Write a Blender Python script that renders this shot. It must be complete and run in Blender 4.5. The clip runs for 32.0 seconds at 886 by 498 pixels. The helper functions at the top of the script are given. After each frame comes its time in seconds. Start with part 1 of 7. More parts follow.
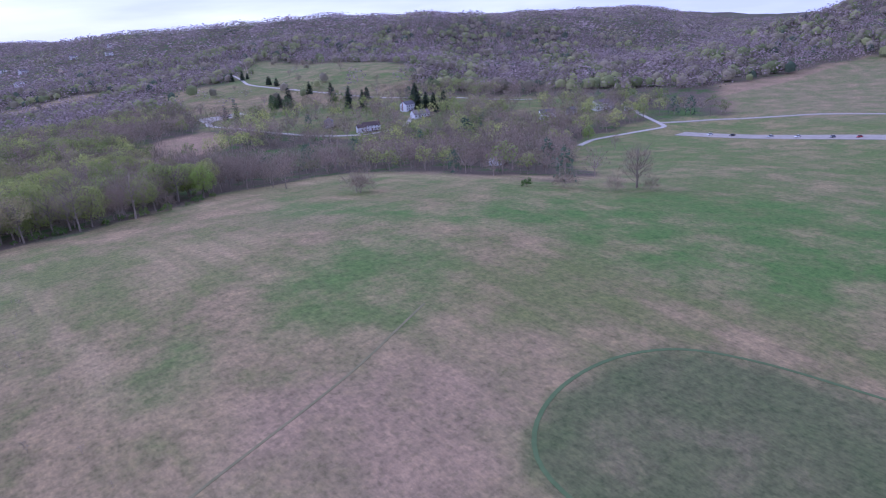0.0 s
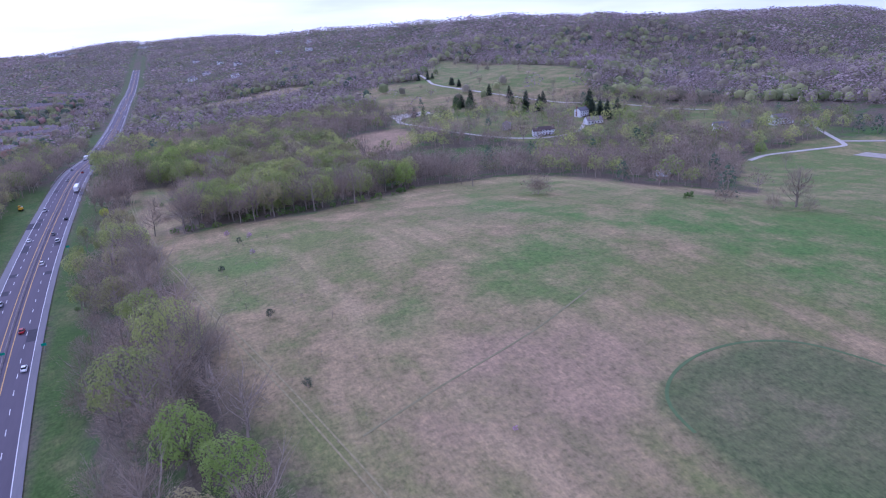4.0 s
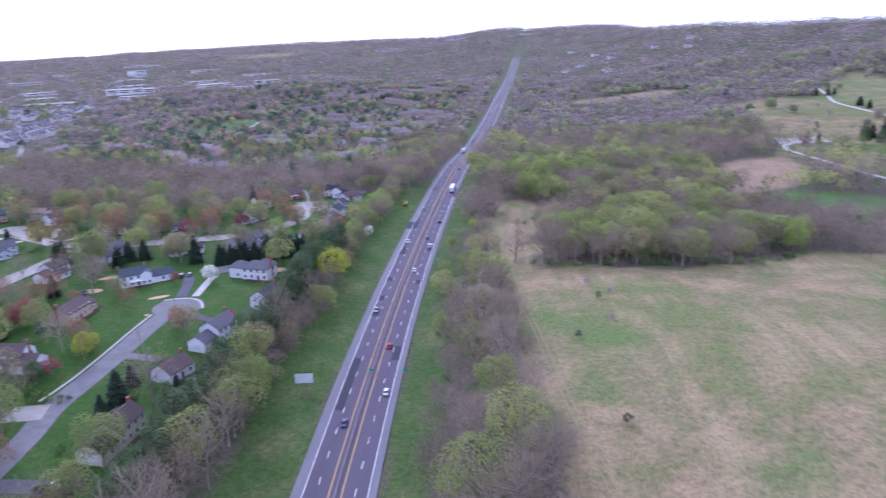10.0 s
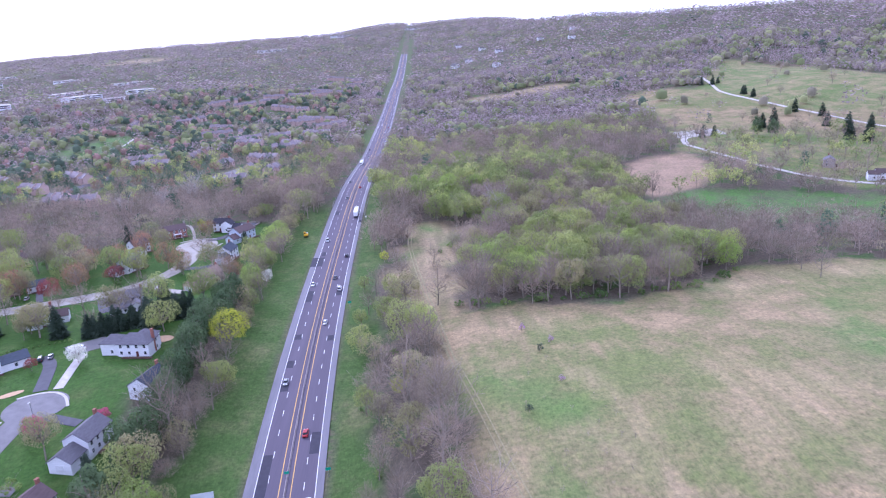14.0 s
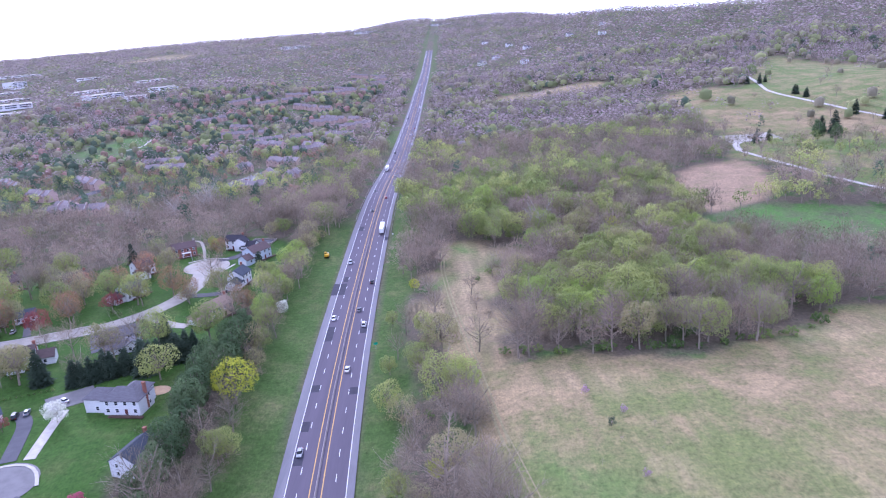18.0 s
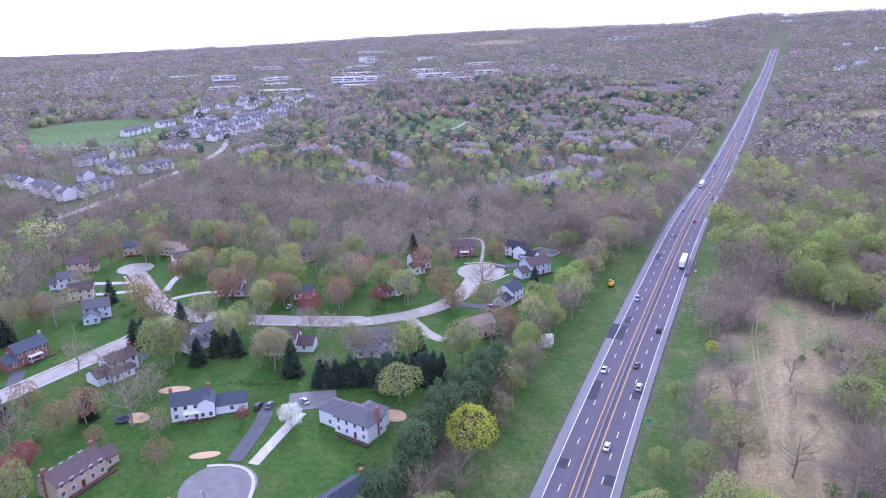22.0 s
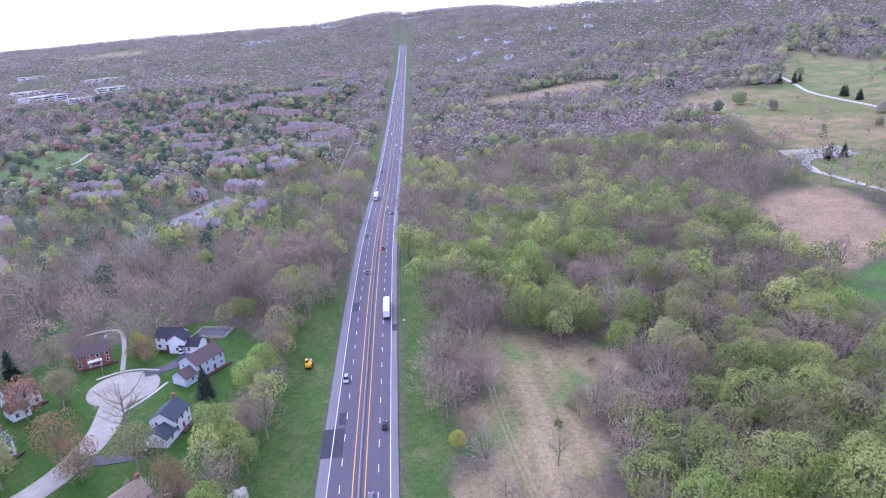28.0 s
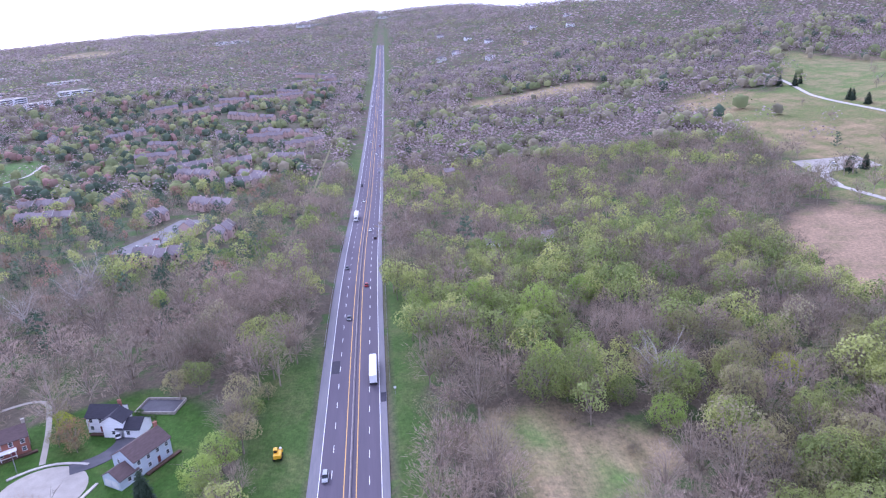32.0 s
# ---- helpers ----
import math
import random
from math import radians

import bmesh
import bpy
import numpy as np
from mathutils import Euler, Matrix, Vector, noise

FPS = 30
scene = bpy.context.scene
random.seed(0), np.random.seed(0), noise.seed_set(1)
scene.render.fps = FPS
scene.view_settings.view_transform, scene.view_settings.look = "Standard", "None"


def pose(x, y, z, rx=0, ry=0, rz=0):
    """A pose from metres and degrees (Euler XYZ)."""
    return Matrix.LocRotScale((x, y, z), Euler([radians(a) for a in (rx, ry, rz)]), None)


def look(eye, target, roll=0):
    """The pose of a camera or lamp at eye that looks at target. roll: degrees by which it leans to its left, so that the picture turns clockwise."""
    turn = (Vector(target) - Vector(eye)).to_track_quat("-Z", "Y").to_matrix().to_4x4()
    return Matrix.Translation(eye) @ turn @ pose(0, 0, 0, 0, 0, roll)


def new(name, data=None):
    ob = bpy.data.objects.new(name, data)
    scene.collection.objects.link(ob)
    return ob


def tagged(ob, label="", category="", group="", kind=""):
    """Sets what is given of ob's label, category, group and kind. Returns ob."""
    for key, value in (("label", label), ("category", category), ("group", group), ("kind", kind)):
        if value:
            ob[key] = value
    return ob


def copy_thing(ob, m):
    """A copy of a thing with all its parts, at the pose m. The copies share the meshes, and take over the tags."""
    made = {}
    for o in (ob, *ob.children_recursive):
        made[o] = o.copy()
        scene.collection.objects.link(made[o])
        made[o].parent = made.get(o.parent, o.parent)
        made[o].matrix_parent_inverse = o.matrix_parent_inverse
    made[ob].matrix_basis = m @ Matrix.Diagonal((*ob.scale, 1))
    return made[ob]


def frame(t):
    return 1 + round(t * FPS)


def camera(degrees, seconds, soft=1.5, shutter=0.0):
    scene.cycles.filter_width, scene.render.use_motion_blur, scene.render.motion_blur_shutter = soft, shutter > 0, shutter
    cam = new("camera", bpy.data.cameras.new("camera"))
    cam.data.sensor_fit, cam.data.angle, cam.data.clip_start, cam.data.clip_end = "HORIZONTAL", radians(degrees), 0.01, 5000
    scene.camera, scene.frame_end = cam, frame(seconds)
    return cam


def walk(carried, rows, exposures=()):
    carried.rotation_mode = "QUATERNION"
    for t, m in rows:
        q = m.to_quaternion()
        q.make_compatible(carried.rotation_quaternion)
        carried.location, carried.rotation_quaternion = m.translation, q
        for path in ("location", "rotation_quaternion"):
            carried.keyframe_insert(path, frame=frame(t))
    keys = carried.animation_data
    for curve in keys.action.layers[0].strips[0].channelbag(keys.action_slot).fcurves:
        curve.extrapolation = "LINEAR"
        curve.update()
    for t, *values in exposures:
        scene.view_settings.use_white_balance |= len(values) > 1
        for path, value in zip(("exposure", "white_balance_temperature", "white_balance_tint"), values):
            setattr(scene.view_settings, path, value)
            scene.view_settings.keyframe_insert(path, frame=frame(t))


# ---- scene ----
cam = camera(65.44, 32.0, soft=1.15, shutter=0.45)
PATH = [
    (0, pose(91.84, -439.76, 74.92, 72.362, 4.091, -36.895)),
    (0.5, pose(87.31, -444.56, 76.78, 72.418, 4.082, -35.963)),
    (1, pose(83.02, -449.32, 78.27, 72.602, 3.999, -34.008)),
    (1.5, pose(79.27, -453.87, 79.79, 72.779, 3.827, -31.610)),
    (2, pose(75.47, -458.67, 81.44, 72.938, 3.626, -29.025)),
    (2.5, pose(71.92, -463.60, 83.07, 73.053, 3.622, -27.439)),
    (3, pose(68.42, -468.68, 84.67, 73.126, 3.631, -25.955)),
    (3.5, pose(65.18, -473.97, 86.34, 73.113, 3.474, -23.695)),
    (4, pose(62.68, -477.12, 88.57, 72.915, 3.385, -23.004)),
    (4.5, pose(60.76, -478.19, 90.74, 72.618, 3.340, -23.069)),
    (6.5, pose(57.89, -472.29, 97.69, 72.197, 3.619, -23.897)),
    (7, pose(57.88, -469.46, 99.55, 72.135, 3.782, -24.255)),
    (7.5, pose(57.87, -466.36, 101.42, 72.090, 3.919, -24.175)),
    (8, pose(58.17, -463.03, 103.25, 72.081, 4.076, -23.856)),
    (8.5, pose(58.28, -459.50, 105.20, 72.068, 4.149, -23.363)),
    (9, pose(57.15, -455.50, 107.13, 72.273, 3.844, -19.663)),
    (9.5, pose(55.88, -451.41, 108.22, 72.938, 2.514, -5.631)),
    (10, pose(56.37, -446.71, 109.76, 73.129, 1.271, 6.104)),
    (10.5, pose(56.18, -441.97, 111.28, 73.061, 1.006, 9.573)),
    (11, pose(55.51, -437.06, 112.67, 72.970, 1.118, 9.597)),
    (11.5, pose(54.45, -431.85, 114.25, 72.786, 1.712, 4.512)),
    (12, pose(52.94, -426.38, 115.91, 72.557, 2.414, -1.552)),
    (12.5, pose(51.06, -421.05, 117.56, 72.433, 2.628, -3.899)),
    (13, pose(49.64, -415.90, 118.99, 72.424, 2.592, -2.438)),
    (13.5, pose(48.79, -410.22, 119.87, 72.375, 2.819, -2.572)),
    (15.5, pose(45.07, -386.67, 119.81, 72.208, 3.454, -4.758)),
    (16, pose(44.17, -381.09, 119.91, 72.324, 3.086, -1.898)),
    (16.5, pose(43.99, -375.18, 120.11, 72.323, 3.113, -0.911)),
    (17, pose(43.74, -368.98, 120.46, 72.245, 3.120, -0.840)),
    (17.5, pose(43.21, -362.60, 120.70, 72.178, 3.182, -1.046)),
    (18, pose(42.76, -356.12, 120.98, 72.091, 3.230, -1.244)),
    (18.5, pose(42.45, -349.77, 121.01, 72.067, 3.243, -1.400)),
    (19, pose(42.00, -343.43, 120.97, 72.032, 3.208, -1.609)),
    (19.5, pose(41.32, -337.24, 120.93, 72.042, 3.222, -0.819)),
    (20, pose(40.60, -331.09, 121.02, 72.169, 2.891, 2.492)),
    (20.5, pose(40.09, -324.88, 121.02, 72.375, 2.252, 10.175)),
    (21, pose(39.25, -318.56, 121.25, 72.429, 1.537, 17.953)),
    (21.5, pose(38.08, -312.42, 121.72, 72.358, 1.086, 22.732)),
    (22, pose(36.78, -305.47, 121.93, 72.245, 0.948, 24.600)),
    (22.5, pose(35.31, -297.46, 122.07, 72.053, 1.450, 18.661)),
    (23, pose(32.54, -289.69, 121.92, 71.655, 2.615, 4.634)),
    (23.5, pose(28.81, -282.62, 121.86, 71.471, 2.910, -0.283)),
    (24, pose(26.75, -275.48, 121.80, 71.411, 2.971, -0.926)),
    (24.5, pose(25.43, -268.47, 121.88, 71.377, 3.129, -1.433)),
    (25, pose(24.44, -261.59, 121.92, 71.384, 3.233, -1.678)),
    (25.5, pose(23.36, -254.62, 121.93, 71.363, 3.262, -1.928)),
    (27.5, pose(20.09, -225.89, 121.12, 71.397, 3.336, -3.688)),
    (28, pose(19.64, -218.85, 121.23, 71.449, 3.372, -3.920)),
    (28.5, pose(19.35, -212.50, 121.52, 71.424, 3.448, -4.815)),
    (29, pose(18.78, -206.28, 121.73, 71.307, 3.498, -5.775)),
    (29.5, pose(18.57, -199.89, 121.93, 71.280, 3.575, -5.843)),
    (30, pose(18.22, -193.36, 122.32, 71.264, 3.552, -5.931)),
    (30.5, pose(17.77, -186.38, 122.59, 71.248, 3.495, -5.906)),
    (31, pose(17.20, -179.22, 122.70, 71.242, 3.448, -5.898)),
    (31.5, pose(16.88, -171.86, 122.64, 71.237, 3.457, -5.870)),
    (32, pose(16.85, -164.79, 122.56, 71.252, 3.444, -5.818)),
]

EXPOSURES = [(0.0, 0.25, 4680, 38), (4.0, 0.37, 4660, 37), (8.5, 0.52, 4740, 33), (10.5, 0.98, 4890, 31), (13.0, 1.22, 4880, 32), (32.0, 1.19, 4950, 31)]
walk(cam, PATH, EXPOSURES)

# ---- sky and light: a bright overcast evening ----
world = bpy.data.worlds.new("sky")
scene.world = world
world.use_nodes = True
wn, wl = world.node_tree.nodes, world.node_tree.links
wn.clear()
w_out = wn.new("ShaderNodeOutputWorld")
w_bg = wn.new("ShaderNodeBackground")
w_sky = wn.new("ShaderNodeTexSky")
w_sky.sky_type, w_sky.sun_disc = "NISHITA", False
w_sky.sun_elevation, w_sky.sun_rotation = radians(22), radians(-28)
w_sky.air_density, w_sky.dust_density = 1.0, 2.0
w_tc = wn.new("ShaderNodeTexCoord")
w_map = wn.new("ShaderNodeMapping")
w_map.inputs["Scale"].default_value = (1.0, 1.0, 7.0)
w_noise = wn.new("ShaderNodeTexNoise")
w_noise.inputs["Scale"].default_value, w_noise.inputs["Detail"].default_value = 3.2, 7
w_ramp = wn.new("ShaderNodeValToRGB")
w_ramp.color_ramp.elements[0].position, w_ramp.color_ramp.elements[1].position = 0.35, 0.68
w_ramp.color_ramp.elements[0].color = (6.6, 6.7, 7.6, 1)
w_ramp.color_ramp.elements[1].color = (9.6, 9.4, 9.5, 1)
w_mix = wn.new("ShaderNodeMix")
w_mix.data_type = "RGBA"
w_mix.inputs["Factor"].default_value = 0.88
wl.new(w_tc.outputs["Generated"], w_map.inputs["Vector"])
wl.new(w_map.outputs["Vector"], w_noise.inputs["Vector"])
wl.new(w_noise.outputs["Fac"], w_ramp.inputs["Fac"])
wl.new(w_sky.outputs["Color"], w_mix.inputs["A"])
wl.new(w_ramp.outputs["Color"], w_mix.inputs["B"])
wl.new(w_mix.outputs["Result"], w_bg.inputs["Color"])
wl.new(w_bg.outputs["Background"], w_out.inputs["Surface"])
w_bg.inputs["Strength"].default_value = 0.105
sun = new("sun", bpy.data.lights.new("sun", "SUN"))
sun.data.energy, sun.data.angle, sun.data.color = 1.2, radians(14), (1.0, 0.95, 0.88)
sun.matrix_world = look((0, 0, 300), (0 + math.sin(radians(28)) * 280, -math.cos(radians(28)) * 280, 140))


# ---- materials ----
def mat(name, col, col2=None, scale=1.0, rough=0.85, bump_h=0.0, detail=4, rand=0.0, metal=0.0, island=False, tone="", streak=None, thin=0.0):
    """A two-scale noisy paint between col and col2; rand varies it from object to object, or from piece to piece."""
    m = bpy.data.materials.new(name)
    m.use_nodes = True
    nt = m.node_tree
    n, l = nt.nodes, nt.links
    b = n["Principled BSDF"]
    b.inputs["Roughness"].default_value, b.inputs["Metallic"].default_value = rough, metal
    b.inputs["Specular IOR Level"].default_value = 0.05 if thin else 0.25
    col2 = col2 or tuple(c * 0.72 for c in col)
    tc = n.new("ShaderNodeTexCoord")
    src = tc.outputs["Object"]
    if streak:
        mp = n.new("ShaderNodeMapping")
        mp.inputs["Scale"].default_value = streak
        l.new(src, mp.inputs["Vector"])
        src = mp.outputs["Vector"]
    a = n.new("ShaderNodeTexNoise")
    a.inputs["Scale"].default_value, a.inputs["Detail"].default_value = scale, detail
    c = n.new("ShaderNodeTexNoise")
    c.inputs["Scale"].default_value, c.inputs["Detail"].default_value = scale * 9, 3
    for q in (a, c):
        l.new(src, q.inputs["Vector"])
    add = n.new("ShaderNodeMath")
    add.operation = "MULTIPLY_ADD"
    l.new(c.outputs["Fac"], add.inputs[0])
    add.inputs[1].default_value = 0.45
    l.new(a.outputs["Fac"], add.inputs[2])
    ramp = n.new("ShaderNodeValToRGB")
    ramp.color_ramp.elements[0].position, ramp.color_ramp.elements[1].position = 0.5, 0.95
    ramp.color_ramp.elements[0].color, ramp.color_ramp.elements[1].color = (*col2, 1), (*col, 1)
    l.new(add.outputs[0], ramp.inputs["Fac"])
    out = ramp.outputs["Color"]
    if rand or tone:
        if tone:
            r = n.new("ShaderNodeAttribute")
            r.attribute_name = tone
            val = r.outputs["Fac"]
        elif island:
            r = n.new("ShaderNodeNewGeometry")
            val = r.outputs["Random Per Island"]
        else:
            r = n.new("ShaderNodeObjectInfo")
            val = r.outputs["Random"]
        mr = n.new("ShaderNodeMapRange")
        mr.inputs["To Min"].default_value, mr.inputs["To Max"].default_value = 1 - rand, 1 + rand
        l.new(val, mr.inputs["Value"])
        hs = n.new("ShaderNodeHueSaturation")
        l.new(out, hs.inputs["Color"])
        l.new(mr.outputs["Result"], hs.inputs["Value"])
        mh = n.new("ShaderNodeMapRange")
        mh.inputs["To Min"].default_value, mh.inputs["To Max"].default_value = 0.5 + rand * 0.06, 0.5 - rand * 0.06
        l.new(val, mh.inputs["Value"])
        l.new(mh.outputs["Result"], hs.inputs["Hue"])
        out = hs.outputs["Color"]
    l.new(out, b.inputs["Base Color"])
    if bump_h:
        bp = n.new("ShaderNodeBump")
        bp.inputs["Distance"].default_value, bp.inputs["Strength"].default_value = bump_h, 0.7
        l.new(add.outputs[0], bp.inputs["Height"])
        l.new(bp.outputs["Normal"], b.inputs["Normal"])
    if thin:
        tr = n.new("ShaderNodeBsdfTranslucent")
        ms = n.new("ShaderNodeMixShader")
        ms.inputs["Fac"].default_value = thin
        l.new(out, tr.inputs["Color"])
        l.new(b.outputs["BSDF"], ms.inputs[1])
        l.new(tr.outputs["BSDF"], ms.inputs[2])
        l.new(ms.outputs["Shader"], n["Material Output"].inputs["Surface"])
    return m


ASPHALT = mat("asphalt_highway", (0.105, 0.088, 0.112), (0.085, 0.072, 0.092), 0.25, 0.9, 0.01, streak=(1, 0.06, 1))
PATCH = mat("asphalt_patch", (0.05, 0.046, 0.062), (0.036, 0.034, 0.046), 0.6, 0.9)
SHOULDER = mat("asphalt_shoulder", (0.19, 0.178, 0.192), (0.145, 0.137, 0.15), 0.3, 0.95, 0.01, streak=(1, 0.1, 1))
STREET = mat("asphalt_street", (0.35, 0.32, 0.275), (0.27, 0.245, 0.21), 0.3, 0.95, 0.01)
STREET_DARK = mat("asphalt_dark_street", (0.185, 0.175, 0.175), (0.14, 0.132, 0.132), 0.3, 0.95, 0.01)
DRIVE = mat("asphalt_drive", (0.1, 0.097, 0.108), (0.075, 0.072, 0.082), 0.4, 0.95)
CONCRETE = mat("concrete", (0.46, 0.43, 0.39), (0.34, 0.31, 0.28), 0.6, 0.95, 0.01)
WHITE_LINE = mat("white_road_paint", (0.72, 0.71, 0.7), (0.55, 0.54, 0.54), 1.2, 0.8)
YELLOW_LINE = mat("yellow_road_paint", (0.62, 0.38, 0.1), (0.5, 0.31, 0.1), 1.2, 0.8)
BARRIER = mat("weathered_barrier_concrete", (0.33, 0.29, 0.28), (0.22, 0.19, 0.19), 0.8, 0.95)
STEEL = mat("galvanised_steel", (0.42, 0.42, 0.43), (0.3, 0.3, 0.31), 3, 0.5, metal=0.6)
WOODPOST = mat("grey_wood", (0.2, 0.16, 0.13), (0.12, 0.1, 0.08), 2, 0.9)
SIGN_GREEN = mat("green_sign", (0.02, 0.32, 0.2), (0.02, 0.26, 0.16), 1, 0.5)
SIGN_BACK = mat("sign_back_aluminium", (0.66, 0.68, 0.7), (0.55, 0.57, 0.6), 0.6, 0.6)
WHITE = mat("white_siding", (0.74, 0.74, 0.76), (0.62, 0.62, 0.64), 0.5, 0.7, 0.01, streak=(0.6, 0.6, 9), rand=0.05)
BLUEWALL = mat("pale_blue_siding", (0.5, 0.56, 0.62), (0.42, 0.47, 0.53), 0.5, 0.7, streak=(0.6, 0.6, 9))
CREAM = mat("cream_siding", (0.6, 0.55, 0.4), (0.5, 0.46, 0.34), 0.5, 0.75, streak=(0.6, 0.6, 9))
TANWALL = mat("tan_stucco", (0.5, 0.39, 0.28), (0.42, 0.33, 0.24), 0.5, 0.85)
BRICK = mat("red_brick", (0.3, 0.13, 0.09), (0.2, 0.09, 0.07), 1.5, 0.9, 0.01, streak=(1, 1, 6))
BRICK_PALE = mat("pink_brown_brick", (0.5, 0.37, 0.32), (0.39, 0.285, 0.25), 1.2, 0.9, rand=0.18, streak=(1, 1, 6))
STONE = mat("grey_field_stone", (0.42, 0.38, 0.33), (0.24, 0.21, 0.19), 1.6, 0.95, 0.03)
ROOF = {
    "brown": mat("brown_shingles", (0.115, 0.083, 0.079), (0.079, 0.058, 0.056), 0.7, 0.95, 0.02, rand=0.15, streak=(1, 1, 7)),
    "grey": mat("grey_shingles", (0.144, 0.137, 0.151), (0.104, 0.097, 0.108), 0.7, 0.95, 0.02, rand=0.15, streak=(1, 1, 7)),
    "slate": mat("blue_grey_shingles", (0.072, 0.083, 0.104), (0.050, 0.058, 0.072), 0.7, 0.95, 0.02, rand=0.15, streak=(1, 1, 7)),
    "dark": mat("charcoal_shingles", (0.045, 0.042, 0.054), (0.030, 0.029, 0.037), 0.7, 0.95, 0.02, rand=0.15, streak=(1, 1, 7)),
    "tan": mat("tan_shingles", (0.288, 0.209, 0.158), (0.223, 0.162, 0.126), 0.7, 0.95, 0.02, streak=(1, 1, 7)),
    "pale": mat("pale_grey_shingles", (0.235, 0.198, 0.2), (0.165, 0.138, 0.142), 0.7, 0.95, 0.02, rand=0.2, streak=(1, 1, 7)),
}
TRIM = mat("white_trim", (0.78, 0.78, 0.78), (0.68, 0.68, 0.68), 1, 0.6)
GLASS = mat("window_glass_dark", (0.035, 0.04, 0.05), (0.02, 0.024, 0.03), 0.6, 0.12)
DOORMAT = mat("painted_door", (0.16, 0.05, 0.05), (0.1, 0.03, 0.03), 1, 0.5, rand=0.4)
GARAGE = mat("garage_door_white", (0.66, 0.66, 0.67), (0.56, 0.56, 0.57), 1, 0.6, streak=(0.3, 0.3, 8))
BARK = mat("bark_grey_brown", (0.3, 0.255, 0.2), (0.19, 0.16, 0.123), 1.2, 0.95, rand=0.25, streak=(1, 1, 0.3))
BARK_PALE = mat("bark_pale_sycamore", (0.46, 0.42, 0.37), (0.3, 0.27, 0.24), 0.9, 0.9, streak=(1, 1, 0.4))
TWIG = mat("bare_twigs", (0.31, 0.25, 0.178), (0.222, 0.178, 0.127), 0.3, 0.95, rand=0.3, thin=0.2)
TWIG_PALE = mat("pale_bare_twigs", (0.38, 0.34, 0.3), (0.3, 0.265, 0.235), 0.3, 0.95, thin=0.3)
LEAF = {
    "spring": mat("spring_leaves", (0.335, 0.375, 0.128), (0.25, 0.285, 0.096), 0.35, 0.7, rand=0.22, thin=0.55),
    "bright": mat("bright_green_leaves", (0.37, 0.46, 0.12), (0.28, 0.36, 0.09), 0.35, 0.7, rand=0.15, thin=0.55),
    "yellow": mat("yellow_green_leaves", (0.42, 0.46, 0.055), (0.31, 0.345, 0.04), 0.35, 0.7, rand=0.15, thin=0.55),
    "olive": mat("olive_budding_leaves", (0.34, 0.315, 0.16), (0.26, 0.24, 0.12), 0.35, 0.8, rand=0.22, thin=0.55),
    "pine": mat("pine_needles", (0.115, 0.165, 0.075), (0.073, 0.108, 0.05), 0.4, 0.8, rand=0.2, thin=0.35),
    "spruce": mat("dark_spruce_needles", (0.075, 0.105, 0.068), (0.045, 0.065, 0.045), 0.4, 0.85, rand=0.2, thin=0.3),
    "maroon": mat("maroon_leaves", (0.34, 0.1, 0.1), (0.24, 0.07, 0.072), 0.4, 0.75, rand=0.22, thin=0.4),
    "rust": mat("rust_budding_leaves", (0.36, 0.22, 0.125), (0.26, 0.16, 0.095), 0.4, 0.8, rand=0.22, thin=0.4),
    "pink": mat("pink_blossom", (0.62, 0.16, 0.27), (0.47, 0.11, 0.2), 0.6, 0.75, rand=0.1, thin=0.4),
    "white": mat("white_blossom", (0.8, 0.79, 0.7), (0.66, 0.66, 0.55), 0.6, 0.75, thin=0.4),
    "redbud": mat("redbud_blossom", (0.44, 0.27, 0.42), (0.33, 0.2, 0.32), 0.6, 0.75, thin=0.4),
    "shrub": mat("green_shrub_leaves", (0.17, 0.26, 0.07), (0.11, 0.17, 0.045), 0.6, 0.8, rand=0.35, thin=0.4),
}
FAR_TWIG = mat("far_bare_crowns", (0.31, 0.25, 0.186), (0.23, 0.185, 0.14), 0.02, 0.95, rand=0.32, tone="tone", thin=0.2)
FAR_GREEN = mat("far_green_crowns", (0.34, 0.38, 0.13), (0.255, 0.29, 0.098), 0.02, 0.85, rand=0.38, tone="tone", thin=0.35)
FAR_OLIVE = mat("far_budding_crowns", (0.275, 0.257, 0.146), (0.211, 0.199, 0.113), 0.02, 0.9, rand=0.36, tone="tone", thin=0.35)
FAR_DARK = mat("far_evergreen_crowns", (0.12, 0.17, 0.11), (0.08, 0.115, 0.075), 0.02, 0.85, rand=0.3, tone="tone", thin=0.3)
FAR_RUST = mat("far_rust_crowns", (0.32, 0.2, 0.14), (0.24, 0.155, 0.11), 0.02, 0.9, rand=0.3, tone="tone", thin=0.3)
# aerial haze over far crowns, mixed into their colours as grey and blue
HAZED_TWIG = mat("distant_bare_crowns", (0.345, 0.278, 0.266), (0.28, 0.226, 0.22), 0.02, 0.95, rand=0.27, tone="tone", thin=0.2)
HAZED_GREEN = mat("distant_green_crowns", (0.280, 0.305, 0.140), (0.224, 0.244, 0.112), 0.02, 0.9, rand=0.28, tone="tone", thin=0.3)
HAZED_OLIVE = mat("distant_budding_crowns", (0.293, 0.264, 0.179), (0.235, 0.213, 0.146), 0.02, 0.9, rand=0.27, tone="tone", thin=0.3)
HAZED_DARK = mat("distant_evergreen_crowns", (0.125, 0.165, 0.11), (0.095, 0.125, 0.085), 0.02, 0.9, rand=0.25, tone="tone", thin=0.35)
HAZED_RUST = mat("distant_rust_crowns", (0.38, 0.25, 0.205), (0.3, 0.2, 0.17), 0.02, 0.9, rand=0.22, tone="tone", thin=0.35)
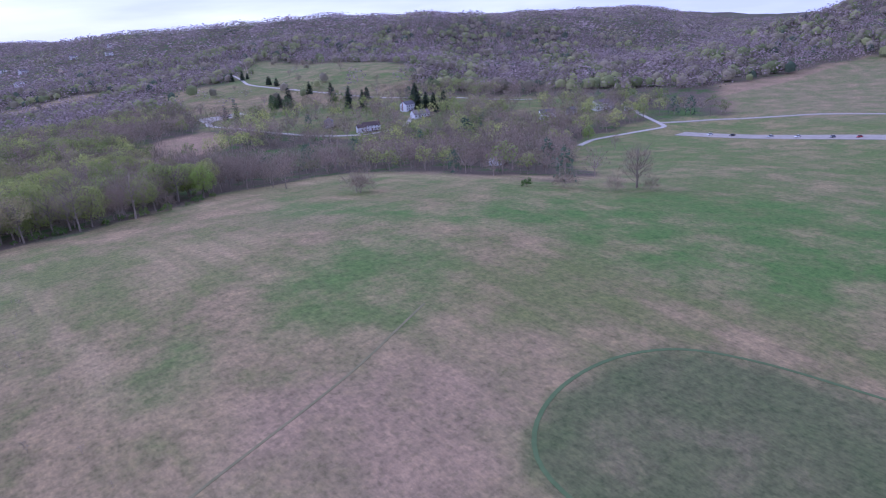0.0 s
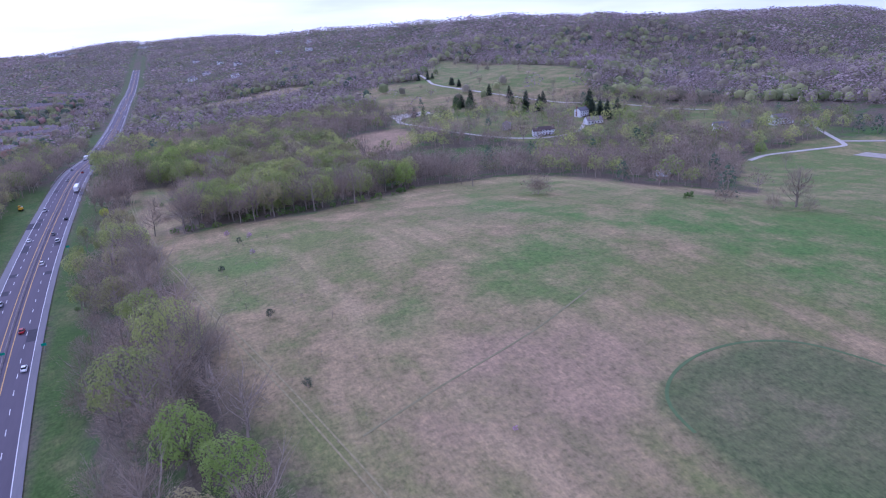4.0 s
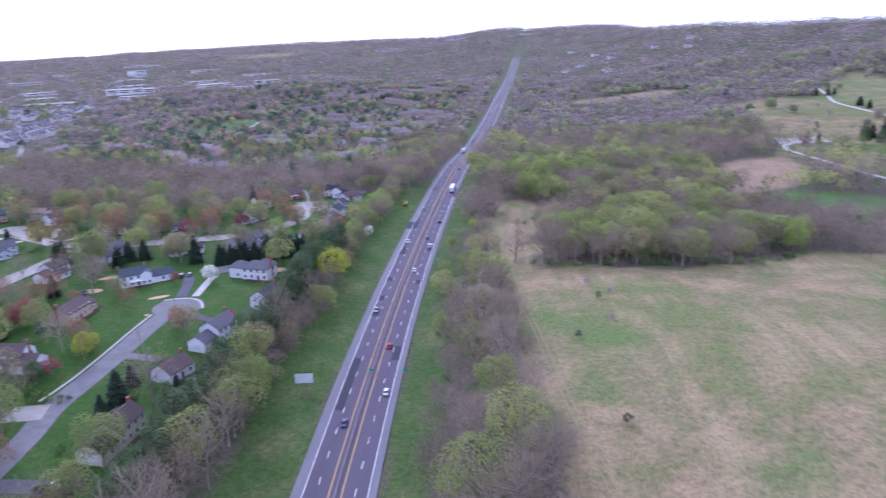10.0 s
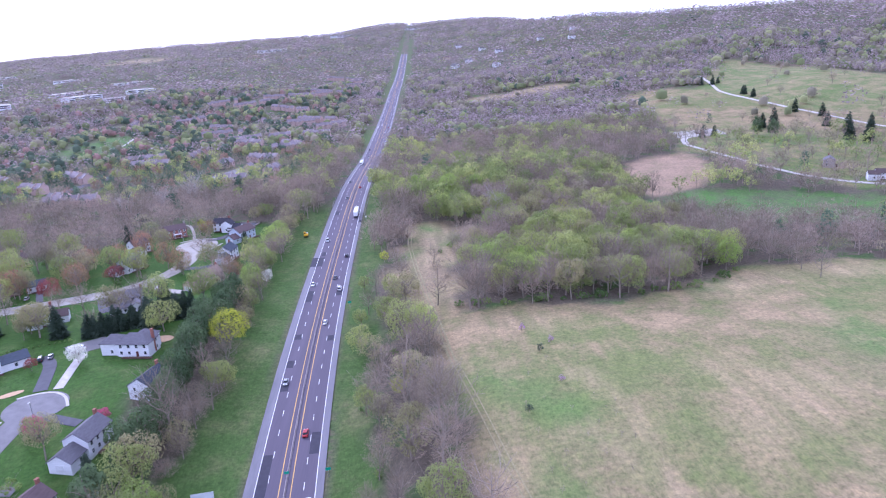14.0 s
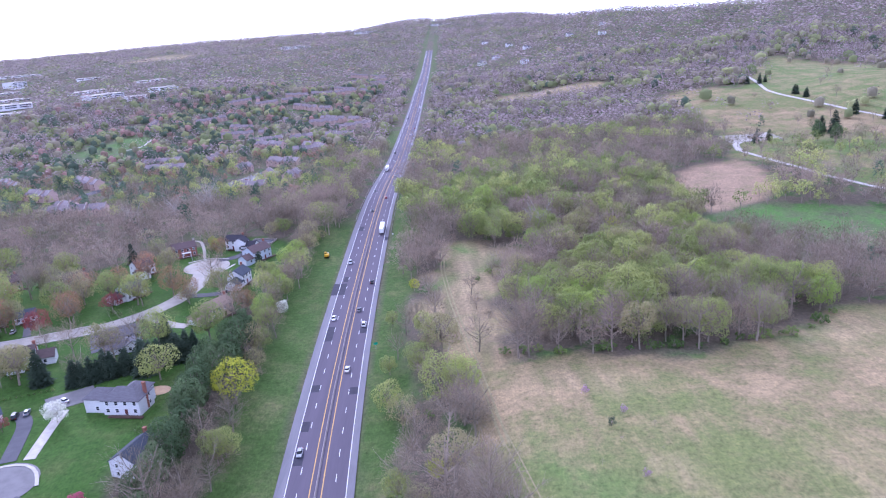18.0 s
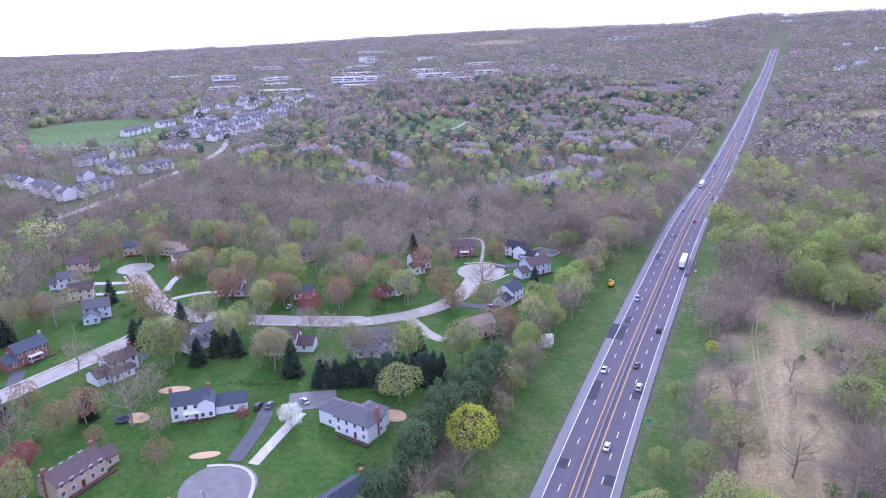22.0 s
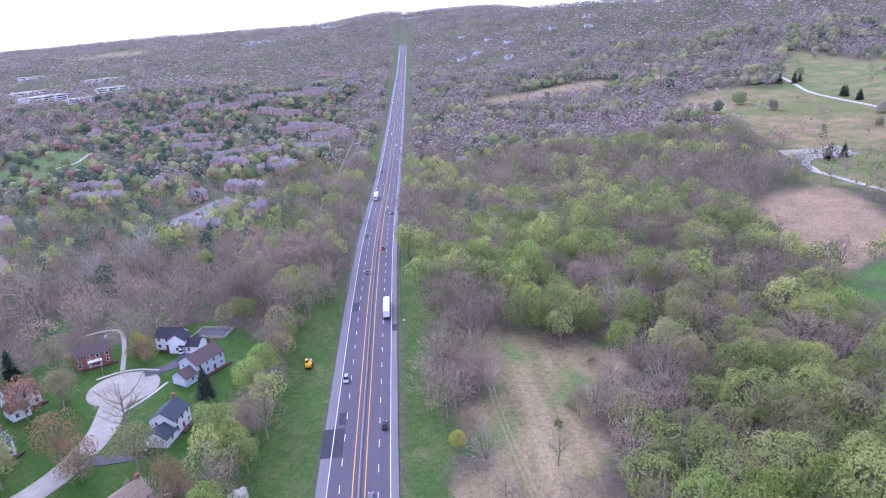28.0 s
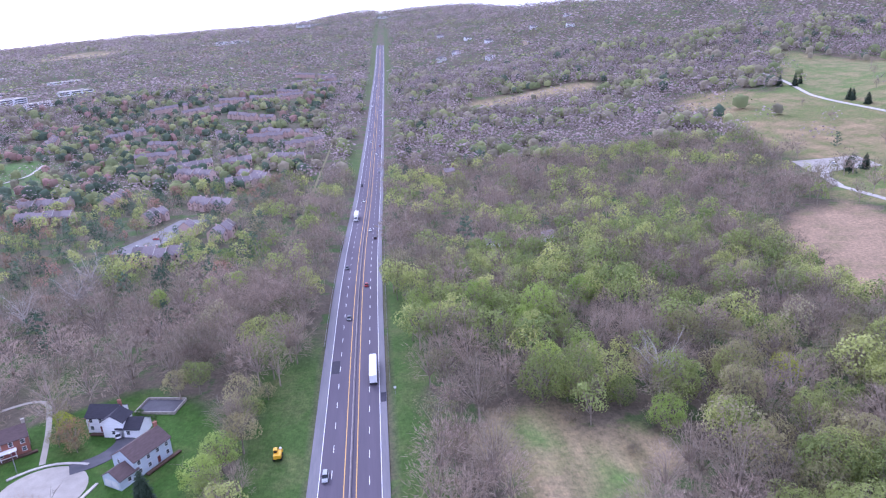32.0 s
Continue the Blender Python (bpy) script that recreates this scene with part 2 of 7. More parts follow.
GRASSLINE = mat("rank_green_grass", (0.1, 0.145, 0.06), (0.08, 0.12, 0.048), 0.5, 0.95)
DITCH = mat("dull_ditch_grass", (0.21, 0.185, 0.1), (0.15, 0.145, 0.07), 0.4, 0.95)
STRAW = mat("worn_straw_track", (0.29, 0.24, 0.13), (0.17, 0.16, 0.075), 0.9, 0.95)
PALEWALL = mat("pale_grey_siding", (0.68, 0.66, 0.66), (0.56, 0.54, 0.55), 0.5, 0.75, rand=0.12)
MULCH = mat("mulch", (0.1, 0.062, 0.045), (0.065, 0.042, 0.03), 1.0, 0.95, 0.02)
SAND = mat("bare_sand", (0.5, 0.34, 0.2), (0.4, 0.27, 0.16), 0.5, 0.95)
RUBBER = mat("black_rubber", (0.02, 0.02, 0.022), (0.012, 0.012, 0.014), 3, 0.8)
CARGLASS = mat("tinted_car_glass", (0.025, 0.03, 0.035), (0.018, 0.02, 0.025), 1, 0.1)
MACHINE = mat("machine_yellow_paint", (0.72, 0.42, 0.02), (0.6, 0.34, 0.02), 1.5, 0.45)
CARPAINT = {n: mat(n + "_car_paint", c, tuple(v * 0.85 for v in c), 1, 0.3) for n, c in {
    "white": (0.75, 0.75, 0.75), "silver": (0.36, 0.37, 0.39), "grey": (0.13, 0.14, 0.16), "black": (0.02, 0.02, 0.024),
    "red": (0.36, 0.03, 0.035), "blue": (0.05, 0.07, 0.16)}.items()}
LAMP_RED = mat("tail_lamp_red", (0.4, 0.02, 0.02), (0.3, 0.015, 0.015), 2, 0.3)
LAMP_WHITE = mat("head_lamp_clear", (0.8, 0.8, 0.78), (0.7, 0.7, 0.7), 2, 0.2)


# ---- the lie of the land ----
def sst(v, a, b):
    """Smooth step from 0 at a to 1 at b."""
    u = np.clip((np.asarray(v, float) - a) / (b - a), 0, 1)
    return u * u * (3 - 2 * u)


def bump(x, y, cx, cy, sx, sy):
    return np.exp(-(((x - cx) / sx) ** 2 + ((y - cy) / sy) ** 2))


def road_x(y):
    """Centre line of the highway."""
    y = np.asarray(y, float)
    return np.where(y < -30, 1.0e-4 * (y + 30) ** 2, 0) + 0.4e-4 * np.maximum(0, -100 - y) ** 2 + 0.0235 * np.maximum(0, np.sqrt((y - 200) ** 2 + 120 ** 2) / 2 + (y - 200) / 2 - 15)


def road_z(y):
    """Height of the highway along its length."""
    y = np.asarray(y, float)
    z = 0.02 * np.minimum(y, 60) - 14 * sst(y, 100, 420) + 13 * sst(y, 600, 1250) + 62 * sst(y, 1200, 2700)
    return z + 20 * sst(y, 2400, 4600)


def land(x, y):
    """Height of the ground."""
    x, y = np.asarray(x, float), np.asarray(y, float)
    d = x - road_x(y)
    z = road_z(y)
    side = sst(np.abs(d), 14, 60)
    right = side * (d > 0)
    left = side * (d < 0)
    z = z + right * 23 * bump(x, y, 165, -290, 210, 185)
    z = z + right * 0.115 * np.maximum(0, x - 150) * sst(y, 90, 520) * (1 - sst(x, 550, 1000))
    z = z - right * 9 * bump(x, y, 330, 40, 160, 90)
    z = z - right * 7 * bump(x, y, 580, -120, 250, 120)
    z = z + left * (7 * bump(x, y, -90, -190, 150, 130) - 6 * bump(x, y, -150, 170, 170, 90))
    # the wooded ridge along the valley, its gap and the hill beyond
    base = 560 - 0.09 * (y - 600)
    ridge = sst((x - base) / 620, 0, 1) * sst(y, 330, 1050) * (1 - sst((x - 92) / np.maximum(y + 440, 1), 1.2, 1.62))
    z = z + ridge * (84 + 36 * bump(x, y, 950, 1600, 700, 750) - 82 * sst(y, 1700, 3200))
    z = z + 74 * bump(x, y, 1450, -10, 320, 320)
    # the far rim of the valley
    r = np.hypot(x - 30, y + 250)
    az = np.degrees(np.arctan2(x - 30, y + 250))
    rim = (-25 + 112 * sst(az, -56, -8)) * (1 - sst(az, -4, 16))
    z = z + sst(r, 2300, 4500) * (rim - 60 * sst(y, 1200, 2700) * sst(np.abs(d), 100, 600) * (x < 0))
    und = 2.2 * np.sin(x / 71 + 1.3) * np.sin(y / 93 + 0.4) + 1.1 * np.sin(x / 29 - y / 41)
    far = sst(r, 500, 1500)
    z = z + side * und * (0.4 + 2.2 * far) + far * side * 6 * np.sin(x / 230 + y / 310) * np.sin(y / 190 - x / 400)
    return z


def poly_in(x, y, pts, soft):
    """1 inside the outline, 0 outside, with an edge of that softness."""
    inside = np.zeros(x.shape, bool)
    near = np.full(x.shape, 1e9)
    n = len(pts)
    for i in range(n):
        (ax, ay), (bx, by) = pts[i], pts[(i + 1) % n]
        if by != ay:
            inside ^= ((ay > y) != (by > y)) & (x < (bx - ax) * (y - ay) / (by - ay) + ax)
        u = np.clip(((x - ax) * (bx - ax) + (y - ay) * (by - ay)) / ((bx - ax) ** 2 + (by - ay) ** 2), 0, 1)
        near = np.minimum(near, np.hypot(x - ax - u * (bx - ax), y - ay - u * (by - ay)))
    return sst(np.where(inside, near, -near), -soft, soft)


def line_in(x, y, pts, half, soft):
    near = np.full(x.shape, 1e9)
    for (ax, ay), (bx, by) in zip(pts[:-1], pts[1:]):
        u = np.clip(((x - ax) * (bx - ax) + (y - ay) * (by - ay)) / ((bx - ax) ** 2 + (by - ay) ** 2), 0, 1)
        near = np.minimum(near, np.hypot(x - ax - u * (bx - ax), y - ay - u * (by - ay)))
    return 1 - sst(near, half - soft, half + soft)


MEADOW = [(44, -95), (67, -132), (128, -144), (169, -136), (199, -109), (230, -98), (277, -98), (285, -165), (305, -238), (330, -230),
          (400, -150), (460, -100), (560, -80), (640, -120), (760, -20), (1000, -60), (1100, -700), (60, -700), (88, -430), (75, -346),
          (64, -274), (54, -205), (44, -125)]
CLEARING = [(40, 27), (70, 24), (92, 2), (80, -20), (74, -45), (66, -64), (66, -95), (70, -128), (48, -130), (34, -90), (38, -50)]
BROWN = [(232, 186), (300, 225), (298, 153), (268, 95), (223, 80), (207, 115)]
LUSH = [(207, 69), (280, 92), (360, 60), (395, 40), (330, -5), (215, 5), (191, 20)]
UPPER = [(353, 600), (403, 643), (450, 560), (600, 817), (668, 686), (659, 406), (556, 236), (500, 200), (440, 240), (404, 285), (335, 300), (330, 340)]
ESTATE = [(310, 262), (330, 300), (404, 285), (470, 215), (560, 190), (640, 60), (600, -60), (520, -60), (470, 20), (415, 55), (372, 70), (300, 230)]
LAWNS = [(-52, -330), (-51, -240), (-52, -160), (-54, -100), (-50, -72), (-47, -40), (-44, 0), (-40, 44), (-70, 62), (-110, 52), (-160, 10), (-200, 10), (-260, 0), (-305, -30),
         (-310, -80), (-270, -115), (-245, -150), (-260, -200), (-230, -330)]
SPORTS = [(-932, 332), (-700, 201), (-640, 330), (-814, 512), (-973, 486)]
PARKGREEN = [(-441, 553), (-399, 676), (-340, 640), (-313, 480), (-369, 466)]
FARFIELD = [(-1150, 2380), (-900, 2380), (-880, 2600), (-1120, 2600)]
TANFIELD = [(150, 830), (330, 800), (340, 850), (160, 880)]
POND = [(150, -372), (171, -362), (187, -361), (202, -366), (210, -380), (216, -400), (230, -440), (180, -450), (150, -400)]
GREENPATCH = [(149, -273), (177, -258), (199, -270), (200, -301), (178, -319), (160, -324), (148, -311), (145, -294)]
GREENBAND = [(207, -166), (222, -239), (267, -253), (330, -290), (420, -380), (330, -420), (245, -371), (229, -356), (231, -327), (229, -289), (204, -258), (188, -217)]
GREENSPOT = [(113, -290), (125, -291), (128, -303), (120, -322), (110, -318), (107, -305)]
GREENEDGE = [(63, -177), (80, -205), (95, -212), (101, -279), (97, -292), (77, -270), (68, -228)]
PINKISH = [(130, -327), (155, -338), (166, -352), (150, -372), (132, -385), (118, -365), (114, -345)]


TOWN = [(-75, 215), (-75, 600), (-60, 1100), (-450, 1100), (-480, 500), (-500, 250), (-400, 190), (-280, 150), (-180, 160), (-140, 215)]
WHITETOWN = [(-430, 30), (-560, 30), (-640, 200), (-780, 380), (-920, 880), (-780, 900), (-640, 600), (-560, 400), (-440, 220)]


def zones(x, y):
    """How far each kind of ground cover holds at a place."""
    wx = x + 3.0 * np.sin(y / 11.0) + 2.0 * np.sin(x / 5.3 + y / 7.1)
    wy = y + 3.0 * np.sin(x / 9.0 + 1) + 2.0 * np.sin(x / 6.1 - y / 4.7)
    d = x - road_x(y)
    z = {}
    z["meadow"] = np.maximum.reduce([poly_in(wx, wy, MEADOW, 3), 0.94 * poly_in(wx, wy, UPPER, 12), poly_in(wx, wy, ESTATE, 8)])
    z["tan"] = np.maximum.reduce([0.85 * poly_in(wx + 5 * np.sin(wy / 6.3) + 3 * np.sin(wx / 3.7), wy, CLEARING, 5) * (0.86 + 0.14 * np.sin(x / 7.3) * np.sin(y / 9.1)), 0.75 * line_in(wx, wy, [(-14, -300), (-15, -262), (-18, -225), (-16, -195)], 2.2, 2.5), 0.35 * line_in(wx, wy, [(62, -215), (72, -284), (88, -360)], 4, 3), 0.9 * poly_in(wx, wy, FARFIELD, 20),
                                  0.9 * poly_in(wx, wy, TANFIELD, 15), 0.65 * line_in(wx, wy, [(98, -208), (105, -262), (103, -294), (104, -310)], 3.5, 3), 0.6 * poly_in(wx, wy, [(136, -208), (173, -229), (151, -260), (129, -260)], 12),
                                  0.75 * line_in(wx, wy, [(169, -138), (230, -112), (277, -120), (285, -180), (330, -236)], 10, 9),
                                  0.7 * line_in(wx, wy, [(75, -150), (92, -165)], 8, 6), 0.75 * bump(wx, wy, 135, -360, 42, 30) * (1 - poly_in(x, y, POND, 1.5))])
    z["mown"] = 0.9 * poly_in(x, y, POND, 1.5)
    z["brown"] = np.maximum.reduce([poly_in(wx, wy, BROWN, 6), 0.9 * poly_in(wx, wy, [(640, -105), (760, -20), (1000, -60), (1000, -300), (600, -230)], 15),
                                    0.75 * poly_in(wx, wy, PINKISH, 9), 0.6 * bump(wx, wy, 107, -359, 9, 6), 0.45 * bump(wx, wy, 190, -215, 22, 30), 0.5 * bump(wx, wy, 150, -345, 25, 14),
                                    0.5 * bump(wx, wy, 640, 690, 40, 60)])
    z["lush"] = np.maximum.reduce([poly_in(wx, wy, LUSH, 6), 0.45 * poly_in(wx, wy, [(450, 560), (600, 817), (668, 686), (659, 406), (600, 300), (500, 330), (485, 420)], 20), 0.5 * poly_in(wx, wy, ESTATE, 20), 0.72 * poly_in(wx + 6 * np.sin(y / 13), wy, GREENPATCH, 14), 0.9 * poly_in(wx, wy + 6 * np.sin(x / 17), GREENBAND, 14), 0.45 * poly_in(wx, wy, GREENSPOT, 6), 0.6 * poly_in(wx, wy, GREENEDGE, 8) * (0.5 + 0.5 * np.sin(x / 6 + y / 9)), 0.5 * poly_in(wx, wy, MEADOW, 4) * sst(x, 200, 290) * (y < -60), poly_in(wx, wy, SPORTS, 6),
                                   0.8 * poly_in(wx, wy, PARKGREEN, 8), 0.6 * poly_in(wx, wy, [(540, -100), (600, -40), (640, -70), (600, -140)], 5),
                                   0.7 * line_in(wx, wy, [(68, -128), (100, -137), (128, -142), (169, -134), (199, -108)], 2.5, 3.5) * (0.5 + 0.5 * np.sin(x / 4.1 + y / 3)),   bump(wx, wy, 70, -14, 10, 11), 0.9 * bump(wx, wy, 56, 12, 8, 9), 0.6 * bump(wx, wy, 44, -40, 6, 14)])
    verge = (sst(np.abs(d), 11, 13) - sst(np.abs(d) - 9 * (d < 0) + 2.5 * np.sin(y / 17) + 1.5 * np.sin(y / 5), 24, 29)) * (1 - sst(y, 60 + 90 * (d > 0), 120 + 110 * (d > 0))) + \
        0.9 * sst(-d, 11, 13) * (1 - sst(-d, 24, 30)) * bump(y, 0, 520, 0, 90, 1) + 0.6 * sst(np.abs(d), 11, 13) * (1 - sst(np.abs(d), 22, 30)) * sst(y, 900, 1100)
    z["lawn"] = np.maximum.reduce([0.7 * bump(wx, wy, -110, 88, 14, 14), 0.8 * bump(wx, wy, -117, 194, 16, 12), poly_in(wx, wy, LAWNS, 3), 0.12 * poly_in(wx, wy, TOWN, 15), 0.2 * poly_in(wx, wy, WHITETOWN, 15)])
    z["verge"] = verge
    return z


def put_mesh(name, verts, faces, mats, parent=None, smooth=False, slots=None):
    """A mesh object from arrays; faces is an array of triangles or quads."""
    me = bpy.data.meshes.new(name)
    verts, faces = np.asarray(verts, np.float32), np.asarray(faces, np.int32)
    k = faces.shape[1]
    me.vertices.add(len(verts))
    me.vertices.foreach_set("co", verts.ravel())
    me.loops.add(faces.size)
    me.loops.foreach_set("vertex_index", faces.ravel())
    me.polygons.add(len(faces))
    me.polygons.foreach_set("loop_start", np.arange(0, faces.size, k, dtype=np.int32))
    if slots is not None:
        me.polygons.foreach_set("material_index", np.asarray(slots, np.int32))
    me.polygons.foreach_set("use_smooth", np.full(len(faces), smooth))
    for m in mats:
        me.materials.append(m)
    me.update(calc_edges=True)
    ob = new(name, me)
    ob.parent = parent
    return ob


def part(name, bm, material, parent, label=""):
    me = bpy.data.meshes.new(name)
    bm.to_mesh(me)
    bm.free()
    me.materials.append(material)
    ob = new(name, me)
    ob.parent = parent
    if label:
        ob["label"] = label
    return ob


def box(bm, cx, cy, cz, sx, sy, sz, m=None, bevel=0.0):
    """A box with its centre and sizes; m turns and moves it."""
    r = bmesh.ops.create_cube(bm, size=1, matrix=(m or Matrix()) @ Matrix.Translation((cx, cy, cz)) @ Matrix.Diagonal((sx, sy, sz, 1)))
    if bevel:
        edges = list({e for v in r["verts"] for e in v.link_edges})
        bmesh.ops.bevel(bm, geom=edges, offset=bevel, segments=2, affect="EDGES")
    return r


def cyl(bm, r1, r2, h, m=None, n=8):
    bmesh.ops.create_cone(bm, segments=n, radius1=r1, radius2=r2, depth=h, cap_ends=True, matrix=(m or Matrix()))


def gz(x, y):
    return float(land(x, y))


# ---- ground: one sheet to the horizon ----
def axis(lo, hi, step, a, b):
    mid = np.arange(lo, hi + step, step)
    def grow(n, reach):
        u = np.linspace(0, 1, n + 1)[1:]
        k = math.log(reach / (n * step)) * 1.35 if reach > n * step else 0.1
        g = np.expm1(k * u) / math.expm1(k)
        return reach * (0.06 * u + 0.94 * g)
    return np.concatenate([lo - grow(90, lo - a)[::-1], mid, hi + grow(90, b - hi)])


gx = axis(-300, 420, 4.2, -4700, 4300)
gy = axis(-470, 320, 4.2, -1500, 4550)
GX, GY = np.meshgrid(gx, gy)
GZ = land(GX, GY) - 0.35 * (1 - sst(np.abs(GX - road_x(GY)), 12.4, 15))
nx, ny = len(gx), len(gy)
ii = (np.arange(ny - 1)[:, None] * nx + np.arange(nx - 1)[None, :]).ravel()
ground = put_mesh("ground", np.stack([GX.ravel(), GY.ravel(), GZ.ravel()], 1), np.stack([ii, ii + 1, ii + nx + 1, ii + nx], 1), [], smooth=True)
tagged(ground, "rolling ground with tan and green spring meadow, lawns and leaf litter under the woods", "ground", kind="structure")
for key, value in zones(GX.ravel(), GY.ravel()).items():
    at = ground.data.attributes.new(key, "FLOAT", "POINT")
    at.data.foreach_set("value", value.astype(np.float32))


def ground_material():
    m = bpy.data.materials.new("spring_ground")
    m.use_nodes = True
    n, l = m.node_tree.nodes, m.node_tree.links
    b = n["Principled BSDF"]
    b.inputs["Roughness"].default_value, b.inputs["Specular IOR Level"].default_value = 0.95, 0.1
    tc = n.new("ShaderNodeTexCoord")

    def noise_of(scale, detail=5, rough=0.6, stretch=None):
        q = n.new("ShaderNodeTexNoise")
        q.inputs["Scale"].default_value, q.inputs["Detail"].default_value, q.inputs["Roughness"].default_value = scale, detail, rough
        src = tc.outputs["Object"]
        if stretch:
            mp = n.new("ShaderNodeMapping")
            mp.inputs["Scale"].default_value = stretch[0]
            mp.inputs["Rotation"].default_value = (0, 0, radians(stretch[1]))
            l.new(src, mp.inputs["Vector"])
            src = mp.outputs["Vector"]
        l.new(src, q.inputs["Vector"])
        return q.outputs["Fac"]

    def ramp(fac, stops):
        r = n.new("ShaderNodeValToRGB")
        while len(r.color_ramp.elements) < len(stops):
            r.color_ramp.elements.new(0.5)
        for e, (p, c) in zip(r.color_ramp.elements, stops):
            e.position, e.color = p, (*c, 1)
        l.new(fac, r.inputs["Fac"])
        return r.outputs["Color"]

    def mix(fac, a, c, mode="MIX"):
        q = n.new("ShaderNodeMix")
        q.data_type, q.blend_type = "RGBA", mode
        if isinstance(fac, float):
            q.inputs["Factor"].default_value = fac
        else:
            l.new(fac, q.inputs["Factor"])
        l.new(a, q.inputs["A"])
        l.new(c, q.inputs["B"])
        return q.outputs["Result"]

    def blend(a, c):
        q = n.new("ShaderNodeMath")
        q.operation = "MULTIPLY_ADD"
        l.new(a, q.inputs[0])
        q.inputs[1].default_value = c
        q.inputs[2].default_value = 0.0
        return q.outputs[0]

    def attr(name):
        q = n.new("ShaderNodeAttribute")
        q.attribute_name = name
        return q.outputs["Fac"]

    big, mid, fine = noise_of(0.012, 6, 0.62), noise_of(0.06, 6, 0.65), noise_of(0.5, 6, 0.7)
    rows_n = noise_of(0.12, 4, 0.6, ((1.0, 0.09, 1.0), 38))
    # leaf litter, its colours lowered to carry the deep shade under the crowns
    litter = ramp(mid, [(0.35, (0.098, 0.08, 0.062)), (0.52, (0.112, 0.094, 0.07)), (0.57, (0.07, 0.095, 0.04)), (0.7, (0.055, 0.105, 0.028))])
    grass_tan = ramp(mid, [(0.3, (0.305, 0.228, 0.13)), (0.46, (0.247, 0.19, 0.107)), (0.56, (0.193, 0.163, 0.083)), (0.7, (0.14, 0.155, 0.058))])
    grass_green = ramp(mid, [(0.3, (0.205, 0.172, 0.085)), (0.5, (0.144, 0.155, 0.06)), (0.62, (0.14, 0.16, 0.055)), (0.8, (0.192, 0.17, 0.083))])
    cover = n.new("ShaderNodeMath")
    cover.operation = "MULTIPLY_ADD"
    l.new(rows_n, cover.inputs[0])
    cover.inputs[1].default_value = 0.4
    l.new(big, cover.inputs[2])
    pick = ramp(cover.outputs[0], [(0.66, (0, 0, 0)), (0.8, (1, 1, 1))])
    meadow = mix(pick, grass_tan, grass_green)
    col = mix(attr("meadow"), litter, meadow)
    tan = ramp(rows_n, [(0.3, (0.38, 0.29, 0.172)), (0.5, (0.275, 0.215, 0.12)), (0.62, (0.205, 0.178, 0.09)), (0.75, (0.13, 0.145, 0.055))])
    col = mix(attr("tan"), col, tan)
    brown = ramp(mid, [(0.3, (0.32, 0.226, 0.148)), (0.5, (0.256, 0.184, 0.122)), (0.7, (0.195, 0.16, 0.088))])
    col = mix(attr("brown"), col, brown)
    lush = ramp(rows_n, [(0.3, (0.085, 0.165, 0.04)), (0.6, (0.08, 0.15, 0.038)), (0.8, (0.13, 0.165, 0.065))])
    mown = ramp(mid, [(0.3, (0.145, 0.135, 0.075)), (0.42, (0.105, 0.118, 0.055)), (0.7, (0.09, 0.118, 0.048))])
    patchy = ramp(mid, [(0.36, (0.35, 0.35, 0.35)), (0.6, (1, 1, 1))])
    hold = n.new("ShaderNodeMath")
    hold.operation = "MULTIPLY"
    l.new(attr("lush"), hold.inputs[0])
    l.new(patchy, hold.inputs[1])
    col = mix(hold.outputs[0], col, lush)
    col = mix(attr("mown"), col, mown)
    lawn = ramp(mid, [(0.3, (0.038, 0.085, 0.014)), (0.5, (0.046, 0.094, 0.018)), (0.7, (0.072, 0.102, 0.028))])
    col = mix(attr("lawn"), col, lawn)
    verge = ramp(mid, [(0.3, (0.05, 0.092, 0.022)), (0.48, (0.06, 0.1, 0.026)), (0.63, (0.09, 0.112, 0.04)), (0.76, (0.16, 0.15, 0.075))])
    col = mix(attr("verge"), col, verge)
    grain = ramp(fine, [(0.28, (0.4, 0.42, 0.4)), (0.48, (0.95, 0.95, 0.95)), (0.7, (1.5, 1.42, 1.3))])
    blades = ramp(noise_of(1.7, 4, 0.7, ((1.0, 0.35, 1.0), 38)), [(0.3, (0.62, 0.63, 0.62)), (0.5, (1, 1, 1)), (0.7, (1.4, 1.36, 1.3))])
    col = mix(0.5, col, grain, "MULTIPLY")
    col = mix(0.52, col, blades, "MULTIPLY")
    tussock = ramp(noise_of(0.9, 3, 0.55), [(0.36, (0.55, 0.62, 0.5)), (0.47, (1, 1, 1)), (0.62, (1.16, 1.12, 1.05))])
    col = mix(0.4, col, tussock, "MULTIPLY")
    l.new(col, b.inputs["Base Color"])
    bp = n.new("ShaderNodeBump")
    bp.inputs["Strength"].default_value, bp.inputs["Distance"].default_value = 0.6, 0.5
    l.new(fine, bp.inputs["Height"])
    l.new(bp.outputs["Normal"], b.inputs["Normal"])
    return m


ground.data.materials.append(ground_material())


# ---- highway ----
def strip(name, ys, x0, x1, lift, material, parent=None):
    """A strip along the highway between two offsets from its centre line."""
    ys = np.asarray(ys, float)
    c, z = road_x(ys), road_z(ys) + lift
    a, b2 = np.stack([c + x0, ys, z], 1), np.stack([c + x1, ys, z], 1)
    v = np.stack([a, b2], 1).reshape(-1, 3)
    i = np.arange(len(ys) - 1) * 2
    return put_mesh(name, v, np.stack([i, i + 1, i + 3, i + 2], 1), [material], parent)


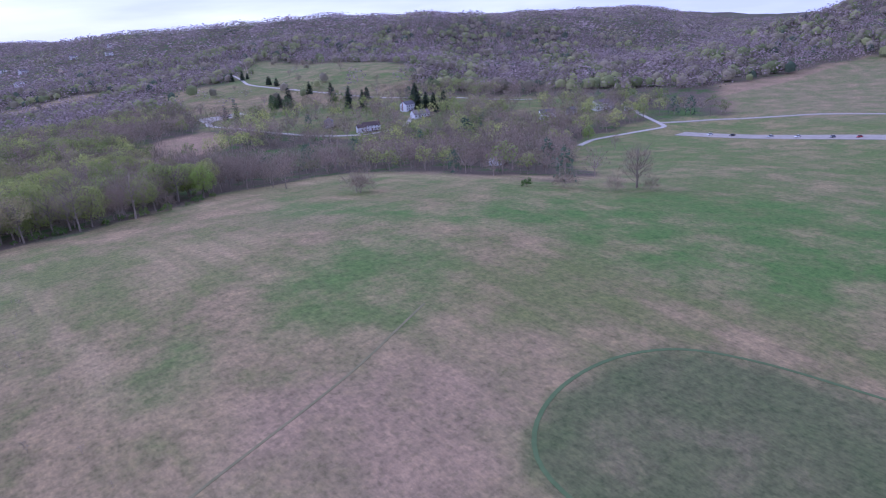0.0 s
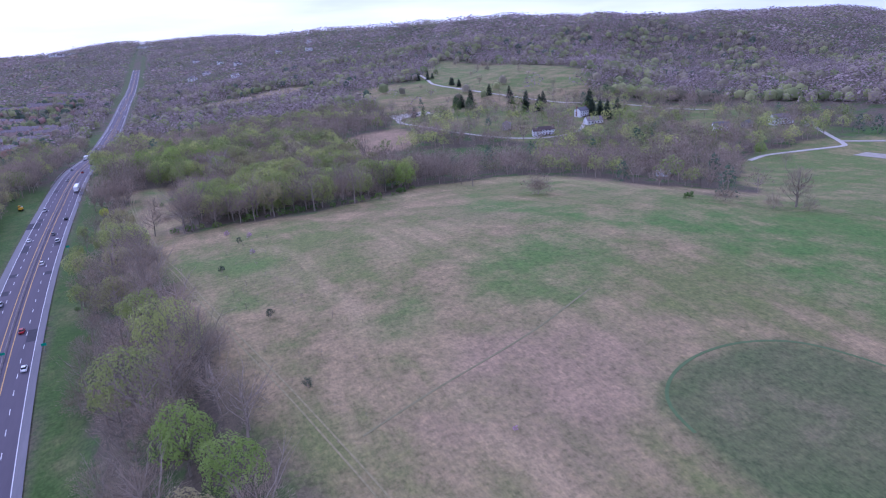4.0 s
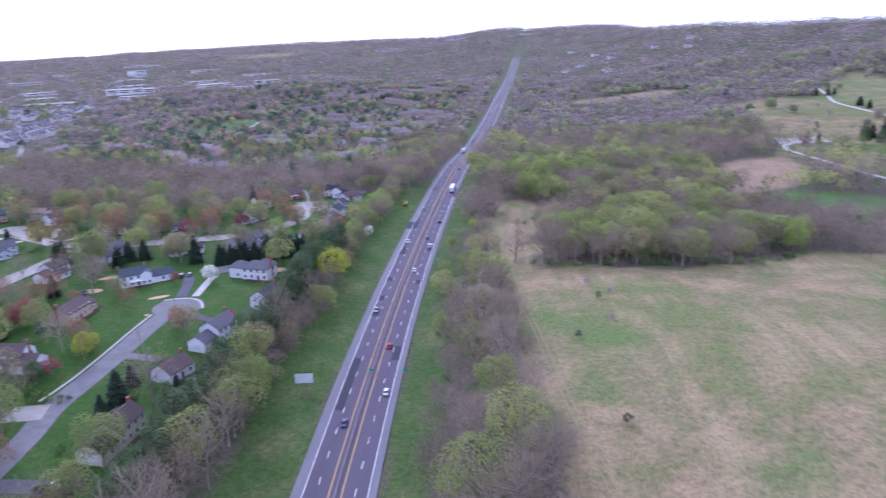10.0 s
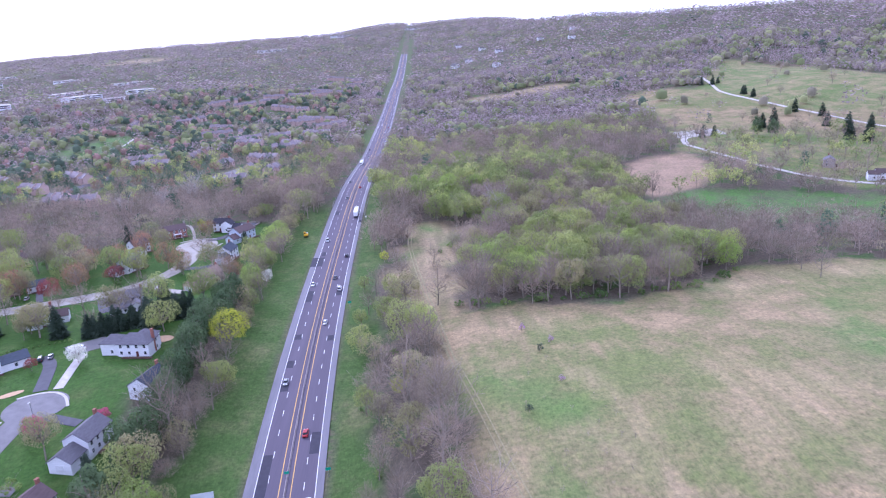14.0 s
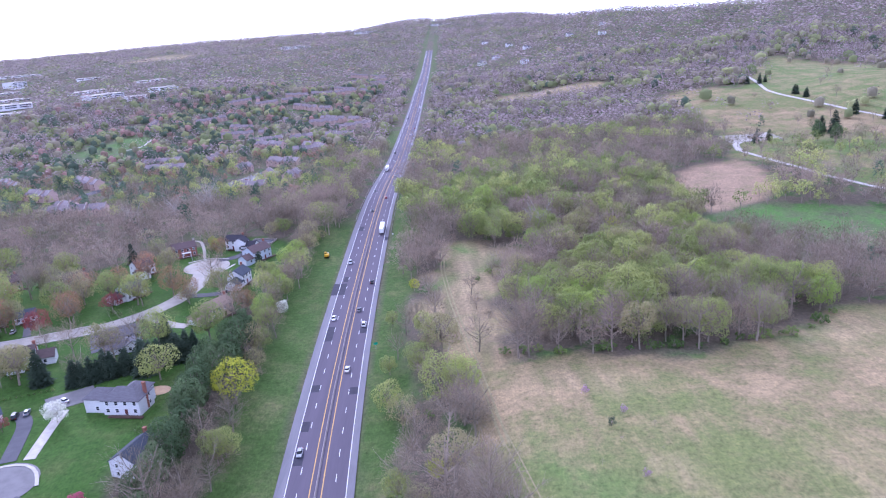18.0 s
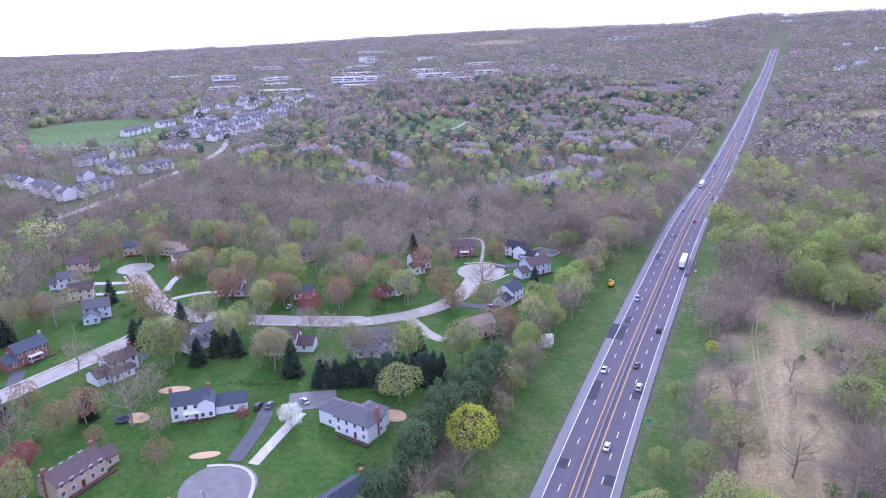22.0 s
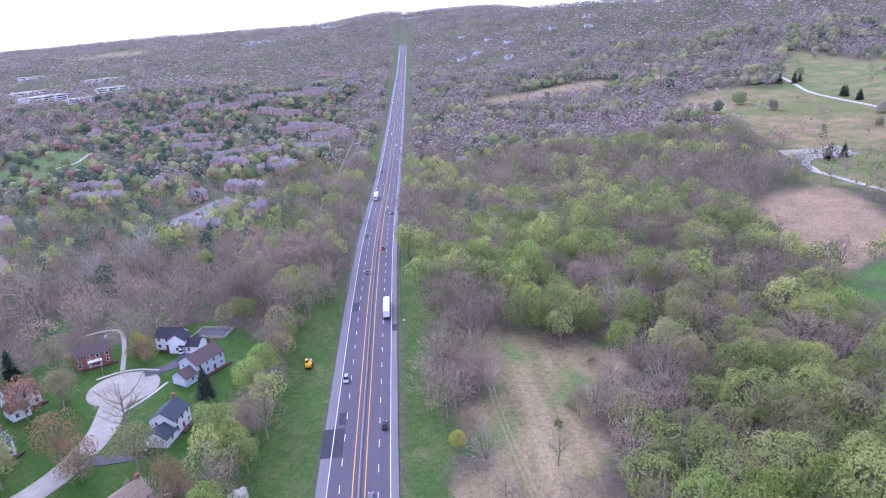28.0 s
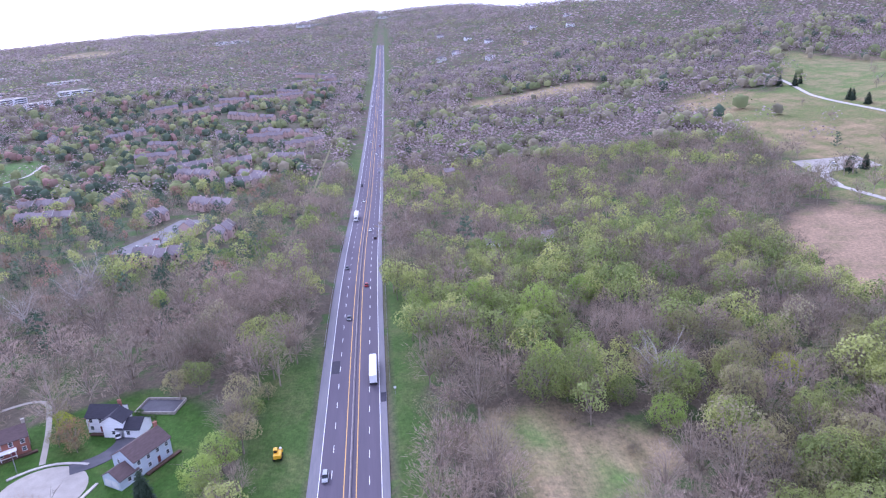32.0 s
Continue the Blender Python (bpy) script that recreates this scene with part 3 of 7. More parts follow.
Y_ALL = np.concatenate([np.arange(-900, 1000, 8.0), np.arange(1000, 3400, 15.0)])
highway = tagged(strip("road", Y_ALL, -12.0, 11.2, 0.04, SHOULDER), "straight four-lane highway with grey shoulders running down the valley", "road", kind="structure")
strip("carriageway", Y_ALL, -9.05, 9.05, 0.06, ASPHALT, highway)["label"] = "dark purple-grey asphalt lanes"
for off in (-8.85, 8.85):
    strip("edge_line", Y_ALL, off - 0.11, off + 0.11, 0.075, WHITE_LINE, highway)
for off in (-1.75, 1.75):
    strip("yellow_line", Y_ALL, off - 0.13, off + 0.13, 0.075, YELLOW_LINE, highway)


def barrier():
    """The low median barrier, with its sloped sides."""
    ys = Y_ALL[::2]
    prof = [(-0.32, 0.05), (-0.3, 0.2), (-0.12, 0.42), (-0.09, 0.82), (0.09, 0.82), (0.12, 0.42), (0.3, 0.2), (0.32, 0.05)]
    c, z = road_x(ys), road_z(ys)
    v = np.array([[(cx + a, yy, zz + h) for a, h in prof] for cx, yy, zz in zip(c, ys, z)]).reshape(-1, 3)
    k = len(prof)
    f = [(i * k + j, i * k + j + 1, (i + 1) * k + j + 1, (i + 1) * k + j) for i in range(len(ys) - 1) for j in range(k - 1)]
    return put_mesh("median_barrier", v, f, [BARRIER])


tagged(barrier(), "low weathered grey concrete median barrier between the yellow lines", "barrier", kind="structure")
dash_mesh = None
for off in (-5.4, 5.4):
    for k in range(-48, 96):
        y = k * 12.19 + (4.3 if off < 0 else 0)
        y2 = y + 12.19
        if dash_mesh is None:
            bm = bmesh.new()
            box(bm, 0, 0, 0, 0.19, 3.6, 0.03)
            o = part("lane_dash", bm, WHITE_LINE, highway)
            dash_mesh = o.data
        else:
            o = new("lane_dash", dash_mesh)
            o.parent = highway
        slope = math.atan2(float(road_z(y + 2) - road_z(y - 2)), 4)
        turn = -math.atan2(float(road_x(y + 2) - road_x(y - 2)), 4)
        o.matrix_local = Matrix.Translation((float(road_x(y)) + off, y, float(road_z(y)) + 0.072)) @ Matrix.Rotation(turn, 4, "Z") @ Matrix.Rotation(slope, 4, "X")
for y0, y1, x0, x1 in ((-42, -27, -12.25, -5.6), (-25, -18, -7.9, -5.5), (-86, -80, 5.6, 8.7), (-92, -78, -8.7, -5.5), (-133, -128, -8.7, -5.5), (-136, -131, 5.7, 8.7),
                       (-158, -152, -8.7, -6), (-216, -204, 5.6, 8.7), (-252, -215, -8.7, -5.6), (-176, -170, -8.7, -5.7), (40, 46, 9.2, 11.1), (62, 72, -8.7, -5.6), (-340, -330, 5.6, 8.7)):
    strip("asphalt_patch", np.linspace(y0, y1, 4), x0, x1, 0.068, PATCH, highway)


def ribbon(name, pts, half, material, lift=0.12, label="", cat="road", parent=None, closed=False):
    """A paved strip over the ground along a line, with a thickness and its edge down in the soil."""
    p = np.array(pts, float)
    t = np.r_[0, np.cumsum(np.hypot(*np.diff(p, axis=0).T))]
    s = np.linspace(0, t[-1], max(4, int(t[-1] / 3)))
    x, y = np.interp(s, t, p[:, 0]), np.interp(s, t, p[:, 1])
    for _ in range(6):
        x[1:-1] = (x[:-2] + 2 * x[1:-1] + x[2:]) / 4
        y[1:-1] = (y[:-2] + 2 * y[1:-1] + y[2:]) / 4
    dx, dy = np.gradient(x), np.gradient(y)
    q = np.hypot(dx, dy)
    px, py = -dy / q, dx / q
    h = np.linspace(*half, len(s)) if isinstance(half, tuple) else half
    rows = []
    for a, dz in ((-1, -0.5), (-1, 0), (-0.5, 0), (0, 0), (0.5, 0), (1, 0), (1, -0.5)):
        rx, ry = x + px * h * a, y + py * h * a
        rows.append(np.stack([rx, ry, land(rx, ry) + lift + dz], 1))
    v = np.stack(rows, 1).reshape(-1, 3)
    i, j = np.meshgrid(np.arange(len(s) - 1) * 7, np.arange(6))
    i = (i + j).ravel()
    o = put_mesh(name, v, np.stack([i + 1, i, i + 7, i + 8], 1), [material], parent)
    return tagged(o, label, cat, kind="" if parent else "structure")


def disc(name, cx, cy, r, material, lift, label="", cat="road", squash=1.0, turn=0.0):
    a = np.linspace(0, 2 * math.pi, 29)[:-1]
    v = [(cx, cy, gz(cx, cy) + lift)]
    for rr in (0.5, 1.0):
        for t in a:
            ux, uy = r * rr * math.cos(t), r * rr * squash * math.sin(t)
            x, y = cx + ux * math.cos(turn) - uy * math.sin(turn), cy + ux * math.sin(turn) + uy * math.cos(turn)
            v.append((x, y, gz(x, y) + lift))
    tri = [(0, 1 + i, 1 + (i + 1) % 28) for i in range(28)]
    for i in range(28):
        j = (i + 1) % 28
        tri += [(1 + i, 29 + i, 29 + j), (1 + i, 29 + j, 1 + j)]
    return tagged(put_mesh(name, v, tri, [material]), label, cat, kind="structure")

# ---- streets and drives of the subdivision, lanes and lots of the park ----
ribbon("street", [(-267, -54), (-252, -62), (-236, -73), (-215, -86), (-187, -96), (-168, -92), (-139, -82), (-111, -71), (-97, -57), (-88, -42), (-84, -20), (-88, 2)], 4.6, STREET,
       label="pale worn asphalt street curving between the houses")
disc("street_turning_circle", -267, -52, 9.5, STREET, 0.13, "pale asphalt turning circle at the street's end")
disc("street_turning_circle", -88, 10, 12.5, STREET, 0.13, "wide pale asphalt turning circle with a kerb round it")
ribbon("street", [(-190, -99), (-189, -129), (-192, -158), (-197, -190), (-202, -260), (-205, -330)], 4.6, STREET, 0.125, label="pale straight side street with concrete kerbs")
ribbon("street", [(-88, -190), (-89, -208), (-89, -232), (-90, -252), (-92, -266), (-89, -277), (-88, -310), (-88, -360)], 4.3, STREET_DARK, label="grey asphalt street leading to the turning circle")
ribbon("street", [(-92, -267), (-120, -274), (-160, -280), (-205, -285)], 4.3, STREET, 0.13, label="pale asphalt cross street")
disc("street_turning_circle", -87, -187, 10.5, STREET_DARK, 0.14, "grey asphalt turning circle edged with a concrete kerb")
for line, off in (([(-94, -196), (-94.3, -208), (-94.3, -232), (-95.5, -252), (-98, -262)], 0), ([(-194, -112), (-194.5, -130), (-197.5, -158), (-202, -190)], 0), ([(-184.6, -112), (-184, -130), (-187, -158), (-192, -190)], 0),
                  ([(-187, -101.5), (-168, -97.5), (-139, -87.5), (-113, -77)], 0), ([(-185, -90.5), (-167, -87), (-139, -77), (-114, -66)], 0), ([(-262, -64), (-236, -79), (-214, -92), (-200, -98)], 0)):
    ribbon("kerb", line, 0.45, CONCRETE, 0.26, "pale concrete kerb along a street", "kerb")
for line in ([(-73, 12), (-76, 2), (-82, -7)], [(-101, 18), (-97, 23), (-88, 25.5), (-79, 22)], [(-75.8, -188), (-78, -180.5), (-83.5, -176), (-91, -176.2), (-96.5, -181)]):
    ribbon("kerb", line, 0.5, CONCRETE, 0.28, "curved concrete kerb round a turning circle", "kerb")
DRIVES = [
    ([(-91, -176), (-95, -162), (-99, -149), (-105, -146)], 2.4, DRIVE, "dark asphalt driveway curving up to a house"),
    ([(-85, -175), (-86.5, -164), (-88, -156), (-89, -146)], 1.7, CONCRETE, "pale concrete driveway beside a blossoming tree"),
    ([(-97, -142), (-90, -137), (-84, -133)], 6.0, STREET_DARK, "wide grey parking court behind a house"),
    ([(-71, -74), (-77, -74), (-82, -70), (-88, -63), (-95, -59)], 2.6, STREET, "pale curving driveway to a tan house"),
    ([(-100, -97), (-105, -88), (-110, -76)], 2.6, DRIVE, "dark asphalt driveway"),
    ([(-152, -112), (-158, -104), (-162, -94)], 2.8, DRIVE, "dark asphalt driveway"),
    ([(-170, -133), (-178, -136), (-187, -138)], 3.0, DRIVE, "dark asphalt driveway"),
    ([(-74, 42), (-70, 32), (-76, 22), (-84, 20)], 2.8, DRIVE, "dark asphalt driveway with a garage court"),
    ([(-66, -32), (-74, -36), (-84, -34)], 2.6, DRIVE, "short dark asphalt driveway"),
    ([(-60, -300), (-70, -300.5), (-86, -301)], 2.8, DRIVE, "dark asphalt driveway with parked cars"),
    ([(-71, -232), (-78, -231), (-86, -231)], 2.0, STREET_DARK, "short grey driveway"),
    ([(-67, -199), (-74, -197), (-80, -194)], 2.0, DRIVE, "short dark driveway"),
    ([(-140, -262), (-133, -258), (-128, -252)], 3.0, STREET_DARK, "grey driveway beside a colonial house"),
    ([(-250, -70), (-262, -76), (-276, -80)], 2.0, CONCRETE, "pale concrete driveway"), ([(-238, -80), (-246, -86), (-254, -90)], 2.0, CONCRETE, "pale concrete driveway"),
    ([(-222, -74), (-230, -62), (-236, -50)], 1.6, CONCRETE, "pale concrete driveway"), ([(-210, -82), (-206, -72), (-196, -66)], 1.6, CONCRETE, "pale concrete driveway"),
    ([(-208, -160), (-203, -166), (-198, -170)], 2.6, DRIVE, "dark asphalt driveway"), ([(-141, -76), (-146, -66), (-150, -58)], 1.6, DRIVE, "dark narrow driveway"),
]
ribbon("footpath", [(-93.7, 24.4), (-99.6, 43), (-109, 66), (-112, 68.5), (-117, 68), (-126, 61)], 0.9, STREET, 0.08, "narrow grey paved footpath round a garden", "path")
for line, half, m, text in DRIVES:
    ribbon("driveway", line, half, m, 0.16, text, "driveway")
ribbon("lane", [(315, 251), (322, 195), (333, 142), (350, 112), (368, 93), (392, 74), (421, 71), (438, 82), (452, 100), (472, 116)], 2.0, CONCRETE, 0.25, "pale gravel lane winding past white farmhouses", "lane")
ribbon("lane", [(500, 680), (483, 596), (464, 520), (464, 490), (479, 365), (513, 230), (552, 176), (600, 90)], 2.0, CONCRETE, 0.25, "pale park lane across the upper field", "lane")
ribbon("lane", [(315, 251), (322, 280), (345, 300)], 3, CONCRETE, 0.26, "short pale lane into a parking lot", "lane")
ribbon("lane", [(620, -10), (590, -50), (560, -95), (548, -111), (470, -105), (444, -116)], 2.0, CONCRETE, 0.25, "pale park road on the far side of the meadow", "lane")
ribbon("lane", [(560, -95), (600, -120), (640, -180), (660, -260), (700, -380)], 3.0, STREET, 0.25, "grey park road along the meadow", "lane")
ribbon("parking_lot", [(526, -138), (535, -190), (548, -240), (560, -290)], 9, STREET, 0.22, "pale long parking lot beside the meadow with parked cars", "parking lot")
ribbon("parking_lot", [(322, 305), (345, 302), (370, 300)], 17, STREET, 0.3, "pale gravel parking lot ringed by trees", "parking lot")
ribbon("creek", [(440, -118), (420, -122), (398, -140), (392, -160), (372, -180), (332, -194), (300, -200)], 2, CONCRETE, -0.2, "shallow pale creek running among bare trees", "creek")
ribbon("path", [(25, 150), (45, 172), (60, 190), (75, 196), (105, 190)], 0.9, MULCH, 0.12, "pale dirt path in the woods", "path")
ribbon("street", [(-400, -30), (-406, 29), (-418, 86), (-454, 179), (-492, 250), (-551, 337), (-640, 460)], 3.2, STREET, 0.2, "grey road between the woods and the townhouses", "road")
ribbon("street", [(-285, 205), (-280, 240), (-272, 290), (-265, 340)], 5, DRIVE, 0.2, "dark parking court between townhouses", "road")
ribbon("street", [(-150, 262), (-135, 300), (-125, 345)], 12, STREET_DARK, 0.2, "grey parking court between townhouses", "road")
ribbon("path", [(-46, 215), (-45, 290), (-43.5, 400), (-42.5, 500), (-38, 660), (-32, 815)], 1.0, DITCH, 0.2, "narrow straight trail through the woods beside the highway", "path")
ribbon("path", [(-375, 560), (-360, 600), (-365, 650)], 1.5, CONCRETE, 0.2, "pale path across a green park", "path")
for off in (-0.9, 0.9):
    ribbon("wheel_track", [(55 + off, -165), (62 + off, -212), (67 + off, -250), (73 + off, -286), (81 + off, -326), (90 + off, -372), (97 + off, -420)], 0.2, STRAW, 0.06, "worn straw-coloured wheel track along the meadow's edge", "track")
ribbon("ditch", [(172, -319), (147, -333), (132, -339), (109, -347), (92, -354)], 0.28, DITCH, 0.05, "narrow dark grassy ditch line across the meadow", "ditch")
ribbon("grass_rim", [(152, -384), (152, -374), (160, -366), (172, -361), (187, -360), (202, -365), (211, -379), (217, -398), (231, -436)], 0.4, GRASSLINE, 0.05, "green grassy rim round the mown ground", "grass")
for off in (-0.8, 0.8):
    ribbon("wheel_track", [(44 + off, 14), (43 + off, -20), (46 + off, -60), (50 + off, -100), (54 + off, -140), (58 + off, -190)], 0.3, STRAW, 0.06, "worn straw-coloured wheel track through the clearing", "track")
for x, y, r, s, t in ((-140, -150, 5.5, 0.5, 0.5), (-137, -169, 4.5, 0.7, 0), (-101, -177, 4.5, 0.4, 0.6), (-61, -135, 4.5, 0.8, 0), (-96, -196.5, 1.0, 1, 0)):
    disc("bare_patch", x, y, r, SAND, 0.12, "bare sandy patch in a lawn", "bare ground", s, t)


# ---- houses ----
def gable(bm_wall, bm_roof, cx, cy, L, W, h, pitch=0.62, base=0.0, over=0.45, m=None, hip=False, sink=1.6):
    """One block under a gable roof (or a hip roof) with its ridge along x."""
    m = m or Matrix()
    rise = W / 2 * pitch
    vs = lambda bm, pts: [bm.verts.new(m @ Vector(p)) for p in pts]
    x0, x1, y0, y1 = cx - L / 2, cx + L / 2, cy - W / 2, cy + W / 2
    a = vs(bm_wall, [(x0, y0, base - sink), (x1, y0, base - sink), (x1, y1, base - sink), (x0, y1, base - sink), (x0, y0, base + h), (x1, y0, base + h), (x1, y1, base + h), (x0, y1, base + h)])
    bm_wall.faces.new((a[0], a[1], a[5], a[4]))
    bm_wall.faces.new((a[2], a[3], a[7], a[6]))
    if hip:
        bm_wall.faces.new((a[1], a[2], a[6], a[5]))
        bm_wall.faces.new((a[3], a[0], a[4], a[7]))
    else:
        g1, g0 = vs(bm_wall, [(x1, cy, base + h + rise - 0.02), (x0, cy, base + h + rise - 0.02)])
        bm_wall.faces.new((a[1], a[2], a[6], g1, a[5]))
        bm_wall.faces.new((a[3], a[0], a[4], g0, a[7]))
    ex = over if hip else over * 0.7
    top, drop, th = base + h + rise, over * pitch, 0.22
    inset = W / 2 * 0.95 if hip else 0
    r0, r1 = x0 - ex + inset, x1 + ex - inset
    lo = [(x0 - ex, y0 - over, base + h - drop), (x1 + ex, y0 - over, base + h - drop), (x1 + ex, y1 + over, base + h - drop), (x0 - ex, y1 + over, base + h - drop), (r0, cy, top), (r1, cy, top)]
    b = vs(bm_roof, [(p[0], p[1], p[2] + 0.02) for p in lo])
    t = vs(bm_roof, [(p[0], p[1], p[2] + th) for p in lo])
    for q, rev in ((b, True), (t, False)):
        fs = [(q[0], q[1], q[5], q[4]), (q[2], q[3], q[4], q[5])]
        if hip:
            fs += [(q[1], q[2], q[5]), (q[3], q[0], q[4])]
        for f in fs:
            bm_roof.faces.new(tuple(reversed(f)) if rev else f)
    for i, j in ((0, 1), (2, 3)):
        bm_roof.faces.new((b[i], b[j], t[j], t[i]))
    if hip:
        for i, j in ((1, 2), (3, 0)):
            bm_roof.faces.new((b[i], b[j], t[j], t[i]))
    else:
        for i, k, j in ((1, 5, 2), (3, 4, 0)):
            bm_roof.faces.new((b[i], b[k], t[k], t[i]))
            bm_roof.faces.new((b[k], b[j], t[j], t[k]))


def make_unit(kind):
    """The shared meshes of a window's frame and pane, of doors and garage doors."""
    bm = bmesh.new()
    if kind == "frame":
        for cx, cz, sx, sz in ((0, 0.72, 1.3, 0.12), (0, -0.72, 1.36, 0.14), (-0.6, 0, 0.11, 1.4), (0.6, 0, 0.11, 1.4), (0, 0, 1.2, 0.06)):
            box(bm, cx, 0, cz, sx, 0.12, sz)
    elif kind == "pane":
        box(bm, 0, 0.01, 0, 1.14, 0.06, 1.4)
    elif kind == "glazed":
        box(bm, 0, 0, 0, 1.7, 0.08, 1.7, bevel=0.05)
    elif kind == "door":
        box(bm, 0, 0, 0, 1.0, 0.1, 2.1)
        for z in (-0.5, 0.45):
            box(bm, 0, -0.05, z, 0.7, 0.05, 0.7)
    else:
        box(bm, 0, 0, 0, 2.6, 0.1, 2.2)
        for z in (-0.8, -0.27, 0.27, 0.8):
            box(bm, 0, -0.06, z, 2.4, 0.04, 0.42)
    me = bpy.data.meshes.new(kind)
    bm.to_mesh(me)
    bm.free()
    me.materials.append({"frame": TRIM, "pane": GLASS, "glazed": GLASS, "door": DOORMAT, "garage": GARAGE}[kind])
    return me


UNITS = {k: make_unit(k) for k in ("frame", "pane", "glazed", "door", "garage")}


def window_at(parent, x, y, z, turn, s=1.0):
    f = new("window", UNITS["frame"])
    f.parent = parent
    f.matrix_local = Matrix.Translation((x, y, z)) @ Matrix.Rotation(turn, 4, "Z") @ Matrix.Diagonal((s, 1, s, 1))
    p = new("pane", UNITS["pane"])
    p.parent = f
    return f


def unit_at(parent, kind, name, x, y, z, turn):
    o = new(name, UNITS[kind])
    o.parent = parent
    o.matrix_local = Matrix.Translation((x, y, z)) @ Matrix.Rotation(turn, 4, "Z")


def house(x, y, rot, L, W, h, wall, roof, label, wings=(), chimney=1, hip=False, garage=0, shutters=None, porch=False):
    """A house: main block with its ridge along its own x, wings (cx, cy, L, W, h, turned), chimneys, windows on both long sides and the gables."""
    top = new("house")
    top.matrix_basis = Matrix.Translation((x, y, gz(x, y) + 0.35)) @ Matrix.Rotation(radians(rot), 4, "Z")
    bw, br = bmesh.new(), bmesh.new()
    gable(bw, br, 0, 0, L, W, h, hip=hip)
    for cx, cy, wl2, ww, wh, turned in wings:
        m = Matrix.Translation((cx, cy, 0)) @ Matrix.Rotation(radians(90 if turned else 0), 4, "Z")
        gable(bw, br, 0, 0, wl2, ww, wh, m=m, hip=hip)
    part("wall", bw, wall, top)
    part("roof", br, ROOF[roof], top)
    rows = [1.5] + ([4.2] if h > 4.5 else [])
    far = y > 1300
    n = 2 if far else max(2, int(L / 3.0))
    for side in (-1,) if far else (-1, 1):
        for z in rows:
            for i in range(n):
                wx = -L / 2 + L * (i + 0.5) / n
                if z == 1.5 and i == n // 2 and side < 0:
                    unit_at(top, "door", "door", wx, -W / 2 - 0.05, 1.05, 0)
                else:
                    window_at(top, wx, side * (W / 2 + 0.02), z, 0 if side < 0 else math.pi)
    for side in (-1, 1):
        for z in rows:
            window_at(top, side * (L / 2 + 0.02), W * 0.22, z, math.pi / 2 * (1 if side > 0 else -1), 0.85)
    for cx, cy, wl2, ww, wh, turned in wings:
        lx, ly = (ww, wl2) if turned else (wl2, ww)
        if abs(cx) >= L / 2 - 0.1:
            s = 1 if cx > 0 else -1
            if garage and wh < 3.5:
                for k in range(garage):
                    unit_at(top, "garage", "garage_door", cx + s * (lx / 2 + 0.04), cy + (k - (garage - 1) / 2) * 2.9, 1.1, math.pi / 2 * s)
            for side in (-1, 1):
                window_at(top, cx, cy + side * (ly / 2 + 0.02), 1.5, 0 if side < 0 else math.pi)
        else:
            s = 1 if cy > 0 else -1
            for k in (-1, 1):
                window_at(top, cx + k * lx * 0.24, cy + s * (ly / 2 + 0.02), 1.5, 0 if s < 0 else math.pi)
    for k in range(chimney):
        bm = bmesh.new()
        cx = (L / 2 - 0.2) * (1 if k == 0 else -1)
        box(bm, cx, 0.6, (h + W * 0.31 + 1.3) / 2, 1.0, 0.75, h + W * 0.31 + 1.3)
        box(bm, cx, 0.6, h + W * 0.31 + 1.35, 1.2, 0.95, 0.2)
        part("chimney", bm, BRICK if wall is not BRICK else STONE, top)
    if porch:
        bm = bmesh.new()
        box(bm, 0.3, -W / 2 - 1.0, 0.1, 4.6, 2.0, 0.25)
        box(bm, 0.3, -W / 2 - 1.0, 2.75, 5.0, 2.4, 0.22)
        for k in (-2.1, 2.1):
            box(bm, 0.3 + k, -W / 2 - 1.8, 1.4, 0.18, 0.18, 2.6)
        part("porch", bm, TRIM, top)
    bm = bmesh.new()
    box(bm, L * 0.15, -W / 2 - 1.4, 0.05, L * 0.95, 1.4, 0.5, bevel=0.1)
    part("flower_bed", bm, MULCH, top)
    return tagged(top, label, "house", group="houses of the subdivision" if x < 0 else "houses of the park")


house(-214, -152, 84, 12.5, 8, 5.4, BRICK, "slate", "red brick house with blue-grey roof and a white wing", [(-7.5, -1, 6, 7, 2.9, False)], 1, porch=True)
house(-171, -146, 80, 11, 7.5, 5.3, WHITE, "brown", "white two-storey house with a brown roof and low wing", [(-7.8, -1.5, 7.5, 7.5, 2.8, False), (-3, -5.5, 9, 4, 2.8, False)], 1)
house(-159, -112, 79, 12, 8, 5.2, WHITE, "grey", "white split-level house under a grey shingle roof", [(-8.5, -1.5, 9, 8, 2.9, False)], 1, garage=2)
house(-126, -106, 20, 12, 8, 5.3, WHITE, "brown", "white two-storey house with brown roof and brick wing", [(9, 0, 7, 7, 2.9, False), (-1, -5.5, 6, 4, 2.7, False)], 1)
house(-91, -90, 25, 12, 8.5, 5.4, WHITE, "grey", "white two-storey house with grey roof and projecting garage gable", [(-5, -6, 9, 8, 2.9, False), (2.5, -6.5, 8, 6, 3.0, True)], 1)
house(-61, -63, 56, 12.5, 8.5, 5.3, TANWALL, "tan", "tan two-storey house with a tan shingle roof", [(-9.2, 0.5, 7.5, 7.5, 2.9, False)], 1, garage=2)
house(-62, -19, 78, 10, 8.5, 5.4, WHITE, "slate", "white house with blue-grey roof and open garage", [(-7.6, -1, 7, 7, 2.8, False)], 1, garage=2)
house(-113, -31, 64, 12, 7.5, 5.3, WHITE, "slate", "white house with a blue-grey roof and low brick garage", [(-8.5, 1, 6, 6.5, 2.8, False)], 1)
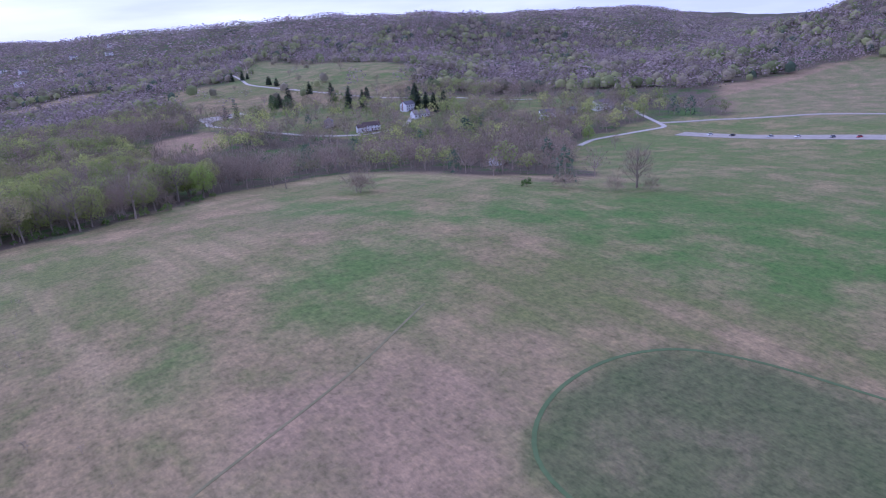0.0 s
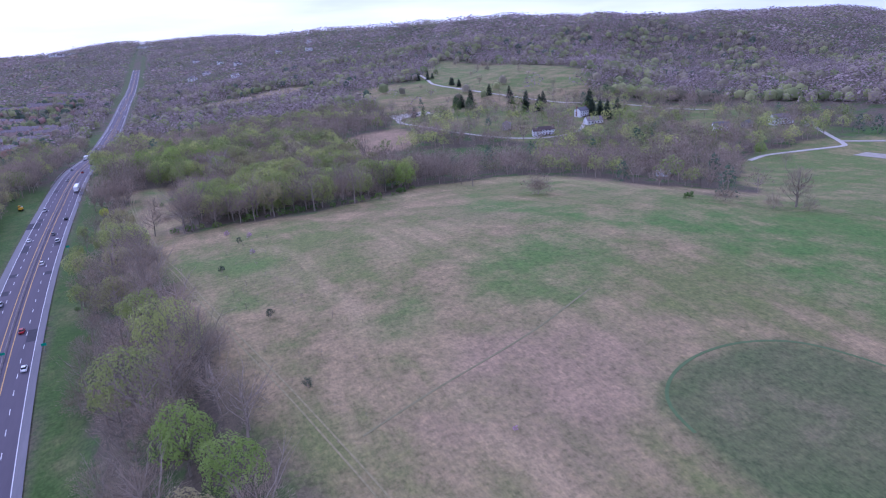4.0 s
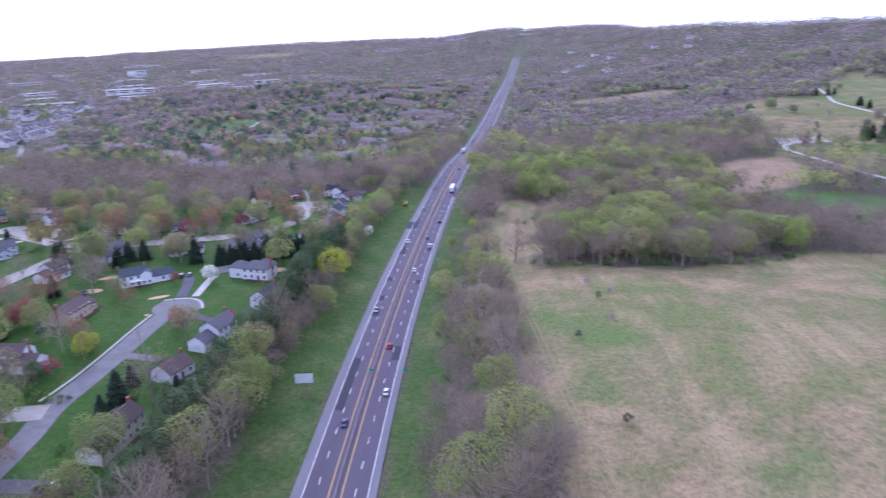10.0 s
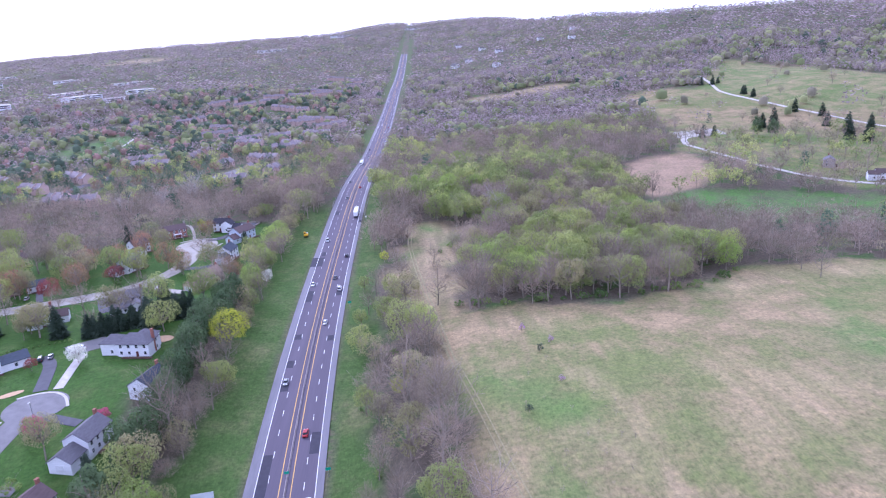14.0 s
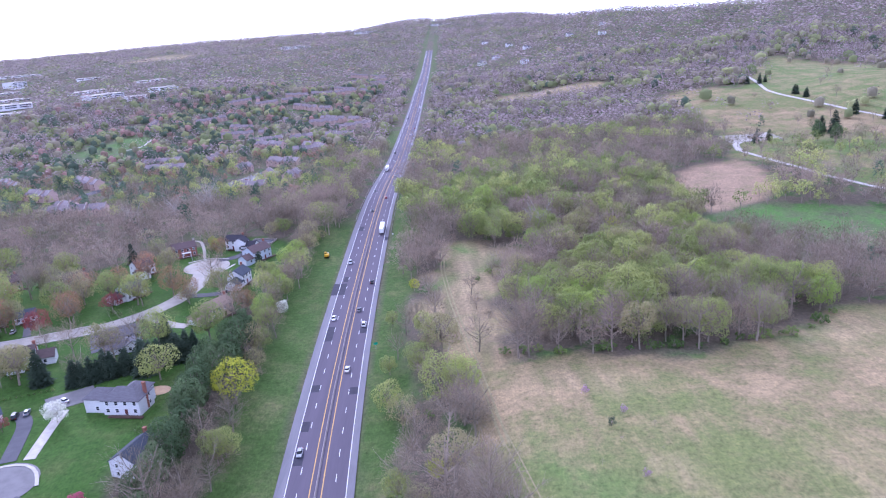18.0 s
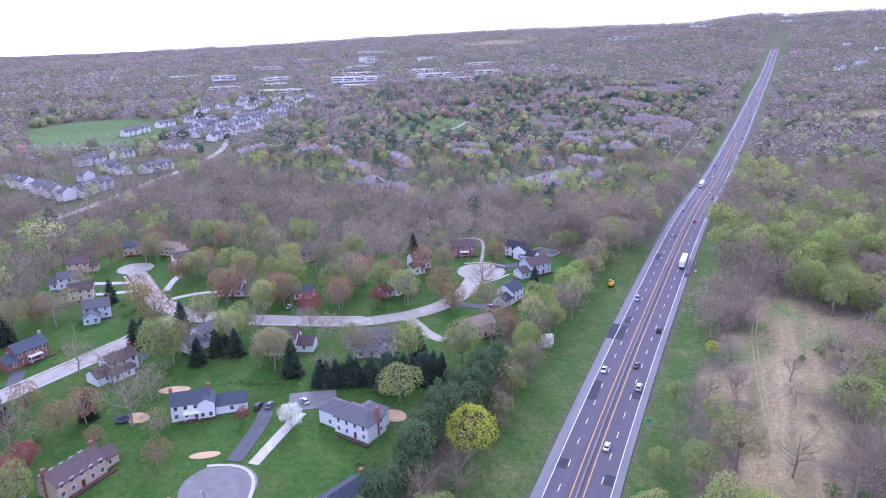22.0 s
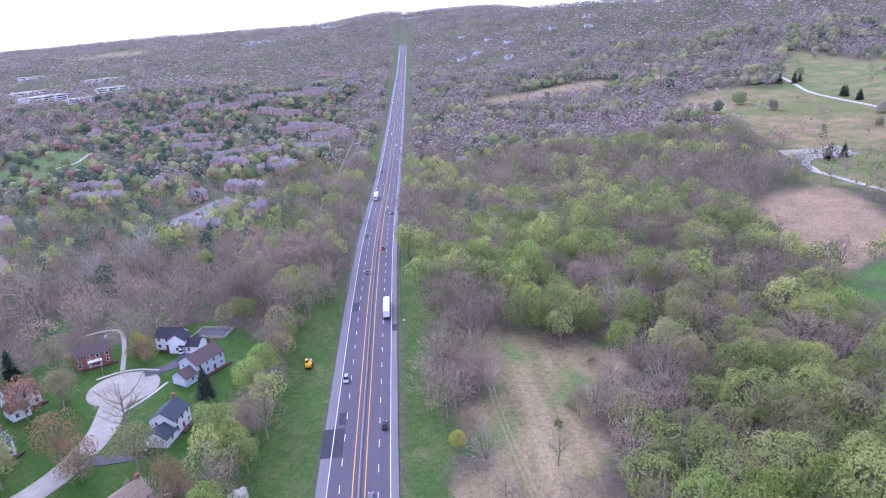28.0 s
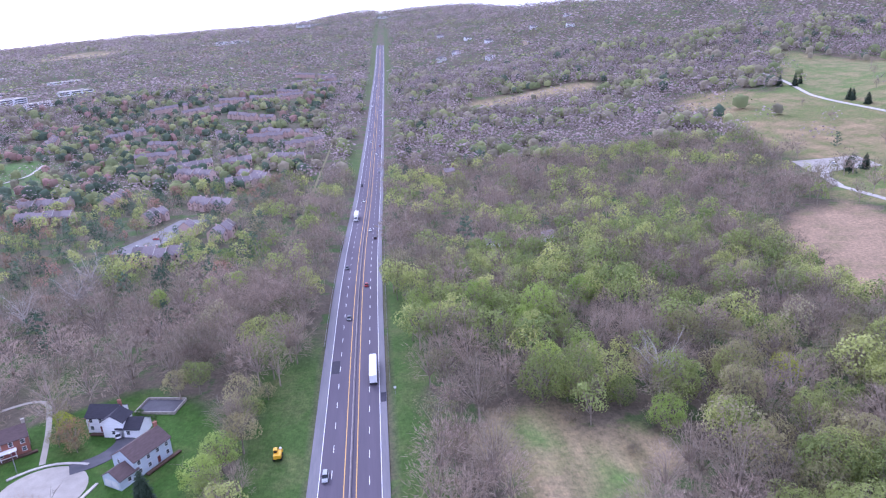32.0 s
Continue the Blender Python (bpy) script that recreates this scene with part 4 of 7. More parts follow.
house(-121, 4, 50, 10, 9, 5.4, WHITE, "brown", "white gabled house with brown roof and brick front", [(-4, -6.5, 7, 6, 3.0, True)], 1)
house(-108, 33, 30, 13, 8, 5.4, BRICK, "brown", "brick colonial house with brown roof near the turning circle", [], 1, porch=True)
house(-80, 43, -12, 10, 8, 5.3, WHITE, "dark", "white house under a dark blue-grey roof", [(5.5, -3.5, 6, 7, 5.3, True), (10.5, -3, 8, 7, 2.9, False)], 1)
house(-62, 20, 58, 13.5, 9, 5.5, BLUEWALL, "brown", "pale blue house with a brown roof and garage wing", [(-9, -1, 6.5, 7, 2.9, False)], 1, garage=2)
house(-150, -12, 40, 11, 8, 5.2, TANWALL, "brown", "brown house half hidden among bare trees", [], 1)
house(-187, -10, 60, 11, 8, 5.2, TANWALL, "brown", "brown house among bare trees beside the woods", [], 1)
house(-152, -56, 30, 9, 7, 3.0, WHITE, "slate", "low white house with blue-grey roof", [], 0)
house(-187, -66, 22, 12, 8, 5.2, WHITE, "brown", "white house with brown roof and pink front", [(8, 0, 6, 6.5, 2.8, False)], 1)
house(-165, -60, 22, 11, 8, 3.2, TANWALL, "grey", "tan house with grey roof behind budding trees", [], 1)
house(-266, -25, 8, 12, 8, 4.8, CREAM, "tan", "cream house with tan roof by the woods", [(7.5, -4, 7, 7, 3.2, True)], 1)
house(-246, -38, 60, 10, 7.5, 5.2, WHITE, "slate", "white house with a dark blue roof", [], 1)
house(-289, -34, 40, 9, 7, 5, TANWALL, "slate", "tan house with blue-grey roof at the wood's edge", [], 0)
house(-293, -66, 40, 11, 8, 5.2, TANWALL, "brown", "tan house with a dark brown roof", [(7, 0, 5, 6, 2.9, False)], 1)
house(-277, -84, 45, 11, 8, 5.2, WHITE, "grey", "grey-white house with a grey roof", [(-7, 0, 5, 6.5, 2.9, False)], 1)
house(-255, -95, 45, 11, 8, 5.2, CREAM, "brown", "cream house with a brown roof and garage", [(-7, 0, 6, 6.5, 2.9, False)], 1)
house(-226, -110, 48, 11, 8.5, 5.3, BLUEWALL, "grey", "pale blue gabled house with a grey roof", [(-2, -6, 8, 6.5, 3.0, True)], 1)
house(-122, -160, 41, 12, 8, 5.5, WHITE, "slate", "white colonial house with dark blue roof and stone centre", [(4.8, -1.5, 7.5, 5, 5.5, True), (12.5, 0, 10, 7, 3.0, False)], 2, porch=True)
house(-66, -147, -8, 13, 9, 5.3, WHITE, "grey", "white house under a grey hip roof with tall chimney", [(-9.5, 0.5, 9, 7.5, 5.0, False), (1, 4, 8, 8, 5.2, True)], 1, hip=True)
house(-50, -180, 74, 12, 9, 5.4, WHITE, "slate", "white house with a blue-grey roof beside tall pines", [], 1)
house(-126, -201, 88, 15, 8.5, 4.6, TANWALL, "brown", "brown-roofed house among flowering trees", [(9.5, 0, 6, 6, 2.9, False)], 2)
house(-123, -240, 2, 13, 8, 5.4, WHITE, "brown", "white colonial house with red-brown roof and brick base", [(8.5, -2.5, 8, 8, 3.0, False), (0, -4.6, 12, 3, 2.9, False)], 2)
house(-61, -277, 86, 13, 8.5, 5.5, CREAM, "brown", "cream two-storey house with dark brown roof", [(-9.5, 0.5, 8, 8.5, 3.0, False), (1, 4, 9, 4, 5.0, False)], 1, garage=2)
house(-62, -242, 72, 11, 9, 3.4, WHITE, "brown", "low white house with brown roof between pines", [], 1)
house(-58, -212, 79, 12, 8.5, 5.4, WHITE, "grey", "white two-storey house with a grey roof", [(-9, 0.5, 9, 7.5, 3.0, False)], 1, garage=1)
house(-225, -235, 85, 12, 8, 5.2, BRICK, "brown", "brick house with a brown roof", [], 1)
house(-160, -250, 5, 13, 8, 5.2, WHITE, "grey", "white house with a grey roof", [], 1)
# farmhouses and barns of the park
house(401, 86, -20, 15, 8, 4.8, WHITE, "brown", "white farmhouse with a brown roof beside the lane", [(-9, -2, 8, 7, 4, False)], 1)
house(460, 95, -10, 16, 10, 3.5, WHITE, "pale", "low white barn with a pale roof under dark spruces", [], 0)
house(474, 136, 10, 12, 9, 6, WHITE, "grey", "white manor house behind dark spruces", [], 2)
house(382, 128, 60, 11, 8, 5, STONE, "grey", "grey stone house among bare trees", [], 1)
house(522, -8, -30, 13, 8, 5, WHITE, "grey", "white house with a grey roof among bare trees", [], 1)
house(548, -12, 20, 9, 7, 4, STONE, "grey", "small stone house among bare trees", [], 1)
house(580, -18, -10, 16, 9, 6, WHITE, "pale", "large pale house at the park road", [(9, 0, 6, 7, 4, False)], 1)
house(593, -38, -30, 6, 5, 2.8, WHITE, "pale", "small white shed by the park road", [], 0)
house(340, -150, 30, 8, 6, 3.5, WHITE, "pale", "small white building among creek trees", [], 0)
house(74, 425, 10, 9, 8, 7, TANWALL, "pale", "pale pink house standing among bare trees", [], 1)
house(106, 199, 15, 6, 5.5, 4.5, WHITE, "pale", "small pale gabled cabin in the woods", [], 0)
house(75, 199, -10, 8, 5, 2.6, WHITE, "pale", "low white shed beside a woodland path", [], 0)
for x, y, r, L, W, h, w, ro in ((185, 1580, -60, 26, 14, 8, WHITE, "grey"), (284, 1450, -60, 22, 12, 8, WHITE, "pale"), (230, 1650, -40, 20, 12, 7, WHITE, "grey"), (330, 1750, 20, 20, 12, 7, WHITE, "grey"),
                                (400, 1600, 60, 18, 11, 7, TANWALL, "grey"), (470, 1820, 10, 18, 11, 7, WHITE, "grey"), (540, 1700, 10, 18, 11, 7, WHITE, "pale"), (300, 1950, 30, 18, 11, 7, WHITE, "grey"),
                                (600, 1950, 50, 18, 11, 7, WHITE, "grey"), (420, 2080, 0, 18, 11, 7, TANWALL, "pale"), (180, 1900, 40, 18, 11, 7, TANWALL, "brown"), (240, 2150, 0, 22, 12, 7, WHITE, "grey")):
    house(x, y, r, L, W, h, w, ro, "pale house on the wooded slope beyond the valley", [(L * 0.3, -W * 0.6, W * 0.8, W * 0.6, h * 0.8, True)], 1)


# ---- rows of townhouses ----
def town_unit(wall, roof, far):
    top = new("townhouse")
    bw, br = bmesh.new(), bmesh.new()
    gable(bw, br, 0, 0, 7.4, 10, 6.0, pitch=0.7, over=0.35, sink=3)
    gable(bw, br, 0, 0, 4.2, 4.4, 5.4, pitch=0.9, over=0.25, m=Matrix.Translation((-1.2, -5.2, 0)) @ Matrix.Rotation(math.pi / 2, 4, "Z"), sink=3)
    part("wall", bw, wall, top)
    part("roof", br, ROOF[roof], top)
    for side, wx, z in (((-1, 1.6, 4.3),) if far else ((-1, -1.2, 4.3), (-1, 2.2, 4.3), (-1, 2.2, 1.5), (1, 0.5, 4.3))):
        o = new("window", UNITS["glazed"])
        o.parent = top
        o.matrix_local = Matrix.Translation((wx, -7.36 if side < 0 and wx < 0 else side * 5.02, z)) @ Matrix.Rotation(0 if side < 0 else math.pi, 4, "Z") @ Matrix.Diagonal((0.62, 1, 0.78, 1))
    if not far:
        bm = bmesh.new()
        box(bm, 3.3, 1.5, 9.0, 0.9, 0.9, 2.0)
        box(bm, 3.3, 1.5, 10.1, 1.1, 1.1, 0.2)
        part("chimney", bm, wall, top)
    if not far:
        bm = bmesh.new()
        for side in (-1, 1):
            box(bm, 0, 0, 0, 0.35, 6.2, 0.4, Matrix.Translation((3.55, side * 2.65, 8.0)) @ Matrix.Rotation(-side * math.atan(0.7), 4, "X"))
        part("party_wall", bm, CONCRETE, top, "pale parapet between the roofs")
    return top


def row_places(x, y, rot, length):
    """The poses of the units along one row, each set a little forward or back."""
    n = max(1, int(length / 7.4))
    c, s = math.cos(radians(rot)), math.sin(radians(rot))
    for i in range(n):
        if i % 7 == 6:
            continue
        u, v = (i - (n - 1) / 2) * 7.4, ((i * 5 + int(x)) % 3 - 1) * 1.3
        px, py = x + c * u - s * v, y + s * u + c * v
        yield pose(px, py, gz(px, py) + 0.6 * (i % 2), 0, 0, rot)


def row_of(proto, x, y, rot, length, label, group):
    for m in row_places(x, y, rot, length):
        tagged(copy_thing(proto, m), label, "townhouse", group=group)


def joined_rows(proto, rows, label):
    """The rows too far off to tell their units apart, in one mesh."""
    bm = bmesh.new()
    mats = [o.data.materials[0] for o in proto.children]
    for row in rows:
        for m in row_places(*row):
            for k, o in enumerate(proto.children):
                v0, f0 = len(bm.verts), len(bm.faces)
                bm.from_mesh(o.data)
                bm.verts.ensure_lookup_table()
                bm.faces.ensure_lookup_table()
                for v in bm.verts[v0:]:
                    v.co = m @ (o.matrix_local @ v.co)
                for f in bm.faces[f0:]:
                    f.material_index = k
    me = bpy.data.meshes.new("townhouse_rows")
    bm.to_mesh(me)
    bm.free()
    for q in mats:
        me.materials.append(q)
    tagged(new("townhouse_rows", me), label, "townhouses", kind="stuff")
    for row in rows:
        FAR_ROWS.append(row[:2] + (row[3] / 2 + 6,))


FAR_ROWS = []
PINK = town_unit(BRICK_PALE, "pale", False)
PINK.matrix_basis = pose(-118, 300, gz(-118, 300), 0, 0, 70)
tagged(PINK, "pink-brown brick townhouse with a weathered grey shingle roof", "townhouse", group="brick townhouses")
BROWN_FAR = town_unit(BRICK_PALE, "pale", True)
BROWN_FAR.matrix_basis = pose(-200, 800, gz(-200, 800), 0, 0, 20)
tagged(BROWN_FAR, "pink-brown brick townhouse with a weathered grey shingle roof", "townhouse", group="brick townhouses")
brown_rows = []
for x, y, rot, length in ((-118, 378, -32, 46), (-156, 350, 65, 28), (-121, 240, -10, 30), (-92, 285, 71, 26), (-255, 190, -38, 36), (-307, 245, -28, 36), (-295, 308, -45, 60), (-237, 178, 0, 52),
                          (-260, 419, -11, 56), (-241, 368, -5, 46), (-206, 413, 81, 32), (-101, 479, -38, 37), (-81, 559, -9, 37), (-102, 748, -28, 80), (-381, 328, -49, 70), (-471, 290, 108, 80),
                          (-421, 322, 103, 60), (-180, 560, 20, 45), (-160, 500, -30, 45), (-230, 640, 10, 60), (-170, 900, -20, 80), (-260, 1000, 30, 80), (-120, 1080, 0, 70), (-330, 820, 60, 70), (-420, 800, 100, 60), (-70, 643, 12, 45), (-127, 730, 5, 45), (-258, 744, -10, 40), (-131, 554, 10, 30), (-109, 457, 20, 30), (-111, 1418, 10, 90), (-169, 1110, 0, 80), (-223, 1080, 20, 60), (-68, 1296, 0, 60), (-127, 1195, -15, 90), (-120, 1500, 10, 90), (-324, 1027, 15, 60)):
    if y < 600:
        row_of(PINK, x, y, rot, length, "pink-brown brick townhouse with a weathered grey shingle roof", "brick townhouses")
    else:
        brown_rows.append((x, y, rot, length))
joined_rows(BROWN_FAR, brown_rows, "far rows of pink-brown brick townhouses among trees")
PALE = town_unit(PALEWALL, "grey", True)
PALE.matrix_basis = pose(-490, 100, gz(-490, 100), 0, 0, -14)
tagged(PALE, "white-sided townhouse with a pale grey roof", "townhouse", group="white townhouses")
for x, y, rot, length in ((-525, 64, -14, 52), (-466, 49, -14, 66), (-562, 162, 76, 30), (-579, 215, 109, 44), (-501, 141, -21, 45), (-472, 160, 101, 37), (-588, 296, 76, 37), (-443, 66, 102, 37),
                          (-682, 432, 90, 96), (-638, 417, 100, 96), (-708, 578, 109, 140), (-726, 657, 90, 120), (-660, 520, 100, 110), (-620, 480, 100, 90), (-690, 640, 100, 90), (-600, 390, 100, 60)):
    row_of(PALE, x, y, rot, length, "white-sided townhouse with a pale grey roof", "white townhouses")
joined_rows(PALE, [(-690 - 165 * k / 7 + side * 0.95 + 10 * math.sin(k * 2.1 + side), 395 + 470 * k / 7 + side * 0.32, 104 + 8 * math.sin(k + side), length - 10 * (k % 3))
                   for k in range(8) for side, length in ((-46, 50), (0, 44), (44, 50))], "dense far rows of white-sided townhouses")


# ---- far office buildings ----
def office(x, y, rot, L, W, floors, label):
    top = new("office_building")
    top.matrix_basis = pose(x, y, gz(x, y), 0, 0, rot)
    bm = bmesh.new()
    H = floors * 4.0
    box(bm, 0, 0, H / 2 - 2, L, W, H + 4)
    part("wall", bm, WHITE, top)
    bm = bmesh.new()
    box(bm, 0, 0, H + 0.35, L + 0.6, W + 0.6, 0.7)
    box(bm, L * 0.2, 0, H + 1.6, L * 0.12, W * 0.4, 2.2)
    part("roof", bm, CONCRETE, top)
    n = max(3, int(L / 26))
    bm = bmesh.new()
    box(bm, 0, 0, 0, L / n * 0.8, 0.4, 1.8)
    first = part("window", bm, GLASS, top)
    first.matrix_local = Matrix.Translation((-L / 2 + L * 0.5 / n, -W / 2 - 0.05, 2.4))
    for f in range(floors):
        for i in range(n):
            for side in (-1, 1):
                if f == i == 0 and side < 0:
                    continue
                o = new("window", first.data)
                o.parent = top
                o.matrix_local = Matrix.Translation((-L / 2 + L * (i + 0.5) / n, side * (W / 2 + 0.05), 2.4 + f * 4))
    tagged(top, label, "office building", group="offices across the valley")


for x, y, rot, L, W, fl in ((-1283, 1168, 43, 60, 30, 2), (-1182, 1258, 67, 80, 36, 1), (-890, 1190, 31, 110, 40, 2), (-740, 1340, 58, 90, 36, 3), (-960, 990, 33, 100, 40, 2), (-1193, 1774, 72, 50, 40, 4),
                            (-1000, 1400, 40, 90, 40, 1), (-1400, 1500, 40, 90, 45, 1), (-1500, 1250, 50, 80, 40, 1), (-900, 1600, 60, 90, 45, 2), (-1300, 2000, 40, 110, 50, 1), (-500, 2600, 10, 120, 50, 2),
                            (-250, 3300, 5, 150, 60, 2), (100, 3500, 0, 120, 60, 2), (-1080, 1120, 50, 60, 30, 1), (-820, 1080, 20, 60, 30, 1), (-1150, 1020, 35, 70, 30, 1), (-640, 1460, 30, 70, 30, 2),
                            (-1100, 1560, 60, 70, 35, 1), (-780, 1760, 45, 80, 35, 1), (-1020, 1880, 20, 70, 35, 1), (-1450, 1780, 50, 80, 35, 1), (-620, 1250, 40, 60, 30, 3)):
    office(x, y, rot, L, W, fl, "long white low office building with dark window bands")

# ---- trees ----
rng = np.random.default_rng(7)


def tube(a, b, r0, r1, n=4):
    """A tapered limb from a to b."""
    a, b = np.array(a, float), np.array(b, float)
    d = (b - a) / (np.linalg.norm(b - a) + 1e-9)
    u = np.cross(d, (0.31, 0.87, 0.2))
    u /= np.linalg.norm(u)
    w = np.cross(d, u)
    t = np.linspace(0, 2 * math.pi, n + 1)[:-1]
    ring = np.cos(t)[:, None] * u + np.sin(t)[:, None] * w
    v = np.concatenate([a + ring * r0, b + ring * r1])
    i = np.arange(n)
    j = (i + 1) % n
    return v, np.concatenate([np.stack([i, j, n + j], 1), np.stack([i, n + j, n + i], 1)])


def gather(pieces):
    vs, fs, k = [], [], 0
    for v, f in pieces:
        vs.append(v)
        fs.append(f + k)
        k += len(v)
    return np.concatenate(vs), np.concatenate(fs)


def slivers(base, direction, length, width, g):
    """Thin twigs: one narrow triangle each."""
    n = len(base)
    side = np.cross(direction, g.normal(size=(n, 3)))
    side /= np.linalg.norm(side, axis=1)[:, None] + 1e-9
    v = np.stack([base - side * width, base + side * width, base + direction * length], 1).reshape(-1, 3)
    return v, np.arange(3 * n).reshape(-1, 3)


def faced(centre, normal, size, g, squash=0.7, jitter=0.33):
    """Leaf tufts that lie with the crown's outer face: ragged quads."""
    n = len(centre)
    nn = normal + g.normal(0, jitter, (n, 3))
    nn /= np.linalg.norm(nn, axis=1)[:, None]
    a = np.cross(nn, g.normal(size=(n, 3)))
    a /= np.linalg.norm(a, axis=1)[:, None] + 1e-9
    b = np.cross(nn, a)
    s = (size * g.uniform(0.55, 1.3, n))[:, None]
    j = lambda: g.uniform(0.55, 1.25, (n, 1))
    v = np.stack([centre - a * s * j(), centre - b * s * squash * j(), centre + a * s * j(), centre + b * s * squash * j()], 1).reshape(-1, 3)
    i = np.arange(n) * 4
    return v, np.concatenate([np.stack([i, i + 1, i + 2], 1), np.stack([i, i + 2, i + 3], 1)])


def dome(g, H, R, low, boughs, per, spread, fill=0.25):
    """Points in boughs over an uneven rounded crown, and the way out from the crown at each."""
    i = np.arange(boughs)
    z = 1 - 1.5 * (i + 0.5) / boughs
    az = i * 2.39996 + g.uniform(-0.25, 0.25, boughs)
    rad = np.sqrt(np.clip(1 - z * z, 0, 1))
    out = np.stack([np.cos(az) * rad, np.sin(az) * rad, z], 1)
    lump = 1 + 0.13 * np.sin(az * 3 + g.uniform(0, 6)) + 0.1 * np.sin(z * 7 + az * 2 + g.uniform(0, 6)) + g.normal(0, 0.07, boughs)
    shell = np.where(g.uniform(0, 1, boughs) < fill, g.uniform(0.35, 0.7, boughs), g.uniform(0.8, 1.0, boughs)) * lump
    hz = H * (1 - low) / 1.75
    c0 = np.array([0, 0, H * low + hz * 0.75])
    c = c0 + out * shell[:, None] * (R, R, hz)
    k = np.repeat(i, per)
    p = c[k] + g.normal(0, spread, (len(k), 3)) * (1, 1, 0.7)
    d = (p - c[k]) / spread * 0.35 + out[k] + (0, 0, 0.25)
    return p, d / np.linalg.norm(d, axis=1)[:, None], c


def billow(g, H, R, low, lobes, per, under=-0.55, core=0.6):
    """Points over a crown of rounded leafy lobes, and the way out at each; the lobes differ in size and leave dark clefts."""
    i = np.arange(lobes)
    z = 1 - (1 - under) * (i + 0.5) / lobes
    az = i * 2.39996 + g.uniform(-0.5, 0.5, lobes) + g.uniform(0, 6)
    rad = np.sqrt(np.clip(1 - z * z, 0, 1))
    out = np.stack([np.cos(az) * rad, np.sin(az) * rad, z], 1)
    hz = H * (1 - low) / 2
    c0 = np.array([0, 0, H * low + hz])
    r = np.minimum(R, hz) * g.uniform(0.25, 0.48, lobes)
    c = c0 + out * (np.array([R, R, hz]) * 0.68) * g.uniform(0.7, 1.24, (lobes, 1))
    c, r = np.concatenate([[c0], c]), np.concatenate([[min(R, hz) * core], r])
    pts, ways = [], []
    for k in range(len(c)):
        j = np.arange(per)
        zz = 1 - 1.7 * (j + g.uniform(0.1, 0.9, per)) / per
        aa = j * 2.39996 + g.uniform(-0.4, 0.4, per)
        rr = np.sqrt(np.clip(1 - zz * zz, 0, 1))
        d = np.stack([np.cos(aa) * rr, np.sin(aa) * rr, zz], 1)
        q = c[k] + d * (r[k] * g.normal(1, 0.09, (per, 1)))
        gap = np.min(np.where(np.arange(len(c)) == k, 9.0, np.linalg.norm(q[:, None] - c[None], axis=2) / r), axis=1)
        hold = gap > 0.84
        pts.append(q[hold])
        ways.append((d * 0.8 + (q - c0) / R * 0.25 + (0, 0, 0.15))[hold])
    p, w = np.concatenate(pts), np.concatenate(ways)
    return p, w / np.linalg.norm(w, axis=1)[:, None], c


def lump(g, R, z0, z1, sides=7, rings=3):
    """The dense uneven inside of a far crown."""
    v, f = [], []
    for k in range(rings):
        u = k / rings
        rr = R * math.cos(u * 1.35) * (0.8 if k == 0 else 1)
        for a in range(sides):
            t = 2 * math.pi * (a + 0.5 * (k % 2)) / sides
            q = rr * g.uniform(0.72, 1.2)
            v.append((q * math.cos(t), q * math.sin(t), z0 + (z1 - z0) * (math.sin(u * 1.5) + g.normal(0, 0.06))))
    v.append((g.normal(0, R * 0.15), g.normal(0, R * 0.15), z1))
    for k in range(rings - 1):
        for a in range(sides):
            b, lo, hi = (a + 1) % sides, k * sides, (k + 1) * sides
            if k % 2 == 0:
                f += [(lo + a, lo + b, hi + a), (lo + b, hi + b, hi + a)]
            else:
                f += [(lo + a, hi + b, hi + a), (lo + a, lo + b, hi + b)]
    top = (rings - 1) * sides
    f += [(top + a, top + (a + 1) % sides, len(v) - 1) for a in range(sides)]
    return np.array(v), np.array(f)


def outward_twigs(p, d, length, width, g):
    """Thin twigs pointing out of the crown, their flat side to the light."""
    n = len(p)
    t = d + g.normal(0, 0.5, (n, 3)) + (0, 0, 0.2)
    t /= np.linalg.norm(t, axis=1)[:, None]
    side = np.cross(t, d + g.normal(0, 0.35, (n, 3)) + (0, 0, 0.4))
    side = np.cross(t, side)
    side = np.cross(side, t)
    side /= np.linalg.norm(side, axis=1)[:, None] + 1e-9
    v = np.stack([p - side * width, p + side * width, p + t * length[:, None]], 1).reshape(-1, 3)
    return v, np.arange(3 * n).reshape(-1, 3)


